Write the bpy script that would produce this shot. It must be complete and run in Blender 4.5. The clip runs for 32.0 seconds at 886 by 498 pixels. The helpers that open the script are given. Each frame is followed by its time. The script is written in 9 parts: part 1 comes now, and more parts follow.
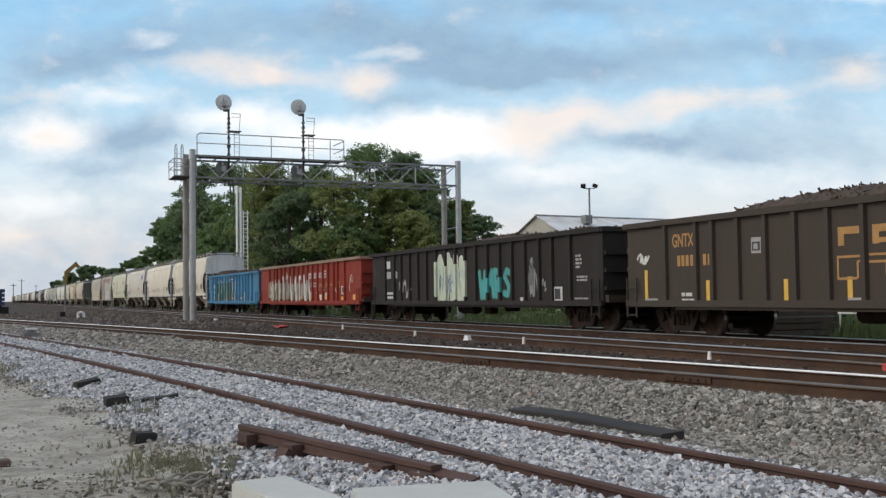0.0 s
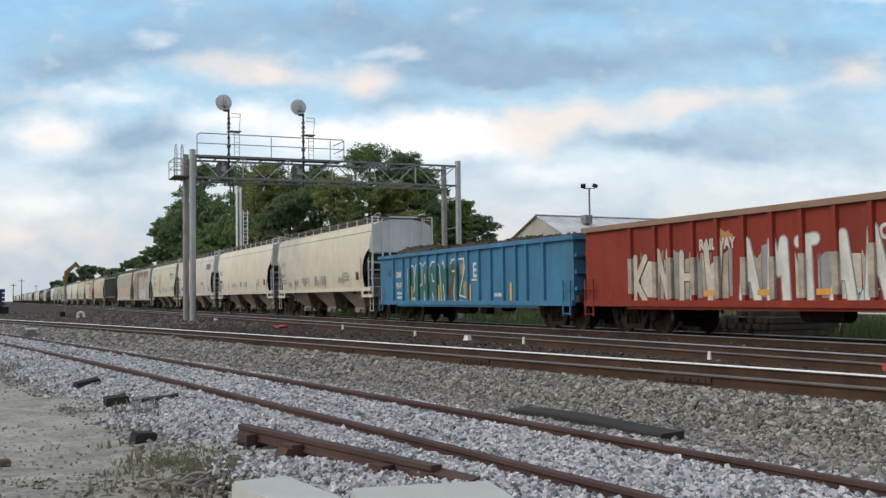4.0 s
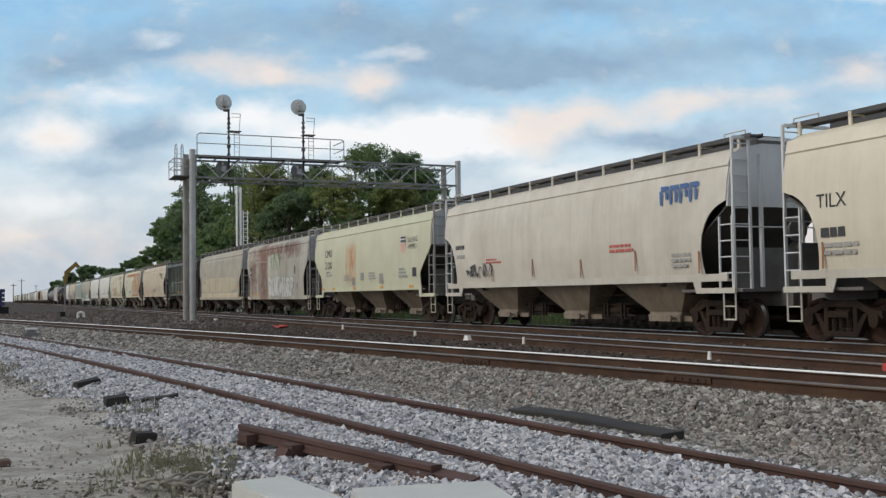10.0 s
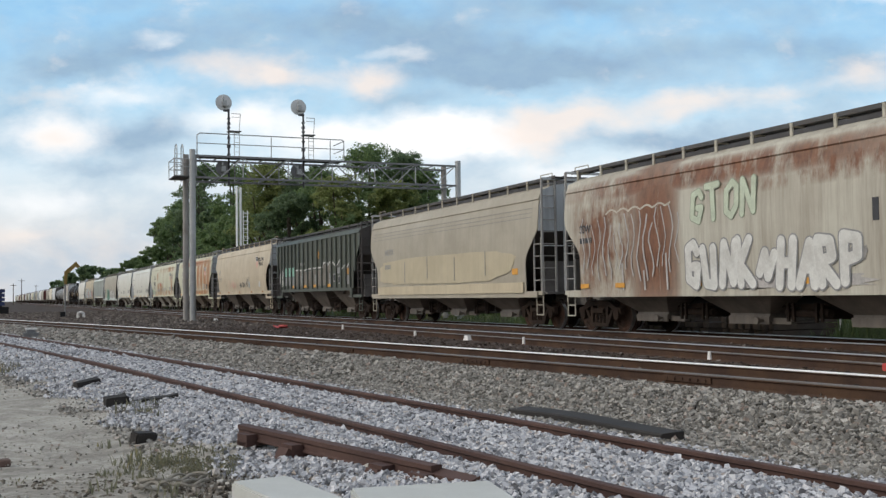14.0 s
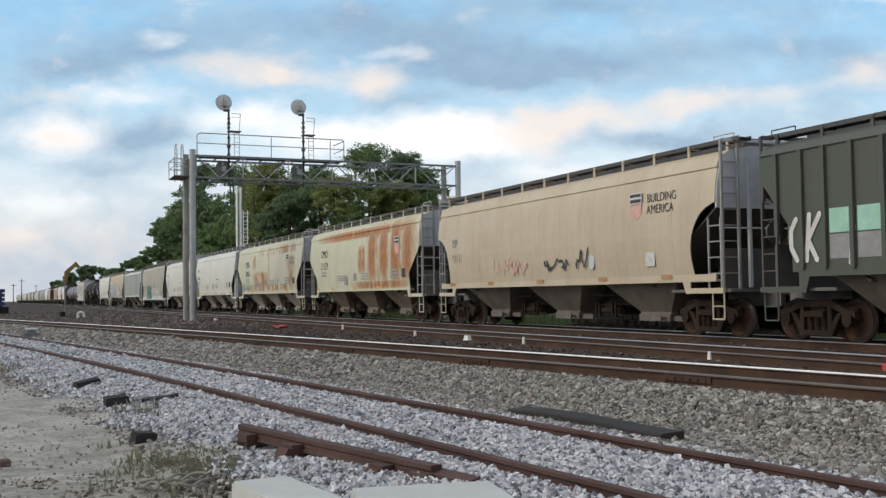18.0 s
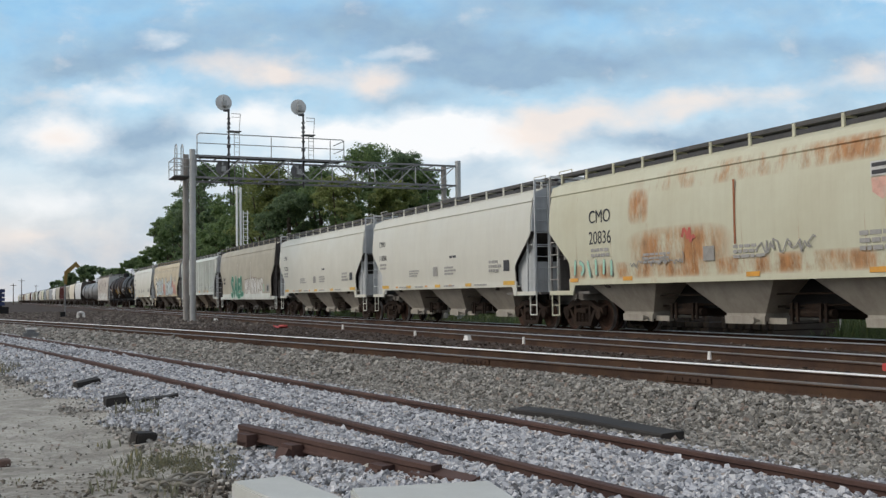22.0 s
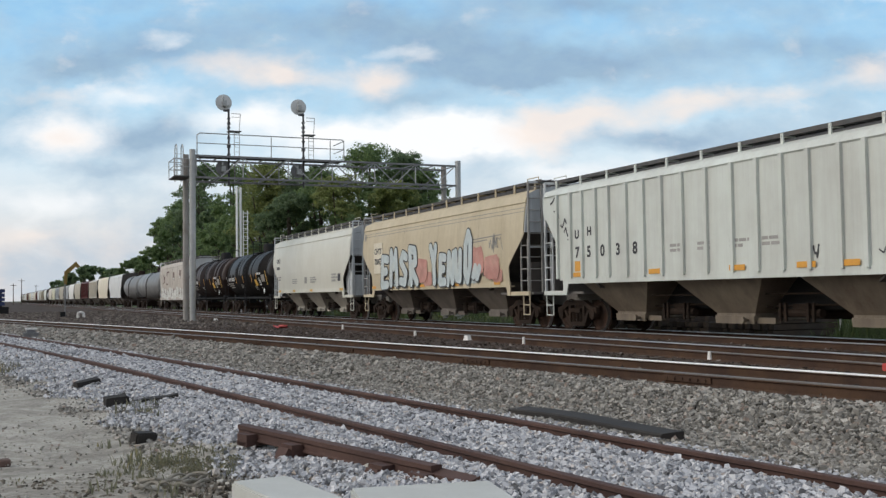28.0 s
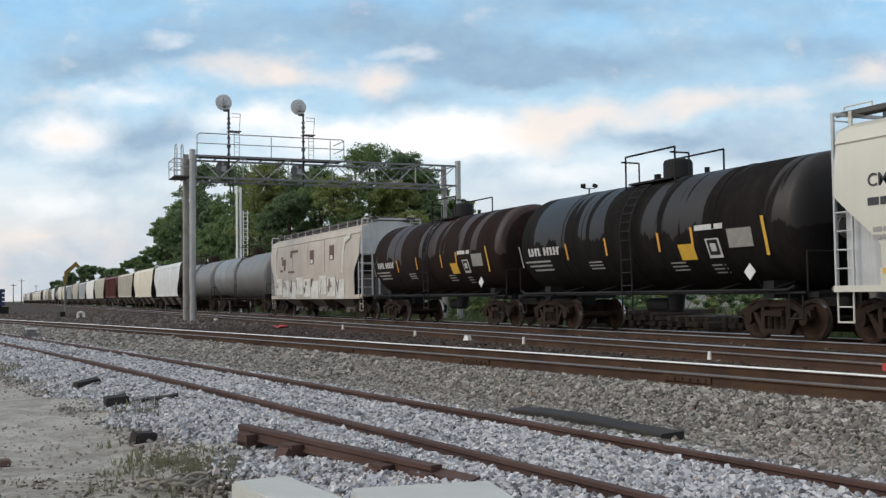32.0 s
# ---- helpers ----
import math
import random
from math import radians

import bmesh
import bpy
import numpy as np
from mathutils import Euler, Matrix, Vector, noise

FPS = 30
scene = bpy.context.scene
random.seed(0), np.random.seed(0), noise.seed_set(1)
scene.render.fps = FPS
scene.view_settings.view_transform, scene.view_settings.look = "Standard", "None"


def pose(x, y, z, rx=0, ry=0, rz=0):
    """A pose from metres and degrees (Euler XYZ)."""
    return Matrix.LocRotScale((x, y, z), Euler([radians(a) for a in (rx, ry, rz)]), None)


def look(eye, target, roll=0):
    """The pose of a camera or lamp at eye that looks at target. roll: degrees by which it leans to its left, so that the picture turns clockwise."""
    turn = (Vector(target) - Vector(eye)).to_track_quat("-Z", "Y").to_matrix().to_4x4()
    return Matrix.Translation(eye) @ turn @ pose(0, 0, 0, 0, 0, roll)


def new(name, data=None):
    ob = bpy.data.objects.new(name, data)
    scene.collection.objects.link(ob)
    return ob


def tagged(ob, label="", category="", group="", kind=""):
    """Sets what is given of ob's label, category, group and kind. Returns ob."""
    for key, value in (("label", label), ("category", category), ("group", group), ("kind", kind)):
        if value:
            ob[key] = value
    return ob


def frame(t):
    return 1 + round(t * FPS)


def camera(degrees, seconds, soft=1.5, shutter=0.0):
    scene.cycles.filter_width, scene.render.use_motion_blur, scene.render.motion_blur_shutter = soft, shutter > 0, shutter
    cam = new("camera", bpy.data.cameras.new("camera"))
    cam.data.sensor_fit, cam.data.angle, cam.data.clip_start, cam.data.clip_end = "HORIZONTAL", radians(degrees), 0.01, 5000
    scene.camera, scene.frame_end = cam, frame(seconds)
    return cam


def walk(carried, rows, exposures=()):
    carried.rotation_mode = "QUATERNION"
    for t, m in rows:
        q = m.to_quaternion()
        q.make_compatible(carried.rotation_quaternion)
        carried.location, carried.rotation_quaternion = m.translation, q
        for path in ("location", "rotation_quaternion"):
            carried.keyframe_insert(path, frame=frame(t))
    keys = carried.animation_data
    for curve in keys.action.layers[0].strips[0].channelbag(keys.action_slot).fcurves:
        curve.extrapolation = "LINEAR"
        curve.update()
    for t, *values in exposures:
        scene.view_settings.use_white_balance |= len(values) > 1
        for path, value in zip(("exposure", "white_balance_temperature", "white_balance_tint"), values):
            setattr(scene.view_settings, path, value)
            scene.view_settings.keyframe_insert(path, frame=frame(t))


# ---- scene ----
# camera: on a tripod beside the siding, 1.11 m above the running rails
SECONDS = 32.0
cam = camera(46.5, SECONDS, soft=1.4)
YAW, PITCH, ROLL = radians(23.675), radians(2.563), -0.774
EYE = Vector((0.0, 0.0, 1.11))
AIM = EYE + Vector((math.sin(YAW) * math.cos(PITCH), math.cos(YAW) * math.cos(PITCH), math.sin(PITCH)))
CAM_POSE = look(EYE, AIM, ROLL)
walk(cam, [(0.0, CAM_POSE), (SECONDS, CAM_POSE)], exposures=[(0.0, 0.1), (3.5, 0.1), (6.0, -0.06), (9.0, -0.04), (12.0, 0.0), (14.0, 0.1), (18.0, 0.1), (21.0, 0.02), (25.0, 0.03), (28.0, 0.06), (SECONDS, 0.1)])

# dusk daylight: a wide soft sun to the left of the line and a broken cloudy sky
SUN_AZ, SUN_EL = radians(283), radians(37)
sun_data = bpy.data.lights.new("sun", "SUN")
sun_data.energy, sun_data.angle, sun_data.color = 1.06, radians(35), (1.0, 0.91, 0.78)
sun = new("sun", sun_data)
sun.matrix_world = look((math.sin(SUN_AZ) * 50, math.cos(SUN_AZ) * 50, 50 * math.tan(SUN_EL)), (0, 0, 0))
world = bpy.data.worlds.new("dusk_sky")
world.use_nodes = True
scene.world = world
wn = world.node_tree
sky = wn.nodes.new("ShaderNodeTexSky")
sky.sky_type = "NISHITA"
sky.sun_disc = False
sky.sun_elevation, sky.sun_rotation = SUN_EL, SUN_AZ
sky.air_density, sky.dust_density, sky.ozone_density = 1.0, 2.0, 1.5
wmix = wn.nodes.new("ShaderNodeMixRGB")
wmix.inputs[0].default_value = 0.6
wmix.inputs[2].default_value = (6.5, 6.7, 7.0, 1)
wn.links.new(sky.outputs[0], wmix.inputs[1])
bg = wn.nodes["Background"]
wn.links.new(wmix.outputs[0], bg.inputs[0])
bg.inputs[1].default_value = 0.112


# ---------------------------------------------------------------- materials
def ramp(nt, fac, stops):
    r = nt.nodes.new("ShaderNodeValToRGB")
    e = r.color_ramp.elements
    while len(e) < len(stops):
        e.new(0.5)
    for k, (p, c) in zip(e, stops):
        k.position = p
        k.color = (*c, 1) if len(c) == 3 else c
    nt.links.new(fac, r.inputs[0])
    return r.outputs[0]


def mixc(nt, fac, a, b, blend="MIX"):
    m = nt.nodes.new("ShaderNodeMixRGB")
    m.blend_type = blend
    for k, v in ((0, fac), (1, a), (2, b)):
        if isinstance(v, (int, float)):
            m.inputs[k].default_value = v
        elif isinstance(v, tuple):
            m.inputs[k].default_value = (*v, 1) if len(v) == 3 else v
        else:
            nt.links.new(v, m.inputs[k])
    return m.outputs[0]


def calc(nt, op, a, b=0.0, clamp=False):
    m = nt.nodes.new("ShaderNodeMath")
    m.operation, m.use_clamp = op, clamp
    for k, v in ((0, a), (1, b)):
        if isinstance(v, (int, float)):
            m.inputs[k].default_value = v
        else:
            nt.links.new(v, m.inputs[k])
    return m.outputs[0]


def coords(nt, scale=(1, 1, 1), kind="Object", loc=(0, 0, 0)):
    tc = nt.nodes.new("ShaderNodeTexCoord")
    mp = nt.nodes.new("ShaderNodeMapping")
    mp.inputs["Scale"].default_value = scale
    mp.inputs["Location"].default_value = loc
    nt.links.new(tc.outputs[kind], mp.inputs[0])
    return mp.outputs[0]


def noise_tex(nt, scale, detail=4.0, rough=0.6, vec=None, distort=0.0):
    n = nt.nodes.new("ShaderNodeTexNoise")
    n.inputs["Scale"].default_value = scale
    n.inputs["Detail"].default_value = detail
    n.inputs["Roughness"].default_value = rough
    n.inputs["Distortion"].default_value = distort
    if vec is not None:
        nt.links.new(vec, n.inputs["Vector"])
    return n.outputs["Fac"]


def shell(name):
    m = bpy.data.materials.new(name)
    m.use_nodes = True
    nt = m.node_tree
    return m, nt, nt.nodes["Principled BSDF"]


def bump(nt, b, height, strength=0.3, dist=0.01):
    n = nt.nodes.new("ShaderNodeBump")
    n.inputs["Strength"].default_value = strength
    n.inputs["Distance"].default_value = dist
    nt.links.new(height, n.inputs["Height"])
    nt.links.new(n.outputs[0], b.inputs["Normal"])


def surface(name, col, rough=0.7, metal=0.0, var=0.25, scale=3.0, fine=40.0, dirt=None, dirt_amt=0.3, bumps=0.2, kind="Object", spec=0.5):
    """A plain weathered surface: two scales of variation, stains in a second colour, fine relief."""
    m, nt, b = shell(name)
    v = coords(nt, kind=kind)
    n1, n2 = noise_tex(nt, scale, 5, 0.6, v), noise_tex(nt, fine, 3, 0.6, v)
    lo, hi = tuple(c * (1 - var) for c in col), tuple(min(1, c * (1 + var)) for c in col)
    c = ramp(nt, n1, [(0.3, lo), (0.7, hi)])
    c = mixc(nt, 0.35, c, ramp(nt, n2, [(0.3, lo), (0.7, hi)]))
    if dirt:
        n3 = noise_tex(nt, scale * 0.6, 6, 0.7, coords(nt, kind=kind, loc=(7, 3, 1)))
        c = mixc(nt, calc(nt, "MULTIPLY", ramp(nt, n3, [(0.45, (0, 0, 0)), (0.75, (1, 1, 1))]), dirt_amt), c, dirt)
    nt.links.new(c, b.inputs["Base Color"])
    b.inputs["Roughness"].default_value = rough
    b.inputs["Metallic"].default_value = metal
    b.inputs["Specular IOR Level"].default_value = spec
    if bumps:
        bump(nt, b, n2, bumps, 0.004)
    return m


def car_paint(name, col, rust=0.15, rust_col=(0.28, 0.10, 0.04), streak=0.35, dirt=(0.16, 0.14, 0.12), dirt_amt=0.35, seed=0.0, rough=0.5, gloss=False, patch=None, spec=0.5):
    """Weathered wagon paint: rain streaks that run down, road dirt low down, rust blooms. patch: (y, z, ry, rz) a rusted area."""
    m, nt, b = shell(name)
    v = coords(nt, loc=(seed, seed * 2.3, seed * 0.7))
    streaks = noise_tex(nt, 1.0, 6, 0.7, coords(nt, (2.2, 2.2, 0.16), loc=(seed, seed, seed)))
    fine = noise_tex(nt, 1.0, 5, 0.75, coords(nt, (11, 11, 0.5), loc=(seed, 0, 0)))
    blot = noise_tex(nt, 0.7, 6, 0.65, v)
    grain = noise_tex(nt, 30.0, 3, 0.6, v)
    c = mixc(nt, calc(nt, "MULTIPLY", ramp(nt, streaks, [(0.42, (0, 0, 0)), (0.72, (1, 1, 1))]), streak), col, dirt)
    c = mixc(nt, calc(nt, "MULTIPLY", ramp(nt, fine, [(0.5, (0, 0, 0)), (0.8, (1, 1, 1))]), streak * 0.7), c, dirt)
    c = mixc(nt, calc(nt, "MULTIPLY", ramp(nt, blot, [(0.35, (0, 0, 0)), (0.75, (1, 1, 1))]), dirt_amt), c, dirt)
    r = noise_tex(nt, 1.0, 8, 0.75, coords(nt, (0.8, 0.8, 0.42), loc=(seed + 3, 1, seed)))
    amount = ramp(nt, r, [(0.66 - 0.32 * rust, (0, 0, 0)), (0.76 - 0.22 * rust, (1, 1, 1))])
    amount = calc(nt, "MULTIPLY", amount, min(1.0, rust * 2.2))
    if patch:
        tc = nt.nodes.new("ShaderNodeTexCoord")
        sp = nt.nodes.new("ShaderNodeSeparateXYZ")
        nt.links.new(tc.outputs["Object"], sp.inputs[0])
        torn = noise_tex(nt, 1.0, 7, 0.7, coords(nt, (1.2, 1.5, 0.6), loc=(seed, 5, 2)))
        for py, pz, ry, rz, solid in (patch if isinstance(patch, list) else [(*patch, 0.0)]):
            dy = calc(nt, "POWER", calc(nt, "ABSOLUTE", calc(nt, "DIVIDE", calc(nt, "SUBTRACT", sp.outputs[1], py), ry)), 4)
            dz = calc(nt, "POWER", calc(nt, "ABSOLUTE", calc(nt, "DIVIDE", calc(nt, "SUBTRACT", sp.outputs[2], pz), rz)), 4)
            inside = calc(nt, "SUBTRACT", 1.0, calc(nt, "ADD", dy, dz), True)
            ragged = ramp(nt, calc(nt, "ADD", torn, solid), [(0.38, (0, 0, 0)), (0.56, (1, 1, 1))])
            amount = calc(nt, "MAXIMUM", amount, calc(nt, "MULTIPLY", inside, ragged))
    rc = ramp(nt, noise_tex(nt, 1.0, 8, 0.7, coords(nt, (5, 5, 2.2), loc=(1, seed, 2))), [(0.3, tuple(k * 0.5 for k in rust_col)), (0.5, rust_col), (0.7, tuple(k * 1.3 for k in rust_col))])
    c = mixc(nt, amount, c, rc)
    nt.links.new(c, b.inputs["Base Color"])
    if gloss:
        # shinier areas between dull dirty ones high on the barrel, lightened as painted sky reflection
        sheen_noise = noise_tex(nt, 1.0, 4, 0.6, coords(nt, (0.0, 0.42, 0.05), loc=(seed, seed * 0.37, seed)), 0.6)
        tc = nt.nodes.new("ShaderNodeTexCoord")
        sp = nt.nodes.new("ShaderNodeSeparateXYZ")
        nt.links.new(tc.outputs["Object"], sp.inputs[0])
        edge = calc(nt, "ADD", sp.outputs[2], calc(nt, "MULTIPLY", noise_tex(nt, 1.0, 3, 0.6, coords(nt, (0.0, 1.7, 0.1))), 1.3))
        high = ramp(nt, calc(nt, "DIVIDE", edge, 4.0), [(0.815, (0, 0, 0)), (0.83, (1, 1, 1))])
        sky_sheen = calc(nt, "MULTIPLY", ramp(nt, sheen_noise, [(0.5, (0, 0, 0)), (0.515, (1, 1, 1))]), high)
        nt.links.new(mixc(nt, sky_sheen, (0.85, 0.85, 0.85), (0.5, 0.5, 0.5)), b.inputs["Roughness"])
        nt.links.new(calc(nt, "ADD", calc(nt, "MULTIPLY", sky_sheen, 0.3), 0.06), b.inputs["Specular IOR Level"])
        c = mixc(nt, calc(nt, "MULTIPLY", sky_sheen, 0.7), c, tuple(k * 2.6 for k in col))
        nt.links.new(c, b.inputs["Base Color"])
    else:
        nt.links.new(ramp(nt, blot, [(0.3, (rough - 0.08,) * 3), (0.7, (rough + 0.2,) * 3)]), b.inputs["Roughness"])
    if not gloss:
        b.inputs["Specular IOR Level"].default_value = spec
    dents = noise_tex(nt, 1.0, 2, 0.5, coords(nt, (1.1, 1.1, 0.8), loc=(seed, seed, 0)))
    bump(nt, b, calc(nt, "ADD", calc(nt, "MULTIPLY", dents, 6.0), grain), 0.14, 0.006)
    return m


M = {}
M["steel_dark"] = surface("grimy_dark_steel", (0.055, 0.046, 0.04), 0.75, 0.0, 0.4, 2.0, 25, (0.12, 0.075, 0.045), 0.5, spec=0.15)
M["grimy_end"] = surface("grimy_end_frame", (0.16, 0.15, 0.14), 0.7, 0, 0.35, 1.5, 25, (0.07, 0.06, 0.05), 0.6)
# dark base colour stands for the shade inside the hopper end openings
M["slope"] = surface("shaded_slope_sheet", (0.1, 0.09, 0.08), 0.8, 0, 0.4, 1.2, 20, (0.1, 0.08, 0.065), 0.5)
M["truck"] = surface("dusty_cast_steel", (0.03, 0.021, 0.016), 0.8, 0.0, 0.4, 3.0, 25, (0.085, 0.05, 0.032), 0.5, spec=0.15)
M["wheel"] = surface("wheel_steel", (0.032, 0.021, 0.016), 0.7, 0.0, 0.35, 4.0, 30, (0.1, 0.047, 0.028), 0.6, spec=0.15)
M["tread"] = surface("polished_tread", (0.45, 0.44, 0.43), 0.3, 0.9, 0.1, 5.0, 30)
M["black"] = surface("black_void_paint", (0.016, 0.016, 0.017), 0.75, 0, 0.3, 2.0, 30, (0.035, 0.03, 0.027), 0.4, spec=0.3)
M["galv"] = surface("galvanised_steel", (0.42, 0.43, 0.43), 0.45, 0.55, 0.18, 2.5, 40, (0.3, 0.27, 0.24), 0.35, 0.1)
M["galv_dark"] = surface("weathered_galvanised_steel", (0.22, 0.225, 0.23), 0.55, 0.4, 0.2, 2.5, 40, (0.2, 0.16, 0.13), 0.35, 0.1)
M["rail_rust"] = surface("rusty_rail", (0.068, 0.034, 0.027), 0.8, 0.0, 0.35, 1.3, 35, (0.15, 0.085, 0.06), 0.6, 0.4, "Object")
M["rail_brown"] = surface("brown_rail_web", (0.062, 0.038, 0.028), 0.85, 0.0, 0.3, 1.5, 30, (0.14, 0.08, 0.045), 0.6, 0.3, spec=0.2)
# near-white and non-metal: the railhead's glint is put into the colour
M["rail_glint"] = surface("white_glint_railhead", (0.98, 0.98, 0.98), 0.35, 0.0, 0.04, 2.0, 25, None, 0, 0)
M["rail_top"] = surface("polished_railhead", (0.6, 0.6, 0.62), 0.42, 0.9, 0.05, 2.0, 25, None, 0, 0)
M["rail_dull"] = surface("dull_railhead", (0.22, 0.2, 0.19), 0.4, 0.6, 0.2, 2.0, 25)
M["tie"] = surface("weathered_tie_wood", (0.085, 0.068, 0.055), 0.9, 0.0, 0.35, 4.0, 40, (0.16, 0.13, 0.1), 0.5, 0.5)
M["white"] = surface("weathered_white_paint", (0.8, 0.79, 0.76), 0.5, 0, 0.1, 2.0, 40, (0.4, 0.36, 0.3), 0.35, 0.1)
M["grate"] = surface("running_board_grating", (0.09, 0.09, 0.09), 0.7, 0.3, 0.25, 4, 40, (0.16, 0.11, 0.08), 0.4)
M["ladder_steel"] = surface("weathered_ladder_steel", (0.36, 0.35, 0.33), 0.7, 0.0, 0.25, 2.0, 25, (0.2, 0.16, 0.13), 0.5)
M["hatch"] = surface("shaded_hatch_steel", (0.075, 0.075, 0.08), 0.75, 0.0, 0.35, 1.2, 25, (0.14, 0.12, 0.1), 0.4)
M["orange_mark"] = surface("orange_reflective_tape", (0.75, 0.36, 0.05), 0.45, 0, 0.12, 5, 40, (0.4, 0.24, 0.1), 0.4)
M["yellow_mark"] = surface("yellow_reflective_tape", (0.75, 0.45, 0.06), 0.45, 0, 0.12, 5, 40, (0.35, 0.25, 0.1), 0.4)
M["ink"] = surface("stencil_black", (0.045, 0.045, 0.05), 0.6, 0, 0.3, 8, 40, None, 0, 0)
M["stencil_white"] = surface("stencil_white", (0.62, 0.62, 0.6), 0.6, 0, 0.15, 8, 40, (0.3, 0.28, 0.26), 0.4, 0)
M["stencil_grey"] = surface("faded_stencil", (0.36, 0.35, 0.33), 0.6, 0, 0.2, 8, 40, None, 0, 0)


# ---------------------------------------------------------------- mesh helpers
def box(bm, c, s, m=None):
    """A box with centre c and size s, turned by m."""
    vs = []
    for dx in (-0.5, 0.5):
        for dy in (-0.5, 0.5):
            for dz in (-0.5, 0.5):
                p = Vector((dx * s[0], dy * s[1], dz * s[2]))
                p = (m @ p if m else p) + Vector(c)
                vs.append(bm.verts.new(p))
    for f in ((0, 1, 3, 2), (4, 6, 7, 5), (0, 4, 5, 1), (2, 3, 7, 6), (0, 2, 6, 4), (1, 5, 7, 3)):
        bm.faces.new([vs[i] for i in f])
    return vs


def rod(bm, a, b, r, n=8, r2=None, caps=True):
    """A round bar from a to b."""
    a, b = Vector(a), Vector(b)
    q = (b - a).to_track_quat("Z", "Y").to_matrix()
    rings = []
    for p, rr in ((a, r), (b, r if r2 is None else r2)):
        rings.append([bm.verts.new(p + q @ Vector((math.cos(2 * math.pi * k / n) * rr, math.sin(2 * math.pi * k / n) * rr, 0))) for k in range(n)])
    for k in range(n):
        bm.faces.new((rings[0][k], rings[0][(k + 1) % n], rings[1][(k + 1) % n], rings[1][k]))
    if caps:
        bm.faces.new(rings[0][::-1])
        bm.faces.new(rings[1])


def pipe(bm, pts, r, n=6):
    for a, b in zip(pts, pts[1:]):
        rod(bm, a, b, r, n)


def turned(bm, profile, n=20, axis="x", c=(0, 0, 0)):
    """A solid of revolution from (along, radius) pairs."""
    rings = []
    for a, r in profile:
        ring = []
        for k in range(n):
            u, w = math.cos(2 * math.pi * k / n) * r, math.sin(2 * math.pi * k / n) * r
            p = {"x": (a, u, w), "y": (w, a, u), "z": (u, w, a)}[axis]
            ring.append(bm.verts.new(Vector(p) + Vector(c)))
        rings.append(ring)
    for r0, r1 in zip(rings, rings[1:]):
        for k in range(n):
            bm.faces.new((r0[k], r0[(k + 1) % n], r1[(k + 1) % n], r1[k]))
    bm.faces.new(rings[0][::-1])
    bm.faces.new(rings[-1])


def extrude_y(bm, poly, y0, y1, closed=True):
    """A bar of cross-section poly [(x, z), ...] from y0 to y1."""
    a = [bm.verts.new((x, y0, z)) for x, z in poly]
    b = [bm.verts.new((x, y1, z)) for x, z in poly]
    n = len(poly)
    for k in range(n if closed else n - 1):
        bm.faces.new((a[k], a[(k + 1) % n], b[(k + 1) % n], b[k]))
    if closed:
        bm.faces.new(a[::-1])
        bm.faces.new(b)


def extrude_x(bm, poly, x0, x1):
    """A plate of outline poly [(y, z), ...] from x0 to x1."""
    a = [bm.verts.new((x0, y, z)) for y, z in poly]
    b = [bm.verts.new((x1, y, z)) for y, z in poly]
    n = len(poly)
    for k in range(n):
        bm.faces.new((a[k], a[(k + 1) % n], b[(k + 1) % n], b[k]))
    bm.faces.new(a[::-1])
    bm.faces.new(b)


def mesh_of(name, bm, material, smooth=False):
    bmesh.ops.recalc_face_normals(bm, faces=bm.faces)
    me = bpy.data.meshes.new(name)
    bm.to_mesh(me)
    bm.free()
    for mt in (material if isinstance(material, (list, tuple)) else [material]):
        me.materials.append(mt)
    if smooth:
        me.polygons.foreach_set("use_smooth", [True] * len(me.polygons))
        me.set_sharp_from_angle(angle=radians(35))
    return me


def part(name, bm, material, parent=None, label="", smooth=False, m=None):
    """Links a bmesh, or a mesh made before, as ONE object under a thing or a part."""
    me = bm if isinstance(bm, bpy.types.Mesh) else mesh_of(name, bm, material, smooth)
    ob = new(name, me)
    if parent:
        ob.parent = parent
    if m is not None:
        ob.matrix_basis = m
    if label:
        tagged(ob, label)
    return ob


def thing(name, label, category, group="", kind="", m=None):
    ob = new(name)
    ob.empty_display_size = 0.3
    if m is not None:
        ob.matrix_basis = m
    return tagged(ob, label, category, group, kind)


SHARED = {}


def shared(key, make):
    """A mesh that alike pieces share."""
    if key not in SHARED:
        SHARED[key] = make()
    return SHARED[key]


# ---------------------------------------------------------------- tracks and ground
RAIL_H = 0.18
GAUGE = 1.435 + 0.07


def path_curve(knots, y0, y1, step):
    """A line x(y) through the knots, straight beyond them."""
    ys = np.array([k[1] for k in knots])
    xs = np.array([k[0] for k in knots])
    c = np.polyfit(ys, xs, 2)
    lo, hi = ys.min(), ys.max()

    def at(y):
        q = np.clip(y, lo, hi)
        return np.polyval(c, q) + np.polyval(np.polyder(c), q) * (y - q)
    n = max(1, int((y1 - y0) / step))
    return [(float(at(y)), float(y)) for y in np.linspace(y0, y1, n + 1)], at


LINE_C, AT_C = [(17.3, -420.0), (17.3, 0.0), (17.3, 900.0)], (lambda y: 17.3)
LINE_B, AT_B = [(13.0, -420.0), (13.0, 0.0), (13.0, 900.0)], (lambda y: 13.0)
LINE_A, AT_A = path_curve([(9.78, 10.0), (9.32, 13.0), (8.65, 18.1), (7.58, 25.7), (5.75, 35.2), (3.2, 51.4), (0.0, 67.4)], -60, 330, 4.0)
LINE_S, AT_S = path_curve([(4.63, 5.6), (4.46, 7.8), (4.05, 12.0), (3.5, 17.0), (2.75, 22.5), (1.55, 32.0)], -40, 120, 1.5)


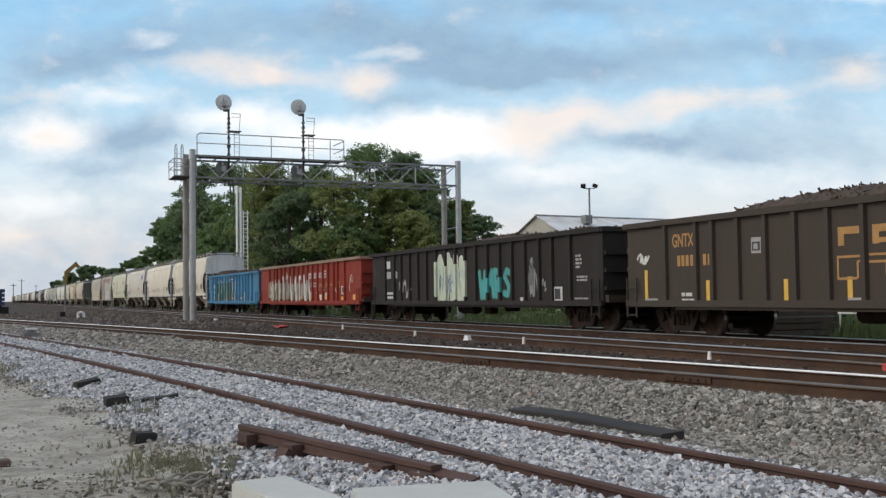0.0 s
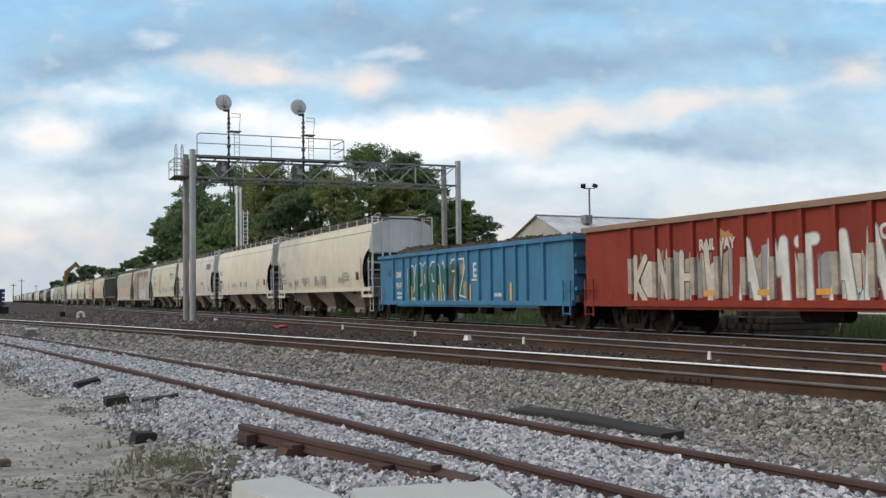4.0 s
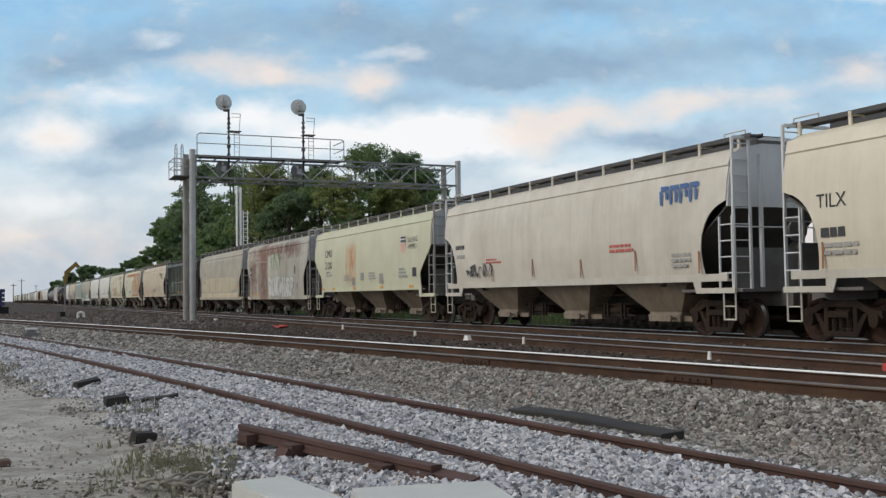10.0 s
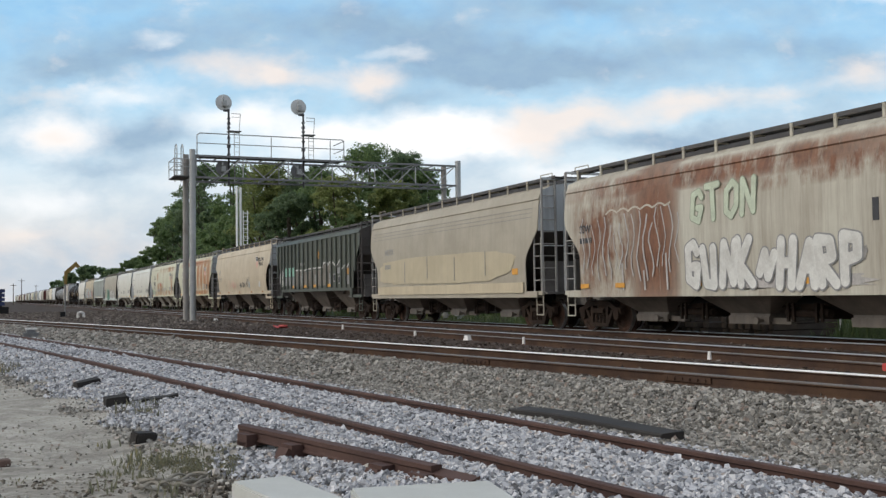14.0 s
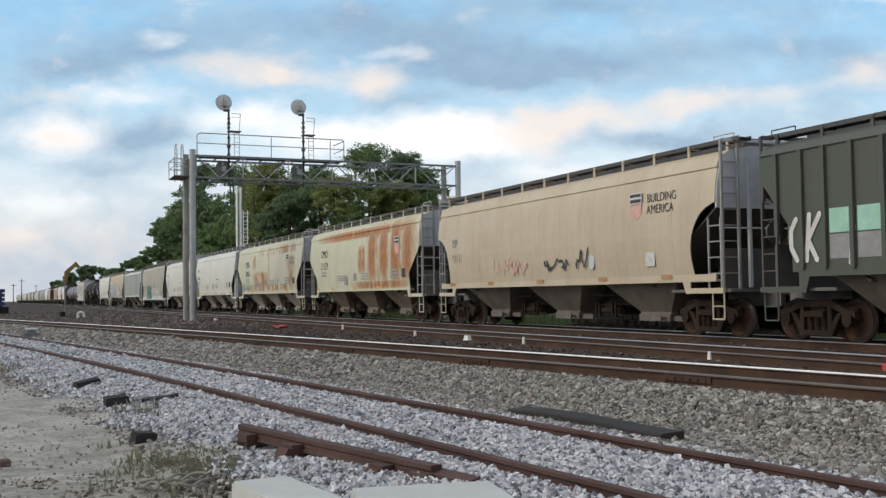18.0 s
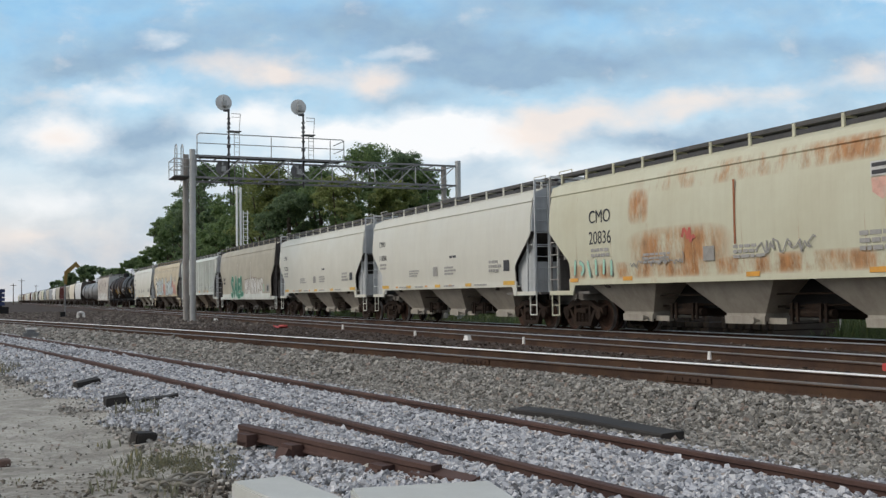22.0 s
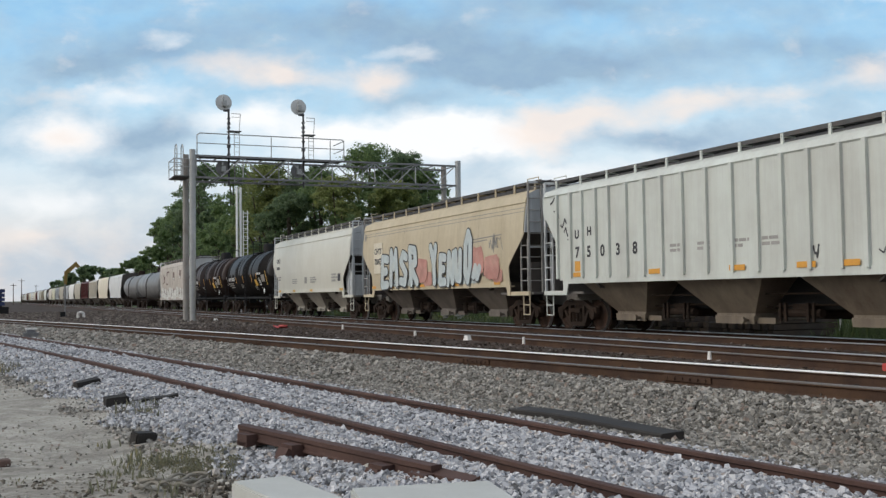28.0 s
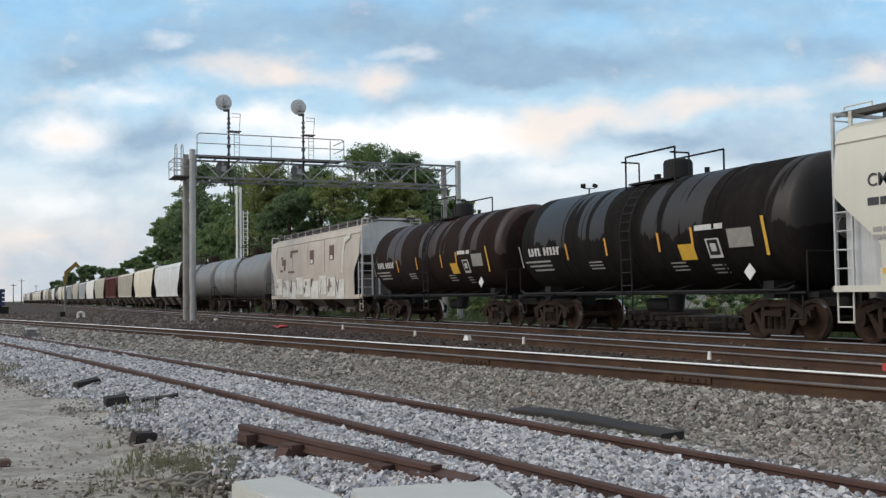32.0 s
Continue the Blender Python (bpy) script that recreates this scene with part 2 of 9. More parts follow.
def offset_line(line, d):
    out = []
    for k, (x, y) in enumerate(line):
        a, b = line[max(0, k - 1)], line[min(len(line) - 1, k + 1)]
        t = Vector((b[0] - a[0], b[1] - a[1])).normalized()
        out.append((x + d * t.y, y - d * t.x))
    return out


def rail_mesh(name, line, z, mats, worn):
    """A T-rail along a line; the top of the head has its own material."""
    prof = [(-0.07, 0), (0.07, 0), (0.07, 0.012), (0.012, 0.04), (0.012, 0.13), (0.036, 0.145), (0.036, 0.174), (0.028, 0.18), (-0.028, 0.18), (-0.036, 0.174), (-0.036, 0.16), (-0.036, 0.145), (-0.012, 0.13), (-0.012, 0.04), (-0.07, 0.012)]
    bm = bmesh.new()
    rows = []
    lines = [offset_line(line, px) for px, _ in prof]
    for k in range(len(line)):
        rows.append([bm.verts.new((lines[j][k][0], lines[j][k][1], z - RAIL_H + prof[j][1])) for j in range(len(prof))])
    n = len(prof)
    for r0, r1 in zip(rows, rows[1:]):
        for j in range(n):
            f = bm.faces.new((r0[j], r0[(j + 1) % n], r1[(j + 1) % n], r1[j]))
            f.material_index = 1 if worn and j in (6, 7, 8, 9) else 0
    bm.faces.new(rows[0][::-1])
    bm.faces.new(rows[-1])
    return mesh_of(name, bm, mats)


def track(name, line, z, label, mats, worn, tie_from, tie_to, heads=None):
    t = thing(name, label, "railway track", kind="structure")
    for d in (-GAUGE / 2, GAUGE / 2):
        part("rail", rail_mesh("rail", offset_line(line, d), z, [mats[0], heads[0 if d < 0 else 1]] if heads else mats, worn), None, t)
    ties = []
    ys = np.arange(tie_from, tie_to, 0.56)
    bm = bmesh.new()
    for y in ys:
        x = float(np.interp(y, [p[1] for p in line], [p[0] for p in line]))
        x2 = float(np.interp(y + 1, [p[1] for p in line], [p[0] for p in line]))
        rot = Matrix.Rotation(-math.atan2(x2 - x, 1.0) + random.uniform(-0.02, 0.02), 3, "Z")
        box(bm, (x + random.uniform(-0.04, 0.04), y, z - RAIL_H - 0.085 + random.uniform(-0.012, 0.008)), (2.6, 0.22, 0.17), rot)
        for d in (-GAUGE / 2, GAUGE / 2):
            box(bm, (x + d, y, z - RAIL_H + 0.008), (0.36, 0.19, 0.018), rot)
    tagged(part("ties", bm, M["tie"], t, "weathered dark timber ties under the rails"), kind="stuff")
    return t


track("track_main", LINE_C, 0.0, "running track with polished rails under the freight train", [M["rail_brown"], M["rail_top"]], True, -30, 260)
track("track_second", LINE_B, 0.0, "second running track with polished rails and brown fouled ballast", [M["rail_brown"], M["rail_top"]], True, -30, 260, (M["rail_dull"], M["rail_top"]))
track("track_curved", LINE_A, 0.0, "curved running track with polished rails over grey ballast", [M["rail_brown"], M["rail_top"]], True, -30, 200, (M["rail_dull"], M["rail_glint"]))
track("track_siding", LINE_S, -0.19, "disused siding with rusty brown rails in pale gravel", [M["rail_rust"], M["rail_rust"]], False, -20, 60)


def ground_height(x, y):
    """Bed of the three running tracks, its shoulder, the lower siding and the bare earth beside it."""
    a, s = AT_A(y), AT_S(y)
    edge, low = a - 1.75, -0.40
    z = np.interp(edge - x, [0.0, 1.1], [-0.17, low])
    z = np.where(np.abs(x - s) < 1.9, np.maximum(z, -0.292 - 0.09 * np.clip((np.abs(x - s) - 1.2) / 0.7, 0, None)), z)
    z = np.where(x < s - 1.9, low - 0.05 * np.clip((s - 1.9 - x) / 1.0, 0, 1), z)
    return np.where(x > 20.5, -0.17 - 0.5 * np.clip((x - 20.5) / 3.0, 0, 1), z)


def gmat():
    m, nt, b = shell("ground_earth")
    tc = nt.nodes.new("ShaderNodeTexCoord")
    sp = nt.nodes.new("ShaderNodeSeparateXYZ")
    nt.links.new(tc.outputs["Object"], sp.inputs[0])
    v = coords(nt)
    big, mid, fine = noise_tex(nt, 0.35, 6, 0.65, v), noise_tex(nt, 3.0, 6, 0.7, v), noise_tex(nt, 45.0, 4, 0.7, v)
    vor = nt.nodes.new("ShaderNodeTexVoronoi")
    vor.inputs["Scale"].default_value = 22.0
    nt.links.new(v, vor.inputs["Vector"])
    earth = ramp(nt, mid, [(0.25, (0.28, 0.26, 0.225)), (0.5, (0.40, 0.38, 0.335)), (0.75, (0.47, 0.45, 0.405))])
    fouled = ramp(nt, mid, [(0.25, (0.035, 0.026, 0.021)), (0.5, (0.062, 0.046, 0.037)), (0.8, (0.11, 0.085, 0.07))])
    grass = ramp(nt, mid, [(0.25, (0.045, 0.06, 0.022)), (0.55, (0.09, 0.105, 0.045)), (0.8, (0.19, 0.175, 0.09))])
    dirt = ramp(nt, noise_tex(nt, 0.9, 8, 0.75, v, 0.6), [(0.46, (0, 0, 0)), (0.62, (1, 1, 1))])
    earth = mixc(nt, calc(nt, "MULTIPLY", dirt, 0.6), earth, (0.17, 0.155, 0.13))
    speck = calc(nt, "MULTIPLY", vor.outputs["Color"], 1.0)
    chips = mixc(nt, 0.18, earth, speck, "OVERLAY")
    wob = calc(nt, "MULTIPLY", calc(nt, "SUBTRACT", mid, 0.5), 1.6)
    attr = nt.nodes.new("ShaderNodeAttribute")
    attr.attribute_name = "bed"
    bed = ramp(nt, calc(nt, "ADD", attr.outputs["Fac"], calc(nt, "MULTIPLY", wob, 0.25)), [(0.45, (0, 0, 0)), (0.6, (1, 1, 1))])
    c = mixc(nt, bed, chips, fouled)
    pl = nt.nodes.new("ShaderNodeAttribute")
    pl.attribute_name = "pale"
    gravel = mixc(nt, 0.5, (0.3, 0.305, 0.315), speck, "OVERLAY")
    c = mixc(nt, ramp(nt, calc(nt, "ADD", pl.outputs["Fac"], calc(nt, "MULTIPLY", wob, 0.3)), [(0.4, (0, 0, 0)), (0.65, (1, 1, 1))]), c, gravel)
    far = nt.nodes.new("ShaderNodeAttribute")
    far.attribute_name = "verge"
    g = ramp(nt, calc(nt, "ADD", far.outputs["Fac"], calc(nt, "MULTIPLY", calc(nt, "SUBTRACT", big, 0.5), 0.8)), [(0.42, (0, 0, 0)), (0.62, (1, 1, 1))])
    c = mixc(nt, g, c, grass)
    c = mixc(nt, 0.3, c, ramp(nt, fine, [(0.3, (0.3, 0.3, 0.3)), (0.7, (0.75, 0.75, 0.75))]), "OVERLAY")
    nt.links.new(c, b.inputs["Base Color"])
    b.inputs["Roughness"].default_value = 0.95
    b.inputs["Specular IOR Level"].default_value = 0.2
    bump(nt, b, calc(nt, "ADD", fine, calc(nt, "MULTIPLY", vor.outputs["Distance"], 0.8)), 0.6, 0.02)
    return m


M["ground"] = gmat()


def build_ground():
    xs = np.unique(np.concatenate([[-2500, -600, -200, -80, -40, -20, -12], np.arange(-8, 26, 0.33), [30, 36, 45, 60, 90, 150, 300, 700, 2500]]))
    ys = np.unique(np.concatenate([[-2500, -700, -300, -120, -50, -20, -8], np.arange(-2, 40, 0.5), np.arange(40, 110, 2.0), [120, 140, 170, 210, 260, 330, 420, 560, 800, 1200, 2500, 4000]]))
    verts, bed, verge, pale = [], [], [], []
    for y in ys:
        yy = min(max(float(y), -60.0), 300.0)
        a, s = AT_A(yy), AT_S(min(yy, 110.0))
        for x in xs:
            near = -10 < x < 24 and -5 < y < 110
            z = float(ground_height(float(x), yy)) if near or abs(y) < 400 else -0.3
            n = noise.noise(Vector((x * 0.8, y * 0.8, 0.3))) * 0.04 + noise.noise(Vector((x * 3, y * 3, 4))) * 0.012
            z += n * (1 if x < a - 1.6 else 0.35)
            verts.append((float(x), float(y), z))
            bed.append(1.0 if a - 1.6 < x < 20.5 else 0.0)
            v = 0.0
            if x > 20.5:
                v = min(1.0, (x - 20.5) / 1.5)
            if x < s - 2.0 and y > 30:
                v = max(v, min(1.0, (y - 30) / 25) * min(1.0, (s - 2.0 - x) / 3))
            if y > 75 and x < a - 2.5:
                v = max(v, 0.75)
            verge.append(v)
            pale.append(1.0 if s - 1.9 < x < s + 1.2 and y < 110 else 0.0)
    nx = len(xs)
    faces = [(j * nx + i, j * nx + i + 1, (j + 1) * nx + i + 1, (j + 1) * nx + i) for j in range(len(ys) - 1) for i in range(nx - 1)]
    me = bpy.data.meshes.new("ground")
    me.from_pydata(verts, [], faces)
    me.materials.append(M["ground"])
    for nm, vals in (("bed", bed), ("verge", verge), ("pale", pale)):
        me.attributes.new(nm, "FLOAT", "POINT").data.foreach_set("value", vals)
    me.polygons.foreach_set("use_smooth", [True] * len(faces))
    return tagged(new("ground", me), "bare earth, fouled brown track bed and grassy verges", "ground", kind="structure")


build_ground()
# ---------------------------------------------------------------- the freight train
def travelled(t):
    """Metres that the train has gone at t, counted from 16 s: it picks up speed slowly."""
    u = (t - 16.0) / 16.0
    return 16.0 * (10.6757 * u + 0.4391 * u ** 2 - 0.0326 * u ** 3 + 0.0071 * u ** 4)


TRAIN_X = 17.3
WHEEL_R = 0.457
TRAIN = []
WHEELSETS = []


def wheelset_mesh():
    bm = bmesh.new()
    turned(bm, [(-1.1, 0.05), (-1.09, 0.085), (-0.92, 0.085), (-0.9, 0.075), (-0.84, 0.08), (-0.835, 0.16), (-0.82, 0.18), (-0.80, 0.34), (-0.835, 0.38), (-0.835, 0.45), (-0.74, WHEEL_R), (-0.715, 0.485), (-0.70, 0.483), (-0.695, 0.39), (-0.73, 0.34), (-0.745, 0.18), (-0.69, 0.15), (-0.68, 0.085),
                (0.68, 0.085), (0.69, 0.15), (0.745, 0.18), (0.73, 0.34), (0.695, 0.39), (0.70, 0.483), (0.715, 0.485), (0.74, WHEEL_R), (0.835, 0.45), (0.835, 0.38), (0.80, 0.34), (0.82, 0.18), (0.835, 0.16), (0.84, 0.08), (0.9, 0.075), (0.92, 0.085), (1.09, 0.085), (1.1, 0.05)], 28)
    for sx in (-1, 1):
        for k in range(3):
            a = 2 * math.pi * k / 3
            rod(bm, (sx * 1.09, math.cos(a) * 0.055, math.sin(a) * 0.055), (sx * 1.118, math.cos(a) * 0.055, math.sin(a) * 0.055), 0.014, 6)
    me = mesh_of("wheelset", bm, [M["wheel"], M["tread"]], True)
    for p in me.polygons:
        c, n = p.center, p.normal
        r = math.hypot(c.y, c.z)
        if 0.43 < r and abs(c.x) > 0.72 and abs(n.x) < 0.6:
            p.material_index = 1
    return me


def side_frame_mesh(sx):
    """Cast side frame of a three-piece truck, with springs, journal boxes and bearing caps."""
    bm = bmesh.new()
    x0, x1 = sx * 0.93, sx * 1.09
    extrude_x(bm, [(-1.12, 0.50), (-1.10, 0.68), (-0.8, 0.72), (-0.45, 0.90), (0.45, 0.90), (0.8, 0.72), (1.10, 0.68), (1.12, 0.50), (1.02, 0.60), (0.76, 0.60), (0.44, 0.76), (-0.44, 0.76), (-0.76, 0.60), (-1.02, 0.60)], x0, x1)
    extrude_x(bm, [(-0.74, 0.62), (-0.62, 0.62), (-0.34, 0.24), (0.34, 0.24), (0.62, 0.62), (0.74, 0.62), (0.46, 0.13), (-0.46, 0.13)], x0, x1)
    for s in (-1, 1):
        extrude_x(bm, [(s * 0.34, 0.22), (s * 0.46, 0.22), (s * 0.46, 0.78), (s * 0.34, 0.78)], x0, x1)
        box(bm, (sx * 1.01, s * 0.89, 0.54), (0.2, 0.26, 0.18))
        rod(bm, (sx * 1.0, s * 0.89, 0.457), (sx * 1.105, s * 0.89, 0.457), 0.12, 14)
        box(bm, (sx * 0.9, s * 0.89, 0.71), (0.08, 0.3, 0.07))
    for dy in (-0.2, 0.0, 0.2):
        for k in range(5):
            rod(bm, (sx * 1.02, dy, 0.25 + k * 0.055), (sx * 1.02, dy, 0.29 + k * 0.055), 0.075, 10)
    box(bm, (sx * 1.03, 0, 0.60), (0.22, 0.56, 0.13))
    bmesh.ops.bevel(bm, geom=[e for e in bm.edges if e.calc_length() > 0.14 and abs(e.verts[0].co.x - e.verts[1].co.x) < 0.01][:60], offset=0.01, segments=1, affect="EDGES")
    return mesh_of("side_frame", bm, M["truck"])


def bolster_mesh():
    bm = bmesh.new()
    box(bm, (0, 0, 0.66), (2.0, 0.42, 0.3))
    box(bm, (0, 0, 0.85), (0.8, 0.4, 0.12))
    for s in (-1, 1):
        box(bm, (0, s * 0.36, 0.36), (1.7, 0.08, 0.12))
        for sx in (-1, 1):
            box(bm, (sx * 0.74, s * 0.415, 0.42), (0.12, 0.07, 0.3))
            rod(bm, (sx * 0.35, s * 0.36, 0.36), (0, s * 0.2, 0.5), 0.03, 6)
    return mesh_of("truck", bm, M["truck"])


def add_trucks(car, y_truck, spin=True):
    for s in (-1, 1):
        t = part("truck", shared("bolster", bolster_mesh), None, car, "three-piece cast steel truck, brown with dust", m=pose(0, s * y_truck, 0))
        for sx in (-1, 1):
            part("side_frame", shared(("sf", sx), lambda: side_frame_mesh(sx)), None, t)
        for sy in (-1, 1):
            w = part("wheelset", shared("wheelset", wheelset_mesh), None, t, m=pose(0, sy * 0.89, WHEEL_R))
            if spin:
                WHEELSETS.append((w, car))


def add_couplers(car, half, z=0.88):
    for s in (-1, 1):
        bm = bmesh.new()
        box(bm, (0, s * (half + 0.1), z), (0.17, 0.62, 0.17))
        box(bm, (0.03, s * (half + 0.46), z), (0.32, 0.26, 0.28))
        box(bm, (-0.12, s * (half + 0.60), z), (0.1, 0.16, 0.26))
        pipe(bm, [(0.35, s * (half + 0.0), z - 0.1), (0.35, s * (half + 0.25), z - 0.35), (0.15, s * (half + 0.58), z - 0.45)], 0.03)
        part("coupler", bm, M["truck"], car, "knuckle coupler with air hose")


def ladder(car, x, y0, y1, z0, z1, material, step=0.38, r=0.018, along="y", w=0.042):
    """Stiles and rungs as one welded part."""
    bm = bmesh.new()
    pts = [(x, y0), (x, y1)] if along == "y" else [(y0, x), (y1, x)]
    for px, py in pts:
        box(bm, (px, py, (z0 + z1) / 2), (w, w, z1 - z0))
    z = z0 + 0.06
    while z < z1:
        rod(bm, (*pts[0], z), (*pts[1], z), r, 6)
        z += step
    return part("ladder", bm, material, car)


HULL = {
    "curved": [(1.45, 1.51), (1.75, 1.555), (2.1, 1.595), (2.5, 1.62), (2.9, 1.62), (3.3, 1.605), (3.6, 1.575), (3.85, 1.535), (4.08, 1.48)],
    "low": [(1.1, 1.56), (1.4, 1.57), (1.75, 1.58), (2.1, 1.59), (2.5, 1.60), (2.9, 1.60), (3.3, 1.59), (3.6, 1.575), (3.85, 1.55), (4.10, 1.50)],
    "angled": [(1.45, 1.54), (1.75, 1.565), (2.1, 1.59), (2.5, 1.61), (2.9, 1.61), (3.3, 1.6), (3.6, 1.575), (3.85, 1.54), (4.08, 1.495)],
    "flat": [(1.5, 1.56), (2.0, 1.56), (2.6, 1.56), (3.2, 1.56), (3.8, 1.56), (4.1, 1.56)],
}


def inset(style, z):
    """How far the side sheet stops short of the car's end, at height z."""
    if style == "flat":
        return 0.12 + 0.98 * min(1.0, max(0.0, (3.6 - z) / 1.2))
    if style == "angled":
        return 0.22 + 1.13 * min(1.0, max(0.0, (2.98 - z) / 0.95))
    if style == "curved":
        u = min(1.0, max(0.0, (z - 2.0) / 1.2)) if z > 2.0 else (2.0 - z) / 1.4
        return 0.2 + 0.98 * math.sqrt(max(0.0, 1 - u * u))
    u = min(1.0, max(0.0, (3.3 - z) / 1.2))
    return 0.18 + 0.85 * (u * u * (3 - 2 * u))


def hull_at(style, z):
    prof = HULL[style]
    return float(np.interp(z, [p[0] for p in prof], [p[1] for p in prof]))


def side_panel(style, half, ya, yb, sx):
    """One welded side sheet, 25 mm thick."""
    bm = bmesh.new()
    rows = []
    prof = HULL[style]
    zs = np.linspace(prof[0][0], prof[-1][0], 26)
    for z in zs:
        z = float(z)
        x, e = hull_at(style, z), inset(style, z)
        a, b = max(ya, -half + e), min(yb, half - e)
        rows.append([bm.verts.new((sx * x, a, z)), bm.verts.new((sx * x, b, z)), bm.verts.new((sx * (x - 0.025), b, z)), bm.verts.new((sx * (x - 0.025), a, z))])
    for r0, r1 in zip(rows, rows[1:]):
        for k in range(4):
            bm.faces.new((r0[k], r0[(k + 1) % 4], r1[(k + 1) % 4], r1[k]))
    bm.faces.new(rows[0])
    bm.faces.new(rows[-1])
    return bm


def hopper_bay(bm, yc, ly, top, z0, hw_top):
    """An inverted pyramid whose four sheets slope in to the outlet."""
    rect = lambda hx, hy, z: [bm.verts.new((-hx, yc - hy, z)), bm.verts.new((hx, yc - hy, z)), bm.verts.new((hx, yc + hy, z)), bm.verts.new((-hx, yc + hy, z))]
    a, c, d = rect(hw_top, ly / 2, top), rect(0.78, 0.7, z0 + 0.06), rect(0.78, 0.7, z0)
    for p, q in ((a, c), (c, d)):
        for k in range(4):
            bm.faces.new((p[k], p[(k + 1) % 4], q[(k + 1) % 4], q[k]))
    bm.faces.new(d)
    bm.faces.new(a[::-1])


def gate_mesh(material):
    """Sliding gate frame under an outlet, with its rack and spindle."""
    bm = bmesh.new()
    box(bm, (0, 0, 0.47), (1.66, 1.42, 0.1))
    box(bm, (-0.8, 0, 0.41), (0.05, 1.4, 0.16))
    box(bm, (-0.62, -0.98, 0.41), (0.16, 0.62, 0.14))
    rod(bm, (-0.98, -0.5, 0.42), (0.98, -0.5, 0.42), 0.035, 8)
    rod(bm, (-1.04, -0.5, 0.42), (-0.96, -0.5, 0.42), 0.085, 10)
    return mesh_of("discharge_gate", bm, material)


def outlet_gear_mesh():
    """Brake rods, valves and pipes that hang between two outlets."""
    bm = bmesh.new()
    box(bm, (-0.55, 0.1, 0.66), (0.3, 0.5, 0.3))
    rod(bm, (-0.7, -0.55, 0.6), (-0.7, 0.75, 0.6), 0.1, 10)
    for dy in (-0.42, -0.25, 0.45, 0.62):
        box(bm, (-0.82, dy, 0.62), (0.05, 0.07, 0.42))
    rod(bm, (-0.6, -1.3, 0.8), (-0.6, 1.3, 0.74), 0.03, 6)
    rod(bm, (0.3, -1.0, 0.6), (0.3, 0.9, 0.6), 0.16, 10)
    return mesh_of("outlet_gear", bm, M["truck"])


def bracket_mesh(material):
    bm = bmesh.new()
    box(bm, (0.2, 0, -0.12), (0.04, 0.08, 0.30))
    box(bm, (0.02, 0, -0.045), (0.4, 0.05, 0.04))
    return mesh_of("board_bracket", bm, material)


def seam_mesh(style, material):
    prof = HULL[style]
    bm = bmesh.new()
    pipe(bm, [(-hull_at(style, z) + 0.008, 0, z) for z in np.linspace(prof[0][0], prof[-1][0], 9)], 0.012, 5)
    return mesh_of("weld_seam", bm, material)


def post_mesh(zt, material):
    bm = bmesh.new()
    box(bm, (0, 0, (1.2 + zt) / 2), (0.07, 0.09, zt - 1.2))
    return mesh_of("end_post", bm, material)


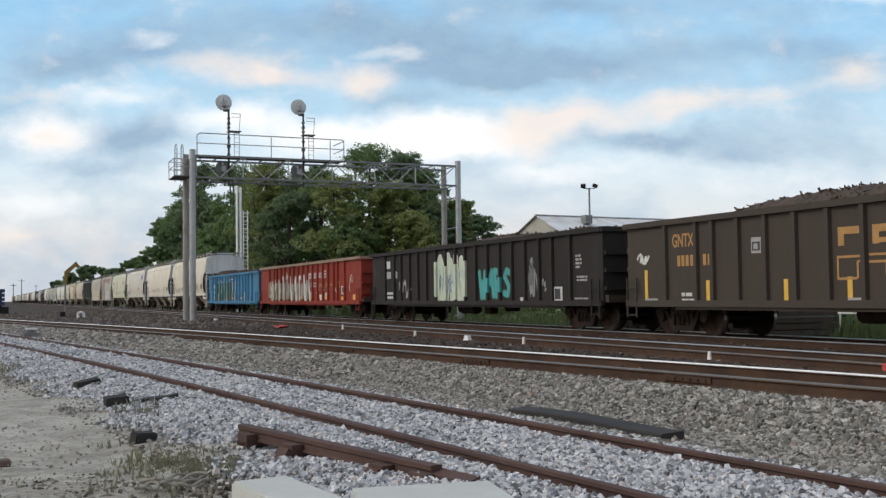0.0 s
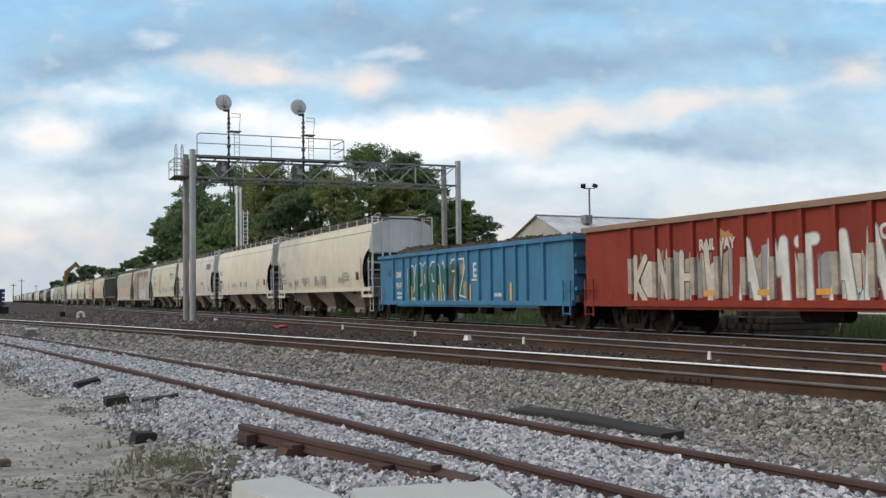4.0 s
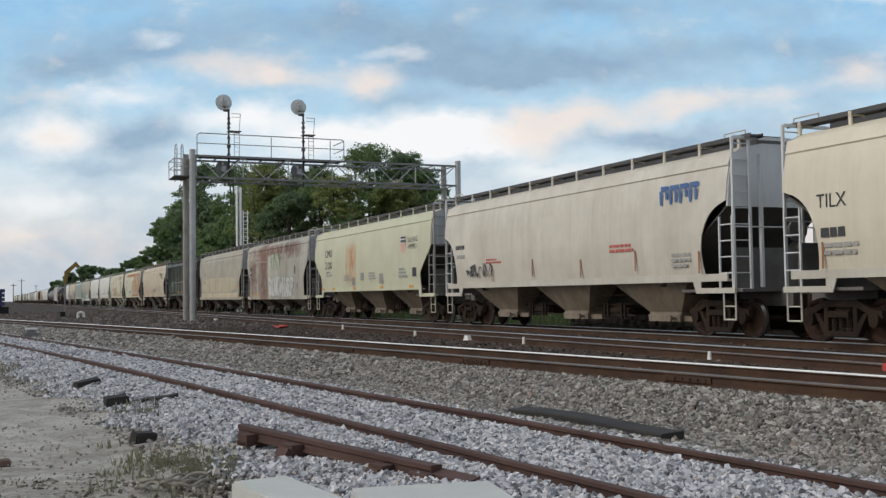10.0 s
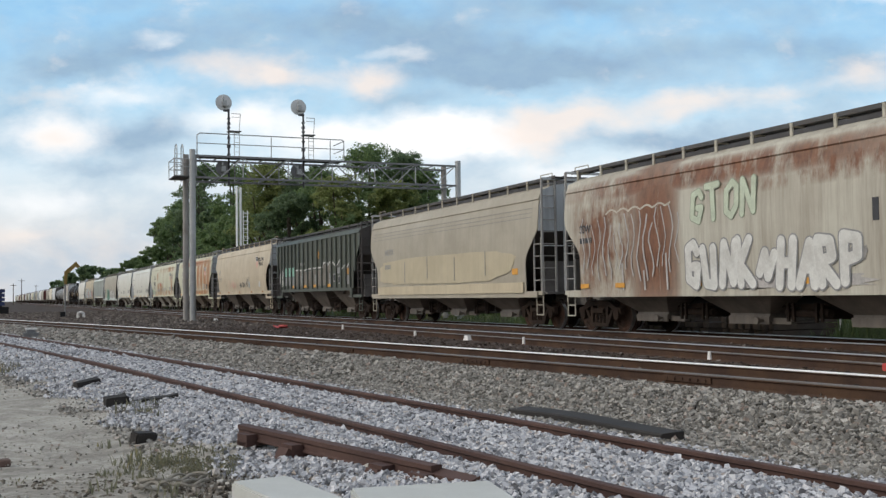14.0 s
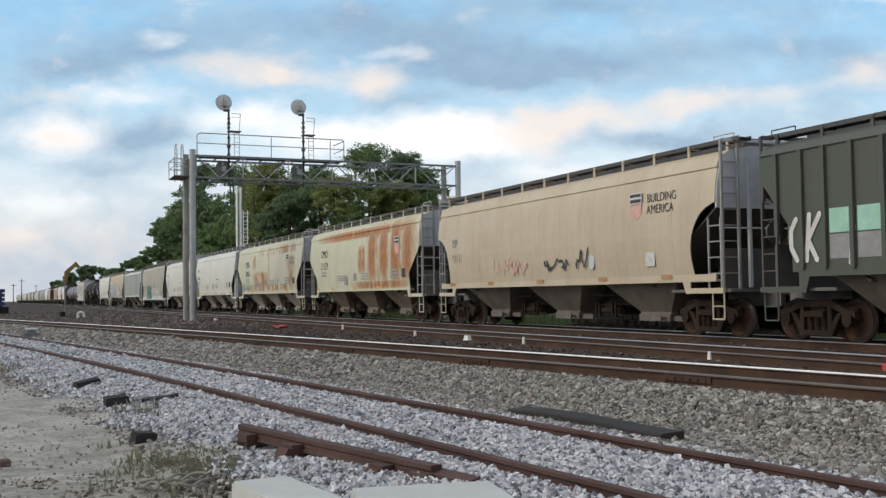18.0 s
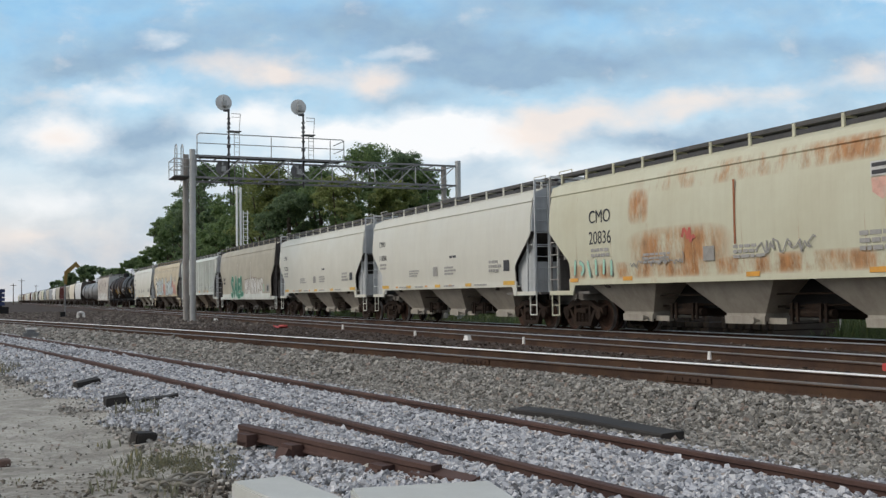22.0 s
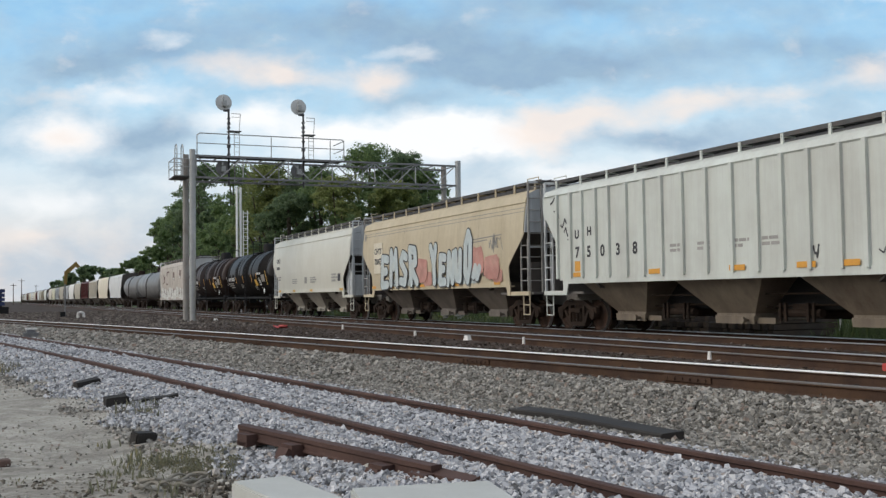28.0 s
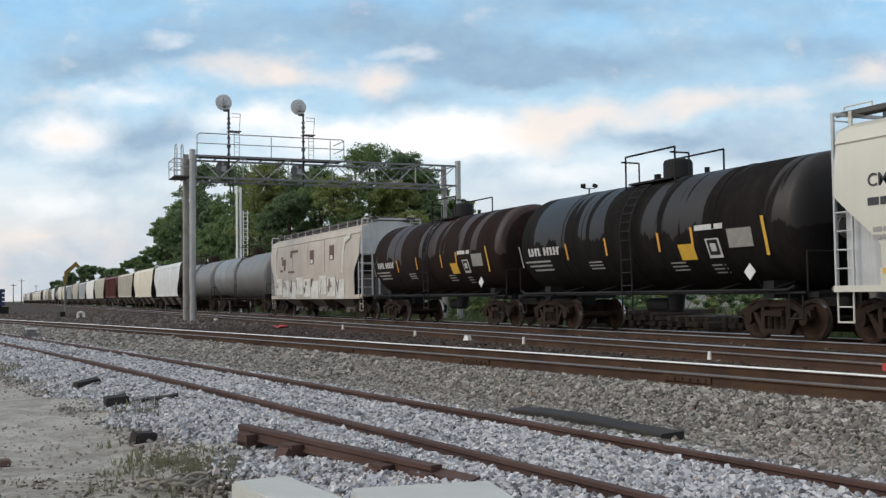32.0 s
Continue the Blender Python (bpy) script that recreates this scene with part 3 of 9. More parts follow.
def covered_hopper(name, s0, s1, paint, label, style="curved", end_paint=None, bays=3, detail=2, sill_paint=None, bay_paint=None, roof_paint=None, posts=None, low_paint=None, wings=False, seam_paint=None):
    """A covered hopper wagon between train marks s0 and s1 (metres along the train)."""
    half, mid = (s1 - s0) / 2, (s0 + s1) / 2
    car = thing(name, label, "hopper wagon", "wagons of the freight train")
    TRAIN.append((car, mid))
    end_paint, sill_paint, bay_paint, roof_paint = end_paint or paint, sill_paint or paint, bay_paint or paint, roof_paint or paint
    prof = HULL[style]
    zs, ze, hs, he = prof[0][0], prof[-1][0], prof[0][1], prof[-1][1]
    # sides
    n = 9 if detail > 1 else 1
    for sx in ((-1, 1) if detail else (-1,)):
        k_n = n if sx < 0 else 1
        for k in range(k_n):
            ya, yb = -half + 2 * half * k / k_n, -half + 2 * half * (k + 1) / k_n
            g = 0.004 if k_n > 1 else 0.0
            part("side_sheet", side_panel(style, half, ya + g, yb - g, sx), paint, car)
    if detail > 1:
        for k in range(1, n):
            part("weld_seam", shared(("seam", style, (seam_paint or paint).name), lambda: seam_mesh(style, seam_paint or paint)), None, car, m=pose(0, -half + 2 * half * k / n, 0))
    if style == "flat":
        rib = bmesh.new()
        spots = sorted(set(list(posts) + [-q for q in posts])) if posts else [-half + 0.55 + (2 * half - 1.1) * (k + 0.5) / 13 for k in range(13)]
        for y in spots:
            for sx in ((-1, 1) if detail > 1 else (-1,)):
                z_lo = 1.55 if abs(y) < half - 1.0 else 2.3
                rb = bmesh.new() if detail > 1 else rib
                box(rb, (sx * 1.6, y, (z_lo + 4.1) / 2), (0.08, 0.1, 4.1 - z_lo))
                if detail > 1:
                    part("side_post", rb, paint, car)
        if detail > 1:
            rib.free()
        else:
            part("side_posts", rib, paint, car)
    # top chord and roof
    rise = 0.15 if style == "flat" else 0.27
    bm = bmesh.new()
    for sx in (-1, 1):
        extrude_y(bm, [(sx * (he + 0.012), ze - 0.03), (sx * (he + 0.035), ze), (sx * (he - 0.07), ze + rise + 0.01), (sx * (he - 0.12), ze + rise + 0.01), (sx * (he - 0.06), ze - 0.03)], -half + 0.2, half - 0.2)
    part("top_chord", bm, roof_paint, car)
    bm = bmesh.new()
    zt = ze + rise
    extrude_y(bm, [(-he + 0.1, zt - 0.05), (-he + 0.1, zt), (-1.05, zt + 0.17), (-0.5, zt + 0.27), (0.5, zt + 0.27), (1.05, zt + 0.17), (he - 0.1, zt), (he - 0.1, zt - 0.05)], -half + 0.22, half - 0.22)
    part("roof", bm, roof_paint, car)
    # running boards on brackets
    zb = zt + (0.34 if style == "flat" else 0.40)
    bmat = M["grate"]
    if detail:
        for sx in ((-1, 1) if detail > 1 else (-1,)):
            bm = bmesh.new()
            box(bm, (sx * 0.93, 0, zb), (0.36, 2 * half + 0.3, 0.035))
            for dx in (-0.18, 0.18):
                box(bm, (sx * 0.93 + dx, 0, zb), (0.015, 2 * half + 0.3, 0.10))
            part("running_board", bm, bmat, car, "dark steel grating walkway")
            for k in range(12 if detail > 1 else 0):
                y = -half + 0.25 + (2 * half - 0.5) * k / 11
                part("board_bracket", shared(("bracket", roof_paint.name), lambda: bracket_mesh(roof_paint)), None, car, m=pose(sx * 0.93, y, zb, rz=0 if sx > 0 else 180))
        # hatch made tall and coloured dark, as the shadow behind the running boards
        bm = bmesh.new()
        box(bm, (0, 0, zt + 0.33), (0.9, 2 * half - 0.9, 0.34))
        for k in range(10):
            y = -half + 0.9 + (2 * half - 1.8) * k / 9
            rod(bm, (-0.5, y, zt + 0.5), (0.5, y, zt + 0.52), 0.03, 6)
        part("hatch_cover", bm, M["hatch"], car, "long trough hatch coloured dark for the shadow behind the boards")
    # side sills
    sill_end = 0.3 if style in ("curved", "low") else 1.3
    for sx in (-1, 1):
        bm = bmesh.new()
        extrude_y(bm, [(sx * (hs + 0.02), zs - 0.1), (sx * (hs + 0.02), zs + 0.08), (sx * (hs - 0.03), zs + 0.08), (sx * (hs - 0.03), zs - 0.05), (sx * (hs - 0.16), zs - 0.05), (sx * (hs - 0.16), zs - 0.1)], -half + sill_end, half - sill_end)
        part("side_sill", bm, sill_paint, car)
        for s in ((-1, 1) if detail and style != "low" else ()):
            bm = bmesh.new()
            extrude_x(bm, [(s * (half - 1.62), zs - 0.05), (s * (half - 1.3), zs - 0.05), (s * (half - 1.3), 1.06), (s * (half - 1.48), 1.06)], sx * (hs - 0.02), sx * (hs + 0.012))
            rod(bm, (sx * (hs + 0.008), s * (half - 1.4), 1.17), (sx * (hs + 0.02), s * (half - 1.4), 1.17), 0.045, 10)
            part("jacking_pad", bm, sill_paint, car)
    # bays
    # black center sill, added to block light so the gaps between bays go dark
    bm = bmesh.new()
    box(bm, (0, 0, 1.05), (0.62, 2 * half - 3.0, 0.75))
    part("gap_shade_sill", bm, M["black"], car)
    pitch = (2 * half - 3.0) / bays
    for k in range(bays):
        bm = bmesh.new()
        yc = pitch * (k + 0.5 - bays / 2)
        hopper_bay(bm, yc, pitch - 0.85, zs + 0.06, 0.52, hs - 0.1)
        bay = part("hopper_bay", bm, bay_paint, car)
        if detail:
            part("discharge_gate", shared(("gate", bay_paint.name), lambda: gate_mesh(bay_paint)), None, bay, "sliding discharge gate", m=pose(0, yc, 0))
            if k:
                part("outlet_gear", shared("outlet_gear", outlet_gear_mesh), None, car, m=pose(0, yc - pitch / 2, 0))
    # ends: upper end sheet, slope sheet, lower bulkhead, platform, posts, ladders
    low_paint = low_paint or M["grimy_end"]
    lad = end_paint if wings or end_paint in (ENDGREY, ENDBROWN) else M["ladder_steel"]
    for s in (-1, 1):
        bm = bmesh.new()
        right = [(hull_at(style, z) - 0.03, z) for z in np.linspace(3.1, ze, 6)] + [(he - 0.06, zt), (1.05, zt + 0.165), (0.5, zt + 0.265)]
        extrude_y(bm, right + [(-x, z) for x, z in right[::-1]], s * (half - 0.21), s * (half - 0.165))
        part("end_sheet", bm, end_paint, car)
        bm = bmesh.new()
        y_hi, y_lo = half - 0.25, half - 3.1
        vs = [bm.verts.new((x, s * y, z + dz)) for dz in (0, 0.05) for x, y, z in ((-1.5, y_hi, 3.12), (1.5, y_hi, 3.12), (1.42, y_lo, 1.25), (-1.42, y_lo, 1.25))]
        for f in ((0, 1, 2, 3), (4, 5, 6, 7), (0, 1, 5, 4), (1, 2, 6, 5), (2, 3, 7, 6), (3, 0, 4, 7)):
            bm.faces.new([vs[i] for i in f])
        part("slope_sheet", bm, M["slope"], car)
        if detail:
            bm = bmesh.new()
            box(bm, (0, s * (half - 0.3), 1.64), (2.6, 0.05, 1.0))
            part("end_bulkhead", bm, low_paint, car)
        if wings:
            for sx in (-1, 1):
                bm = bmesh.new()
                extrude_x(bm, [(s * (half - 0.28), 1.16), (s * (half - 0.28), 3.0), (s * (half - 0.42), 3.0), (s * (half - 1.5), 2.05), (s * (half - 1.5), 1.5), (s * (half - 1.2), 1.16)], sx * 1.32, sx * 1.36)
                part("wing_plate", bm, low_paint, car)
        bm = bmesh.new()
        box(bm, (0, s * (half - 1.05), 1.13), (2.85, 2.3, 0.07))
        box(bm, (0, s * (half - 0.5), 0.95), (0.5, 1.9, 0.4))
        part("end_platform", bm, M["grimy_end"], car)
        for sx in ((-1, 1) if detail else ()):
            bm = bmesh.new()
            box(bm, (sx * 1.49, s * (half - 0.75), 1.13), (0.07, 1.4, 0.13))
            part("platform_edge", bm, sill_paint, car)
        for x in (-0.62, 0.62):
            part("end_post", shared(("post", round(zt, 2), end_paint.name), lambda: post_mesh(zt, end_paint)), None, car, m=pose(x, s * (half - 0.14), 0))
        bm = bmesh.new()
        rod(bm, (-1.47, s * (half - 0.1), 2.62), (1.47, s * (half - 0.1), 2.62), 0.02, 6)
        part("cross_rod", bm, end_paint, car)
        bm = bmesh.new()
        box(bm, (0, s * (half - 0.1), zb - 0.03), (2.9, 0.07, 0.07))
        part("end_beam", bm, end_paint, car)
        if detail:
            for sx in ((-1, 1) if detail > 1 else (-1,)):
                ladder(car, sx * 1.5, s * (half - 0.12), s * (half - 0.58), 1.1, 2.88, lad)
                if detail > 1:
                    ladder(car, s * (half - 0.1), sx * 1.47, sx * 0.98, 1.1, zb - 0.02, lad, r=0.016, along="x", w=0.06)
                    bm = bmesh.new()
                    pipe(bm, [(sx * 1.46, s * (half - 0.1), 1.1), (sx * 1.46, s * (half - 0.1), 0.45), (sx * 1.46, s * (half - 0.52), 0.45), (sx * 1.46, s * (half - 0.52), 1.1)], 0.022)
                    rod(bm, (sx * 1.46, s * (half - 0.1), 0.76), (sx * 1.46, s * (half - 0.52), 0.76), 0.018, 6)
                    part("sill_step", bm, sill_paint, car)
                    bm = bmesh.new()
                    pipe(bm, [(sx * 1.1, s * (half - 0.05), zb), (sx * 1.1, s * (half - 0.05), zb + 0.14), (sx * 1.1, s * (half - 0.8), zb + 0.14), (sx * 1.1, s * (half - 0.8), zb)], 0.016)
                    part("grab_rail", bm, sill_paint, car)
    if detail > 1:
        bm = bmesh.new()
        turned(bm, [(half + 0.12, 0.26), (half + 0.15, 0.28), (half + 0.17, 0.26)], 16, "y", (-0.9, 0, 2.45))
        rod(bm, (-0.9, half, 2.45), (-0.9, half + 0.15, 2.45), 0.03)
        part("brake_wheel", bm, M["grimy_end"], car)
        bm = bmesh.new()
        rod(bm, (-0.75, -half + 1.0, 1.5), (0.15, -half + 1.0, 1.5), 0.22, 12)
        pipe(bm, [(-0.7, -half + 1.0, 1.3), (-0.9, -half + 1.9, 1.05), (-0.9, half - 3, 1.02)], 0.025)
        part("air_reservoir", bm, M["truck"], car)
    add_couplers(car, half)
    add_trucks(car, half - 1.22, detail > 1)
    return car, half, style
def scrap_load(car, half, z0, height, seed, material, taper=2.2):
    """A heap of shredded scrap: a rough mound with loose chunks on it."""
    rng = random.Random(seed)
    nx, ny = 18, int(half * 2 / 0.12)
    bm = bmesh.new()
    grid = []
    for j in range(ny + 1):
        v = -half + 0.12 + (2 * half - 0.24) * j / ny
        row = []
        for i in range(nx + 1):
            u = -1.42 + 2.84 * i / nx
            ends = min(1.0, (half - abs(v)) / taper)
            crown = (1 - (abs(u) / 1.45) ** 4.5)
            h = height * crown * max(0.0, ends) * (0.75 + 0.5 * noise.noise(Vector((v * 0.25, seed, 0.0)))) + 0.05 * noise.noise(Vector((u * 3.1, v * 3.1, seed))) + 0.055 * noise.noise(Vector((u * 8, v * 8, seed)))
            row.append(bm.verts.new((u, v, z0 + h)))
        grid.append(row)
    for j in range(ny):
        for i in range(nx):
            bm.faces.new((grid[j][i], grid[j][i + 1], grid[j + 1][i + 1], grid[j + 1][i]))
    for _ in range(1500):
        p = rng.choice(rng.choice(grid)).co
        m = Euler([rng.uniform(0, 6) for _ in range(3)]).to_matrix()
        box(bm, p + Vector((rng.uniform(-0.05, 0.05), rng.uniform(-0.08, 0.08), 0.0)), (rng.uniform(0.015, 0.05), rng.uniform(0.05, 0.2), rng.uniform(0.01, 0.03)), m)
    return tagged(part("scrap_load", bm, material, car, "heap of rusty shredded scrap metal"), kind="stuff")


def gondola(name, s0, s1, paint, label, ribs=15, top=2.85, load=0.35, chord=None, seed=1, scrap=None, end_bay=1.0, posts=None, taper=2.2):
    """An open gondola wagon with ribbed sides."""
    half, mid = (s1 - s0) / 2, (s0 + s1) / 2
    car = thing(name, label, "gondola wagon", "wagons of the freight train")
    TRAIN.append((car, mid))
    chord = chord or paint
    zl = 0.82
    for sx in (-1, 1):
        edges = [-half] + [-half + end_bay + (2 * half - 2 * end_bay) * k / ribs for k in range(ribs + 1)] + [half]
        if posts:
            edges = [-half] + sorted([-q for q in posts if q] + list(posts)) + [half]
        for a, b in zip(edges, edges[1:]):
            bm = bmesh.new()
            box(bm, (sx * 1.495, (a + b) / 2, (zl + top) / 2), (0.03, b - a - 0.006, top - zl))
            part("side_sheet", bm, paint, car)
        for y in edges[1:-1]:
            def rib_mesh():
                r = bmesh.new()
                z0, z1 = zl + 0.06, top - 0.08
                for p, q in (((1.5, 0.075), (1.6, 0.055)),):
                    vs = [r.verts.new((x, w * dy, z)) for z in (z0, z1) for x, dy in ((p[0], p[1]), (q[0], q[1]), (q[0], -q[1]), (p[0], -p[1])) for w in (1,)]
                    for f in ((0, 1, 2, 3), (7, 6, 5, 4), (0, 4, 5, 1), (1, 5, 6, 2), (2, 6, 7, 3), (3, 7, 4, 0)):
                        r.faces.new([vs[i] for i in f])
                return mesh_of("side_post", r, paint)
            part("side_post", shared(("gon_rib", name, paint.name, top), rib_mesh), None, car, m=pose(0, y, 0, rz=0 if sx > 0 else 180))
        bm = bmesh.new()
        box(bm, (sx * 1.53, 0, top), (0.17, 2 * half, 0.14))
        part("top_chord", bm, chord, car)
        bm = bmesh.new()
        box(bm, (sx * 1.545, 0, zl), (0.12, 2 * half, 0.16))
        box(bm, (sx * 1.44, 0, zl - 0.09), (0.2, 2 * half - 4.2, 0.12))
        part("side_sill", bm, paint, car)
    bm = bmesh.new()
    box(bm, (0, 0, 0.98), (2.98, 2 * half - 0.1, 0.06))
    box(bm, (0, 0, 0.82), (0.5, 2 * half, 0.3))
    for k in range(7):
        box(bm, (0, -half + 2.6 + (2 * half - 5.2) * k / 6, 0.86), (2.9, 0.12, 0.2))
    part("floor", bm, M["steel_dark"], car)
    for s in (-1, 1):
        bm = bmesh.new()
        box(bm, (0, s * (half - 0.02), (zl + top) / 2), (3.0, 0.04, top - zl))
        part("end_sheet", bm, paint, car)
        for z in (1.25, 1.75, 2.25):
            bm = bmesh.new()
            box(bm, (0, s * (half + 0.05), z), (2.95, 0.1, 0.11))
            part("end_rib", bm, paint, car)
        bm = bmesh.new()
        box(bm, (0, s * (half + 0.03), top), (3.2, 0.16, 0.14))
        part("end_chord", bm, chord, car)
        for sx in (-1, 1):
            ladder(car, sx * 1.6, s * (half - 0.08), s * (half - 0.5), 0.45, 1.5, paint, 0.36)
        bm = bmesh.new()
        box(bm, (0, s * (half + 0.08), 0.95), (2.9, 0.2, 0.2))
        part("end_sill", bm, M["steel_dark"], car)
    bm = bmesh.new()
    rod(bm, (-0.6, 0.6, 0.6), (-0.6, 1.9, 0.6), 0.2, 12)
    rod(bm, (0.3, -0.9, 0.62), (0.3, -0.2, 0.62), 0.15, 10)
    box(bm, (-0.9, -1.2, 0.6), (0.3, 0.5, 0.35))
    pipe(bm, [(-1.2, -half + 2.5, 0.7), (-1.2, half - 2.5, 0.7)], 0.025)
    part("brake_gear", bm, M["truck"], car)
    if load:
        scrap_load(car, half, top - 0.14, load, seed, scrap or M["scrap"], taper)
    add_couplers(car, half)
    add_trucks(car, half - 1.75)
    return car, half, "gon"


def tank_car(name, s0, s1, paint, label, r=1.55, detail=2, fittings=None, zc=None):
    """A tank wagon: dished barrel on stub sills, with a manway platform."""
    half, mid = (s1 - s0) / 2, (s0 + s1) / 2
    car = thing(name, label, "tank wagon", "wagons of the freight train")
    TRAIN.append((car, mid))
    zc = zc or 1.13 + r
    fittings = fittings or M["black"]
    bm = bmesh.new()
    prof = [(-half + 0.02 + 0.42 * (1 - math.cos(a)), r * math.sin(a)) for a in np.linspace(0.06, math.pi / 2, 8)]
    prof += [(-p, q) for p, q in prof[::-1]]
    turned(bm, prof, 40, "y", (0, 0, zc))
    part("barrel", bm, paint, car, smooth=True)
    for y in ((-half * 0.55, 0.0, half * 0.55) if detail > 1 else ()):
        bm = bmesh.new()
        turned(bm, [(y - 0.05, r + 0.002), (y - 0.045, r + 0.014), (y + 0.045, r + 0.014), (y + 0.05, r + 0.002)], 40, "y", (0, 0, zc))
        part("barrel_band", bm, paint, car, smooth=True)
    bm = bmesh.new()
    turned(bm, [(zc + r - 0.05, 0.4), (zc + r + 0.42, 0.4), (zc + r + 0.5, 0.36), (zc + r + 0.54, 0.2)], 20, "z", (0, -0.2, 0))
    rod(bm, (0, 0.75, zc + r - 0.05), (0, 0.75, zc + r + 0.22), 0.1)
    rod(bm, (0.2, -1.2, zc + r - 0.08), (0.2, -1.2, zc + r + 0.2), 0.07)
    part("manway", bm, fittings, car, smooth=True)
    if detail:
        bm = bmesh.new()
        zt = zc + r + 0.02
        box(bm, (-0.62, 0, zt - 0.1), (0.4, 2.0, 0.05))
        box(bm, (0.62, 0, zt - 0.1), (0.4, 2.0, 0.05))
        part("top_platform", bm, fittings, car)
        for sx in (-1, 1):
            bm = bmesh.new()
            x = sx * 0.8
            pipe(bm, [(x, -1.15, zt - 0.25), (x, -1.15, zt + 0.7), (x, 1.15, zt + 0.7), (x, 1.15, zt - 0.25)], 0.028)
            part("handrail", bm, fittings, car)
        for s in (-1, 1):
            bm = bmesh.new()
            pipe(bm, [(-0.95, s * 1.15, zt + 0.55), (-0.35, s * 1.15, zt + 0.55), (-0.35, s * 1.15, zt - 0.1)], 0.025)
            part("gate_rail", bm, fittings, car)
        bm = bmesh.new()
        for dy in (-0.24, 0.24):
            pts = [(-(r + 0.1) * math.sin(a), dy, zc + (r + 0.1) * math.cos(a)) for a in np.linspace(0.62, 1.75, 8)] + [(-(r + 0.05), dy, 0.55)]
            pipe(bm, pts, 0.025)
        for k in range(10):
            a = 0.62 + 0.15 * k
            if a < 1.75:
                rod(bm, (-(r + 0.1) * math.sin(a), -0.24, zc + (r + 0.1) * math.cos(a)), (-(r + 0.1) * math.sin(a), 0.24, zc + (r + 0.1) * math.cos(a)), 0.018, 6)
        for z in (0.62, 0.95, 1.3, 1.65, 2.0):
            rod(bm, (-(r + 0.06), -0.24, z), (-(r + 0.06), 0.24, z), 0.018, 6)
        part("side_ladder", bm, fittings, car)
    for s in (-1, 1):
        bm = bmesh.new()
        box(bm, (0, s * (half - 0.7), 0.93), (0.5, 2.5, 0.35))
        box(bm, (0, s * (half - 1.45), 1.14), (2.4, 0.35, 0.4))
        box(bm, (0, s * (half + 0.1), 1.02), (2.7, 0.3, 0.1))
        part("stub_sill", bm, fittings, car)
        if detail:
            bm = bmesh.new()
            for sx in (-1, 1):
                pipe(bm, [(sx * 1.4, s * half, 1.05), (sx * 1.4, s * half, 1.95), (sx * 0.2, s * half, 1.95)], 0.02)
            part("end_rail", bm, fittings, car)
            for sx in (-1, 1):
                bm = bmesh.new()
                pipe(bm, [(sx * 1.46, s * half, 1.06), (sx * 1.46, s * (half - 2.3), 1.06)], 0.03)
                pipe(bm, [(sx * 1.46, s * (half - 0.1), 1.02), (sx * 1.46, s * (half - 0.1), 0.5), (sx * 1.46, s * (half - 0.5), 0.5), (sx * 1.46, s * (half - 0.5), 1.02)], 0.022)
                part("sill_step", bm, fittings, car)
    if detail:
        bm = bmesh.new()
        rod(bm, (-1.3, -half + 2.2, 1.07), (-1.3, half - 2.2, 1.07), 0.03)
        rod(bm, (0.3, 0.6, 0.75), (0.3, 1.6, 0.75), 0.2, 12)
        turned(bm, [(0.55, 0.14), (0.62, 0.2), (0.95, 0.24), (1.2, 0.3)], 14, "z", (0, 0, 0))
        part("bottom_outlet", bm, fittings, car)
    add_couplers(car, half)
    add_trucks(car, half - 1.4, detail > 1)
    return car, half, "tank"


# ---------------------------------------------------------------- lettering and paint on the wagons' sides
SIDE = Matrix(((0, 0, -1), (-1, 0, 0), (0, 1, 0)))


def side_x(style, z0, z1):
    if style == "gon":
        return 1.514
    return max(hull_at(style, z) for z in np.linspace(z0, z1, 5)) + 0.004


def lettering(rec, text, y, z, size, material, bold=0.012, squeeze=1.0, lift=0.004):
    """Stencilled words on the side that faces the camera; y is where the first letter begins."""
    car, half, style = rec
    cu = bpy.data.curves.new("lettering", "FONT")
    cu.body, cu.size, cu.offset, cu.extrude = text, size, bold, 0.001
    tmp = bpy.data.objects.new("lettering", cu)
    scene.collection.objects.link(tmp)
    me = bpy.data.meshes.new_from_object(tmp.evaluated_get(bpy.context.evaluated_depsgraph_get()))
    bpy.data.objects.remove(tmp)
    me.materials.clear()
    me.materials.append(material)
    m = Matrix.Translation((-(side_x(style, z, z + size) + lift), y, z)) @ SIDE.to_4x4() @ Matrix.Diagonal((squeeze, 1, 1, 1))
    return part("lettering", me, None, car, m=m)


def bars(rec, y, z, w, h, rows, material, seed=0, name="stencil_block"):
    """Rows of small print that cannot be read: plain bars."""
    car, half, style = rec
    rng = random.Random(seed * 31 + int(y * 100))
    bm = bmesh.new()
    x = -(side_x(style, z - h, z) + (0.04 if name == "small_stencil" else 0.003))
    step = h / rows
    for k in range(rows):
        left = y
        end = y - w * rng.uniform(0.65, 1.0)
        while left - 0.05 > end:
            wd = min(left - end, rng.uniform(0.10, 0.3))
            box(bm, (x, left - wd / 2, z - (k + 0.5) * step), (0.004, wd, step * 0.6))
            left -= wd + 0.04
    if not bm.verts:
        bm.free()
        return None
    return tagged(part(name, bm, material, car), kind="stuff")


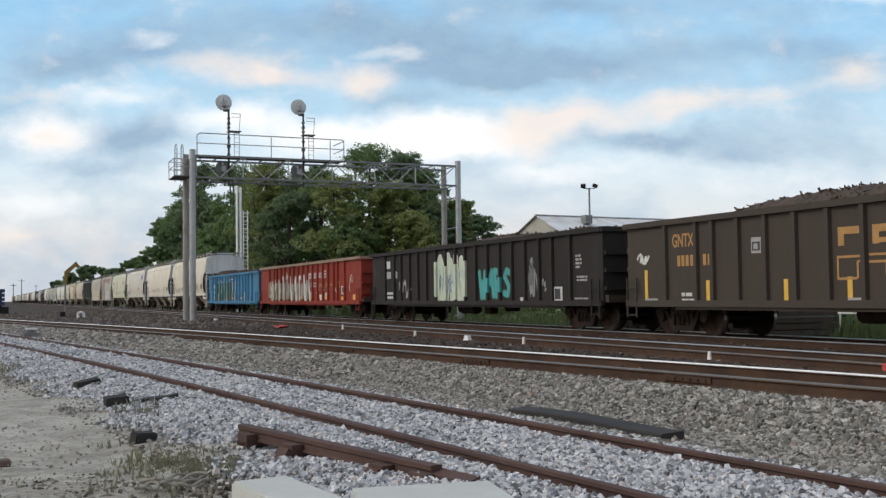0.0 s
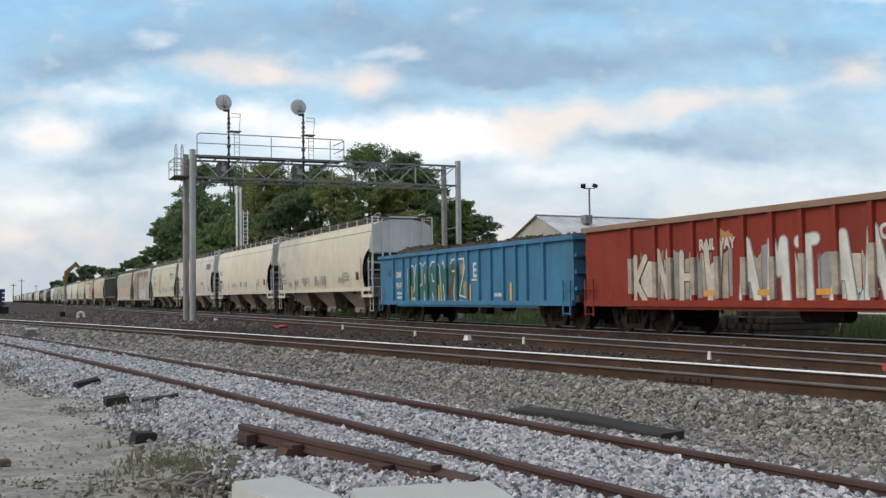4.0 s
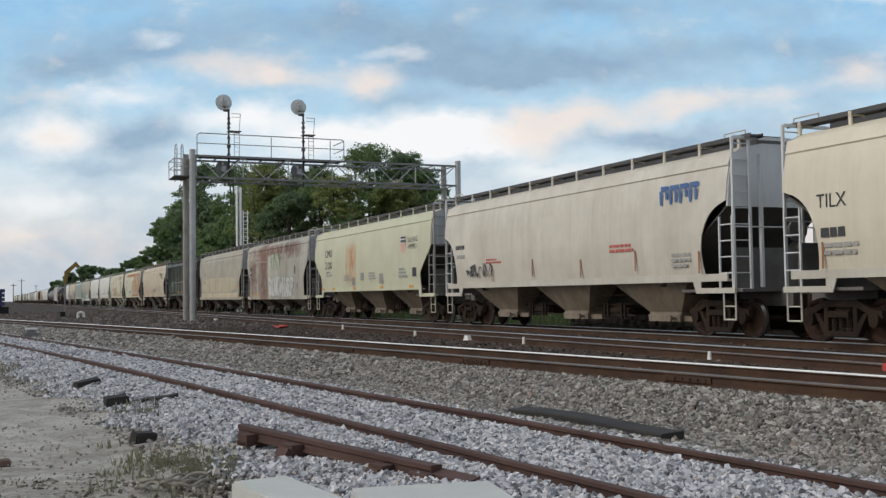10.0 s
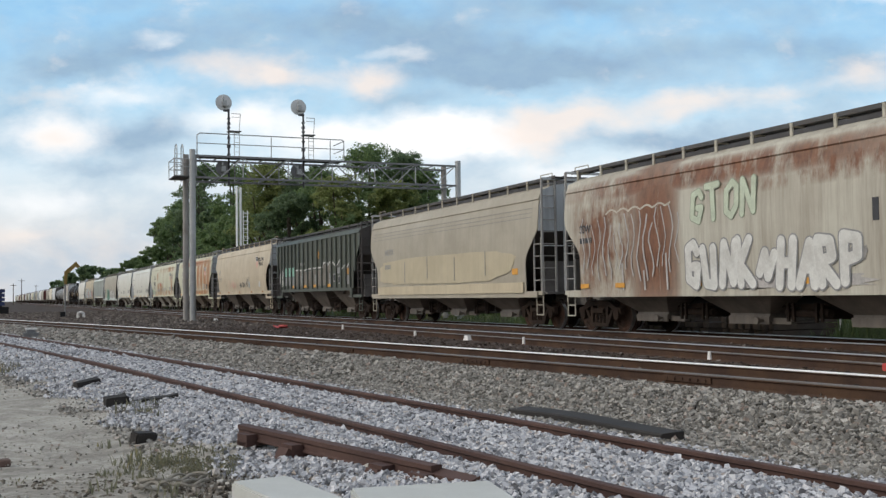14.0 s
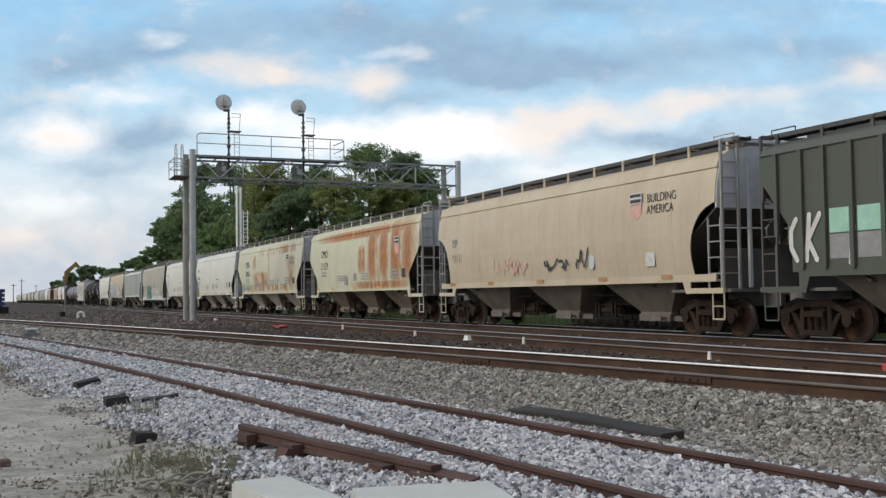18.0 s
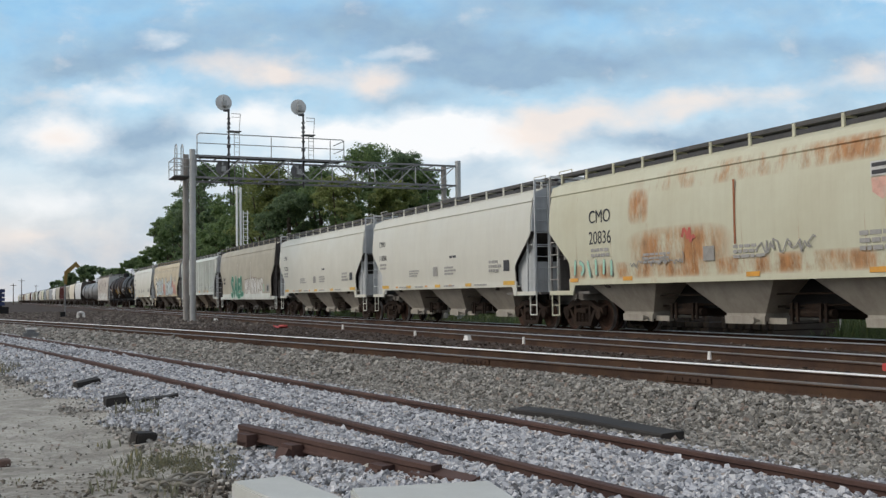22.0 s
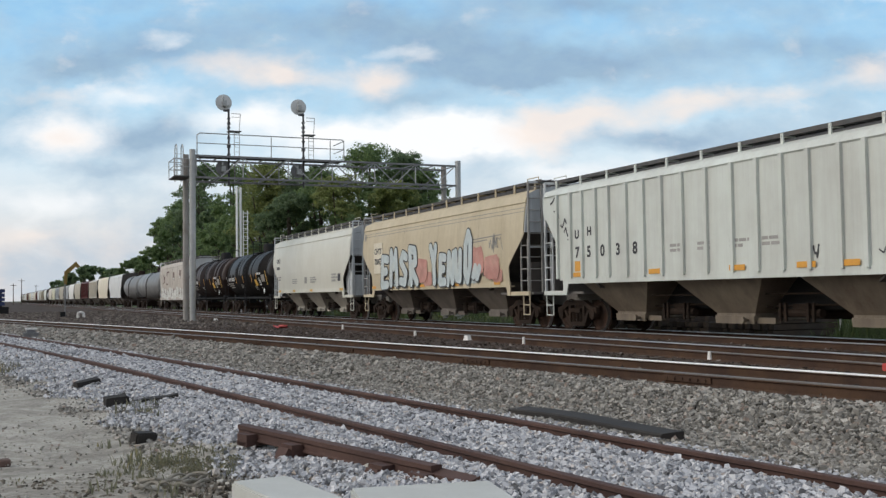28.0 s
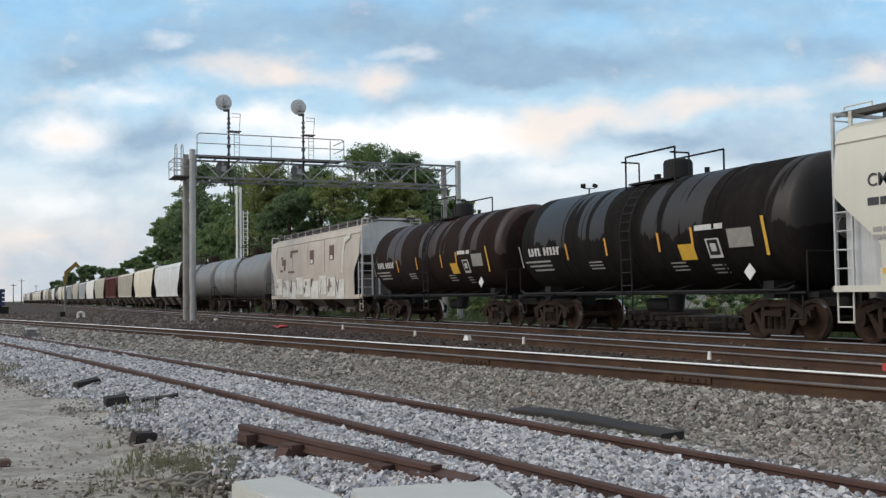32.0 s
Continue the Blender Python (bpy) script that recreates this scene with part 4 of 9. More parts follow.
def patch(rec, y, z, w, h, material, name="marking", lift=0.003):
    """A plain painted or taped rectangle; (y, z) is its upper corner nearest the tail."""
    car, half, style = rec
    if style in HULL:
        lim = half - max(inset(style, z), inset(style, z - h)) - 0.03
        y = max(min(y, lim), w - lim)
    bm = bmesh.new()
    box(bm, (-(side_x(style, z - h, z) + lift), y - w / 2, z - h / 2), (0.005, w, h))
    return part(name, bm, material, car)


STROKES = {
    "A": [[(0, 0), (0.4, 1), (0.8, 0)], [(0.2, 0.4), (0.6, 0.4)]],
    "E": [[(0.75, 0.95), (0.05, 1), (0.05, 0), (0.8, 0.02)], [(0.05, 0.5), (0.6, 0.52)]],
    "G": [[(0.7, 0.8), (0.5, 1), (0.1, 0.9), (0.02, 0.15), (0.5, 0.0), (0.7, 0.45), (0.4, 0.45)]],
    "H": [[(0.05, 0), (0.05, 1)], [(0.7, 0), (0.7, 1)], [(0.05, 0.5), (0.7, 0.5)]],
    "K": [[(0.05, 0), (0.0, 1)], [(0.7, 1), (0.05, 0.45), (0.75, 0)]],
    "L": [[(0.05, 1), (0.0, 0.02), (0.7, 0.05)]],
    "M": [[(0.0, 0.0), (0.1, 1), (0.4, 0.5), (0.7, 1), (0.8, 0)]],
    "N": [[(0, 0), (0.05, 1), (0.7, 0.05), (0.75, 1)]],
    "O": [[(0.4, 1), (0.05, 0.75), (0.1, 0.15), (0.45, 0), (0.75, 0.3), (0.7, 0.85), (0.4, 1)]],
    "P": [[(0.05, 0), (0.0, 1), (0.65, 0.92), (0.65, 0.55), (0.05, 0.45)]],
    "R": [[(0.05, 0), (0, 1), (0.6, 0.95), (0.65, 0.6), (0.05, 0.5), (0.75, 0)]],
    "S": [[(0.7, 0.9), (0.3, 1), (0.05, 0.75), (0.65, 0.35), (0.5, 0.02), (0, 0.08)]],
    "T": [[(0, 0.97), (0.8, 1)], [(0.4, 0.97), (0.4, 0)]],
    "U": [[(0, 1), (0.1, 0.1), (0.6, 0.05), (0.7, 1)]],
    "W": [[(0, 1), (0.2, 0), (0.4, 0.6), (0.6, 0), (0.8, 1)]],
    "Y": [[(0, 1), (0.4, 0.5), (0.8, 1)], [(0.4, 0.5), (0.35, 0)]],
    "Z": [[(0, 0.97), (0.75, 1), (0.05, 0.02), (0.8, 0)]],
    "/": [[(0.15, 0), (0.5, 1)]],
    "\\": [[(0.5, 0), (0.25, 1)]],
    "|": [[(0.3, 0), (0.32, 0.95)]],
    "(": [[(0.6, 0.95), (0.2, 0.7), (0.15, 0.3), (0.5, 0.02)]],
    ")": [[(0.1, 1), (0.55, 0.75), (0.6, 0.3), (0.3, 0)]],
    "~": [[(0, 0.3), (0.25, 0.8), (0.5, 0.2), (0.8, 0.75)]],
    "<": [[(0.7, 0.9), (0.05, 0.5), (0.6, 0.1)]],
}
MARKS = "/|)\\(|~"


def glyph_mesh(name, glyph, w, h, thick, fill, outline, slant):
    """One spray-can letter or flourish: broad bands with round ends over a wider edge."""
    bm = bmesh.new()
    for layer, (t, z0) in enumerate(((thick * 1.3, 0.0), (thick, 0.006)) if outline else ((thick, 0.0),)):
        k = 0
        for line in STROKES[glyph]:
            pts = [Vector((px * w + slant * py * h * 0.2, py * h, 0)) for px, py in line]
            for a, b in zip(pts, pts[1:]):
                d = (b - a).normalized()
                n = Vector((-d.y, d.x, 0)) * t / 2
                k += 1
                up = Vector((0, 0, z0 + 0.0006 * k))
                ring = [a + n * math.cos(math.pi * q / 5) - d * t / 2 * math.sin(math.pi * q / 5) for q in range(6)]
                ring += [b - n * math.cos(math.pi * q / 5) + d * t / 2 * math.sin(math.pi * q / 5) for q in range(6)]
                f = bm.faces.new([bm.verts.new(p + up) for p in ring])
                f.material_index = layer
    return mesh_of(name, bm, [outline, fill] if outline else [fill])


def graffiti(rec, y, z, text, w, h, fill, outline, seed, thick=0.2, label="", lift=0.004, spread=1.12):
    """Spray-painted letters, each a part of its own."""
    car, half, style = rec
    rng = random.Random(seed)
    x = side_x(style, z, z + h) + lift
    for k, ch in enumerate(text):
        if ch == " ":
            continue
        me = glyph_mesh("graffiti_letter", ch, w, h * rng.uniform(0.92, 1.08), thick, fill, outline, rng.uniform(-0.5, 0.7))
        part("graffiti_letter", me, None, car, label, m=Matrix.Translation((-x - 0.001 * (k % 3), y - k * w * spread, z + rng.uniform(-0.04, 0.04))) @ SIDE.to_4x4())


def post_paint(rec, posts, y0, y1, z0, z1, material):
    """Spray paint that also covers the outer faces of the side posts."""
    rng = random.Random(int(y0 * 10))
    for q in posts:
        if y1 < q < y0:
            bm = bmesh.new()
            a, b = z0 + rng.uniform(0, 0.2), z1 - rng.uniform(0, 0.25)
            box(bm, (-1.561, q, (a + b) / 2), (0.09, 0.162, b - a))
            part("paint_on_post", bm, material, rec[0])


def painted_line(rec, pts, thick, material, lift=0.005):
    """A line painted through (y, z) places on the side: hand-sprayed, or the shade of a groove."""
    car, half, style = rec
    x = side_x(style, min(p[1] for p in pts), max(p[1] for p in pts)) + lift
    bm = bmesh.new()
    for k, ((ya, za), (yb, zb)) in enumerate(zip(pts, pts[1:])):
        d = Vector((yb - ya, zb - za)).normalized()
        n, e = Vector((-d.y, d.x)) * thick / 2, d * thick * 0.4
        up = -x - 0.0007 * (k % 4)
        bm.faces.new([bm.verts.new((up, q.x, q.y)) for q in (Vector((ya, za)) - e + n, Vector((ya, za)) - e - n, Vector((yb, zb)) + e - n, Vector((yb, zb)) + e + n)])
    return part("painted_line", bm, material, car)


def blot(rec, y, z, w, h, material, seed, name="graffiti", lift=0.004, ragged=0.35, top=0.0):
    """A sprayed blot with an uneven outline, centred on (y, z); top: spikes along its upper edge."""
    car, half, style = rec
    rng = random.Random(seed)
    n = 30
    pts = []
    for k in range(n):
        a = 2 * math.pi * k / n
        r = 1 - ragged * rng.random() + (top * rng.random() if math.sin(a) > 0.3 and k % 2 else 0.0)
        e = 0.55
        c, d = math.cos(a), math.sin(a)
        pts.append((y + w / 2 * r * math.copysign(abs(c) ** e, c), z + h / 2 * r * math.copysign(abs(d) ** e, d)))
    bm = bmesh.new()
    x = -(side_x(style, z - h / 2, z + h / 2) + lift)
    f = bm.faces.new([bm.verts.new((x, p, q)) for p, q in pts])
    r = bmesh.ops.extrude_face_region(bm, geom=[f])
    for v in r["geom"]:
        if isinstance(v, bmesh.types.BMVert):
            v.co.x += 0.003
    bmesh.ops.triangulate(bm, faces=bm.faces[:])
    return part(name, bm, material, car)


def ragged(rec, y, w, low, top, material, rng, lift=0.003):
    """A worn upright band of paint with a torn top."""
    car, half, style = rec
    n = max(2, int(w / 0.12))
    pts = [(y - 0.02 * rng.random(), low), (y - w + 0.02 * rng.random(), low)]
    pts += [(y - w + w * k / n, top - rng.random() * (0.34 if k % 2 else 0.1)) for k in range(n + 1)]
    bm = bmesh.new()
    x = -(side_x(style, low, top) + lift)
    extrude_x(bm, pts, x, x + 0.003)
    bmesh.ops.triangulate(bm, faces=bm.faces[:])
    return part("graffiti", bm, material, car)


def painted_bays(rec, posts, y0, y1, z0, z1, mats, seed, post_mat):
    """A worn graffiti piece that covers the bays between the side posts, and the posts too."""
    rng = random.Random(seed)
    ps = sorted(set(list(posts) + [-q for q in posts]), reverse=True)
    for a, b in zip(ps, ps[1:]):
        if y1 - 0.3 < b and a < y0 + 0.3:
            w = a - b - 0.18
            cuts = sorted([0.0, w] + [w * rng.uniform(0.2, 0.8) for _ in range(2)])
            for c0, c1 in zip(cuts, cuts[1:]):
                if c1 - c0 > 0.04:
                    top, low = z1 - rng.uniform(0, 0.3), z0 + rng.uniform(0, 0.1)
                    ragged(rec, a - 0.09 - c0, c1 - c0 - 0.012, low, top, rng.choice(mats), rng)
    post_paint(rec, ps, y0, y1, z0, z1 - 0.1, post_mat)


def flourish(n, seed):
    """A row of strokes that spell nothing."""
    rng = random.Random(seed)
    return "".join(rng.choice(MARKS) for _ in range(n))


def scrawl(rec, y, z, n, w, h, material, seed, thick=0.03):
    """A thin marker tag of loose strokes."""
    car, half, style = rec
    rng = random.Random(seed)
    bm = bmesh.new()
    x, k = -(side_x(style, z, z + h) + 0.004), 0
    p = Vector((0, y, z + h * 0.4))
    for _ in range(n * 4):
        q = Vector((0, p.y - w * rng.uniform(0.05, 0.4) * (1 if rng.random() < 0.75 else -0.7), z + h * rng.random()))
        d = (q - p).normalized()
        nn = Vector((0, -d.z, d.y)) * thick / 2
        k += 1
        dx = Vector((x - 0.0006 * k, 0, 0))
        bm.faces.new([bm.verts.new(v + dx) for v in (p + nn, p - nn, q - nn, q + nn)])
        p = q
    return part("paint_tag", bm, material, car)


def shield(rec, y, z, size):
    """A plain emblem: dark bars in a pale box over a faded red shield."""
    car, half, style = rec
    x = -(side_x(style, z - size, z) + 0.005)
    for nm, poly, mat, dx in (("emblem", [(0.05, 0), (0.85, 0), (0.85, -0.42), (0.05, -0.42)], M["stencil_white"], 0.0), ("emblem", [(0.1, -0.05), (0.8, -0.05), (0.8, -0.16), (0.1, -0.16)], M["ink"], 0.003), ("emblem", [(0.1, -0.25), (0.8, -0.25), (0.8, -0.37), (0.1, -0.37)], M["ink"], 0.003), ("emblem", [(0.07, -0.45), (0.83, -0.45), (0.8, -0.85), (0.45, -1.08), (0.1, -0.85)], M["faded_red"], 0.0)):
        bm = bmesh.new()
        extrude_x(bm, [(y - p * size, z + q * size) for p, q in poly], x - dx, x + 0.004)
        part(nm, bm, mat, car)


def sill_tape(rec, ys, z, material, w=0.45, h=0.11):
    for y in ys:
        patch(rec, y, z, w, h, material, "reflector", 0.026)
# paint for the wagons
M["scrap"] = surface("rusty_scrap", (0.075, 0.062, 0.053), 0.9, 0.0, 0.5, 5.0, 30, (0.15, 0.08, 0.05), 0.5, 0.5, spec=0.15)
M["spray_white"] = surface("white_spray", (0.68, 0.68, 0.64), 0.6, 0, 0.2, 3, 30, (0.35, 0.32, 0.28), 0.5, 0)
M["spray_black"] = surface("black_spray", (0.05, 0.05, 0.055), 0.6, 0, 0.3, 3, 30, None, 0, 0)
M["spray_teal"] = surface("teal_spray", (0.07, 0.36, 0.36), 0.6, 0, 0.25, 3, 30, (0.05, 0.2, 0.2), 0.4, 0)
M["spray_green"] = surface("green_spray", (0.05, 0.2, 0.13), 0.6, 0, 0.25, 3, 30, (0.05, 0.12, 0.1), 0.4, 0)
M["spray_mint"] = surface("mint_spray", (0.35, 0.62, 0.5), 0.6, 0, 0.2, 3, 30, (0.3, 0.5, 0.3), 0.4, 0)
M["spray_pale"] = surface("pale_green_spray", (0.55, 0.62, 0.48), 0.6, 0, 0.25, 2, 30, (0.5, 0.45, 0.3), 0.5, 0)
M["spray_moss"] = surface("moss_spray", (0.26, 0.3, 0.22), 0.6, 0, 0.25, 3, 30, (0.5, 0.55, 0.42), 0.5, 0)
M["spray_blue"] = surface("blue_spray", (0.08, 0.16, 0.36), 0.6, 0, 0.2, 3, 30, None, 0, 0)
M["spray_sky"] = surface("pale_blue_spray", (0.5, 0.57, 0.58), 0.6, 0, 0.2, 3, 30, (0.62, 0.62, 0.56), 0.6, 0)
M["spray_red"] = surface("red_spray", (0.5, 0.12, 0.09), 0.6, 0, 0.25, 3, 30, None, 0, 0)
M["spray_rose"] = surface("rose_spray", (0.5, 0.24, 0.2), 0.6, 0, 0.3, 2, 25, (0.6, 0.42, 0.34), 0.6, 0)
M["spray_amber"] = surface("faded_amber_spray", (0.42, 0.29, 0.1), 0.7, 0, 0.4, 3, 25, (0.12, 0.2, 0.26), 0.6, 0)
M["spray_smoke"] = surface("smoke_grey_spray", (0.14, 0.14, 0.145), 0.7, 0, 0.45, 2, 25, (0.05, 0.045, 0.045), 0.6, 0)
M["spray_brown"] = surface("brown_spray", (0.13, 0.07, 0.055), 0.6, 0, 0.25, 3, 30, None, 0, 0)
M["spray_tan"] = surface("weathered_tan_spray", (0.56, 0.52, 0.43), 0.6, 0, 0.35, 2, 20, (0.3, 0.2, 0.15), 0.6, 0)
M["spray_grey"] = surface("grey_spray", (0.28, 0.28, 0.28), 0.6, 0, 0.3, 3, 30, None, 0, 0)
M["faded_red"] = surface("faded_red_stripes", (0.68, 0.4, 0.32), 0.6, 0, 0.2, 5, 30, (0.6, 0.55, 0.48), 0.6, 0)
M["rust_mark"] = surface("rust_streak", (0.33, 0.13, 0.06), 0.8, 0, 0.3, 4, 30)
M["rust_soft"] = surface("soft_rust_bloom", (0.42, 0.22, 0.1), 0.8, 0, 0.3, 4, 30, (0.5, 0.4, 0.25), 0.6)
M["ochre"] = surface("faded_ochre_paint", (0.42, 0.23, 0.075), 0.7, 0, 0.2, 5, 30, (0.3, 0.17, 0.08), 0.5, 0)
M["spray_bone2"] = surface("thin_white_spray", (0.45, 0.43, 0.41), 0.7, 0, 0.3, 4, 30)
M["dull_panel"] = surface("dull_stencil_panel", (0.3, 0.29, 0.27), 0.6, 0, 0.2, 5, 30)

CREAM = car_paint("cream_paint", (0.73, 0.67, 0.53), 0.06, seed=1.0, streak=0.2, dirt=(0.36, 0.31, 0.24), dirt_amt=0.3)
CREAM2 = car_paint("cream_paint_clean", (0.76, 0.7, 0.56), 0.05, seed=4.0, streak=0.16, dirt=(0.38, 0.33, 0.25), dirt_amt=0.25)
BEIGE = car_paint("warm_grey_paint", (0.69, 0.65, 0.56), 0.08, seed=7.0, streak=0.3, dirt=(0.34, 0.3, 0.25), dirt_amt=0.35)
CELADON = car_paint("pale_green_cream_paint", (0.61, 0.615, 0.45), 0.16, (0.5, 0.26, 0.11), seed=9.0, streak=0.16, dirt=(0.4, 0.36, 0.26), dirt_amt=0.25, patch=(1.9, 2.6, 0.9, 1.1))
BROWNED = car_paint("brown_streaked_paint", (0.57, 0.55, 0.46), 0.2, (0.2, 0.088, 0.045), seed=12.0, streak=0.75, dirt=(0.26, 0.21, 0.16), dirt_amt=0.3, patch=[(2.65, 2.6, 1.15, 2.5, 0.3), (5.0, 2.6, 1.9, 1.9, 0.0), (0.5, 3.98, 7.2, 0.36, 0.06), (-3.0, 3.7, 3.6, 0.4, -0.05), (5.8, 3.6, 0.8, 0.6, 0.0)])
TAN = car_paint("tan_paint", (0.46, 0.415, 0.325), 0.06, seed=15.0, streak=0.35, dirt=(0.3, 0.27, 0.22), dirt_amt=0.6)
TANCLEAN = car_paint("clean_tan_paint", (0.56, 0.485, 0.33), 0.06, seed=16.0, streak=0.3, dirt=(0.34, 0.3, 0.22), dirt_amt=0.45)
GREEN = car_paint("dull_green_paint", (0.078, 0.09, 0.068), 0.1, (0.12, 0.09, 0.06), seed=18.0, streak=0.35, dirt=(0.09, 0.09, 0.08), dirt_amt=0.5)
SAND = car_paint("sand_paint", (0.60, 0.51, 0.37), 0.1, (0.4, 0.18, 0.08), seed=21.0, streak=0.3, dirt=(0.34, 0.28, 0.2), dirt_amt=0.35)
RUSTED = car_paint("rusted_cream_paint", (0.61, 0.61, 0.45), 0.1, (0.4, 0.165, 0.055), seed=24.0, streak=0.16, dirt=(0.4, 0.34, 0.22), dirt_amt=0.25, patch=[(-0.5, 4.02, 7.2, 0.24, 0.12), (-2.1, 3.0, 0.6, 1.4, 0.2), (-3.6, 3.1, 0.6, 1.3, 0.18), (-5.0, 3.0, 0.6, 1.5, 0.22), (-6.4, 3.0, 0.6, 1.4, 0.16), (-0.7, 2.8, 0.6, 0.7, 0.06), (-4.5, 3.0, 3.4, 1.6, -0.03), (-3.0, 1.62, 4.0, 0.2, 0.05)])
RUSTED2 = car_paint("rust_blotched_cream_paint", (0.62, 0.615, 0.47), 0.16, (0.42, 0.2, 0.075), seed=27.0, streak=0.16, dirt=(0.4, 0.34, 0.22), dirt_amt=0.25, patch=[(1.6, 2.2, 2.2, 0.6, 0.0), (0.0, 1.72, 8.0, 0.25, -0.03), (-2.0, 3.95, 5.5, 0.3, -0.05), (-5.8, 2.6, 0.9, 1.0, -0.04), (3.2, 3.4, 0.5, 0.5, 0.0)])
STONE = car_paint("stone_grey_paint", (0.68, 0.67, 0.585), 0.01, seed=30.0, streak=0.12, dirt=(0.4, 0.38, 0.34), dirt_amt=0.12, rough=0.36)
STONE2 = car_paint("light_grey_paint", (0.67, 0.66, 0.575), 0.01, seed=33.0, streak=0.12, dirt=(0.4, 0.38, 0.34), dirt_amt=0.12, rough=0.36)
TAUPE = car_paint("taupe_paint", (0.45, 0.415, 0.32), 0.05, seed=36.0, streak=0.3, dirt=(0.28, 0.25, 0.22), dirt_amt=0.4)
CHALK = car_paint("chalk_white_paint", (0.68, 0.72, 0.67), 0.06, (0.3, 0.2, 0.13), seed=39.0, streak=0.3, dirt=(0.36, 0.34, 0.31), dirt_amt=0.35)
STRAW = car_paint("straw_paint", (0.62, 0.535, 0.375), 0.06, seed=42.0, streak=0.32, dirt=(0.33, 0.27, 0.18), dirt_amt=0.35)
TANKBLACK = car_paint("tank_black", (0.011, 0.0095, 0.009), 0.1, (0.025, 0.018, 0.015), seed=45.0, streak=0.5, dirt=(0.034, 0.03, 0.028), dirt_amt=0.2, gloss=True)
TANKBROWN = car_paint("tank_brown_black", (0.022, 0.014, 0.012), 0.35, (0.05, 0.024, 0.018), seed=48.0, streak=0.6, dirt=(0.03, 0.024, 0.022), dirt_amt=0.3, gloss=True)
TANKGREY = car_paint("tank_grey", (0.2, 0.2, 0.2), 0.05, seed=51.0, streak=0.4, dirt=(0.16, 0.16, 0.16), dirt_amt=0.4, rough=0.42)
GONBROWN = car_paint("gondola_dark_brown", (0.06, 0.048, 0.039), 0.12, (0.09, 0.055, 0.036), seed=54.0, streak=0.4, dirt=(0.085, 0.07, 0.056), dirt_amt=0.45, rough=0.65, spec=0.2)
GONBLACK = car_paint("gondola_black", (0.026, 0.022, 0.02), 0.14, (0.06, 0.036, 0.026), seed=57.0, streak=0.45, dirt=(0.05, 0.042, 0.038), dirt_amt=0.45, rough=0.65, spec=0.2)
GONRED = car_paint("gondola_red", (0.29, 0.042, 0.026), 0.24, (0.34, 0.11, 0.045), seed=60.0, streak=0.5, dirt=(0.13, 0.04, 0.028), dirt_amt=0.4, rough=0.65, spec=0.2)
GONBLUE = car_paint("gondola_blue", (0.055, 0.23, 0.40), 0.14, (0.11, 0.075, 0.055), seed=63.0, streak=0.45, dirt=(0.07, 0.12, 0.17), dirt_amt=0.65, rough=0.6, spec=0.25)
ENDGREY = car_paint("grey_end_paint", (0.72, 0.74, 0.74), 0.05, seed=66.0, streak=0.3, dirt=(0.32, 0.31, 0.3), dirt_amt=0.35)
ENDSLATE = car_paint("slate_end_paint", (0.64, 0.67, 0.68), 0.04, seed=69.0, streak=0.3, dirt=(0.12, 0.12, 0.12), dirt_amt=0.4)
ENDBROWN = car_paint("grimy_end_paint", (0.11, 0.095, 0.085), 0.2, (0.12, 0.07, 0.045), seed=72.0, streak=0.5, dirt=(0.06, 0.05, 0.045), dirt_amt=0.6)
BAYTAN = car_paint("dusty_bay_paint", (0.35, 0.29, 0.215), 0.16, (0.14, 0.085, 0.05), seed=75.0, streak=0.7, dirt=(0.12, 0.09, 0.07), dirt_amt=0.6)
BAYDARK = car_paint("dark_bay_paint", (0.2, 0.17, 0.14), 0.15, (0.12, 0.075, 0.05), seed=78.0, streak=0.5, dirt=(0.06, 0.05, 0.045), dirt_amt=0.6)
SEAM = surface("dusty_seam", (0.4, 0.34, 0.25), 0.7, 0, 0.2, 2, 20)
SILLBONE = car_paint("bone_sill_paint", (0.62, 0.59, 0.51), 0.08, seed=93.0, streak=0.3, dirt=(0.34, 0.3, 0.25), dirt_amt=0.4)
BAYUMBER = car_paint("umber_bay_paint", (0.24, 0.2, 0.145), 0.25, (0.1, 0.06, 0.04), seed=90.0, streak=0.7, dirt=(0.12, 0.09, 0.07), dirt_amt=0.65)
BAYGREY = car_paint("grey_bay_paint", (0.44, 0.41, 0.35), 0.12, (0.16, 0.1, 0.06), seed=81.0, streak=0.55, dirt=(0.2, 0.17, 0.14), dirt_amt=0.55)

# four gondolas lead
POSTS = (0.0, 0.92, 1.86, 2.82, 3.74, 4.66, 5.58, 6.2, 7.45)
g = gondola("gondola", -158.0, -139.6, GONBROWN, "dark brown ribbed gondola heaped with scrap metal", 12, 2.88, 0.66, seed=3, posts=POSTS, taper=4.6)
for y, z in ((8.42, 1.69), (5.88, 1.38), (3.22, 1.36), (1.4, 1.37), (-1.3, 1.37), (-5.8, 1.38), (-8.3, 1.69)):
    patch(g, y, z, 0.13, z - 0.86, M["yellow_mark"], "reflector")
for y in (8.42, 1.4, -8.3):
    patch(g, y, 0.95, 0.55, 0.05, M["stencil_grey"], lift=0.007)
lettering(g, "GNTX", 7.2, 2.24, 0.46, M["ochre"], 0.01, 0.66)
for y, w in ((7.0, 0.12), (6.83, 0.12), (6.66, 0.12), (6.48, 0.12), (5.98, 0.12), (5.8, 0.12)):
    patch(g, y, 2.02, w, 0.27, M["ochre"], "numeral_bar")
bars(g, 6.85, 1.12, 0.62, 0.3, 2, M["stencil_white"], 3)
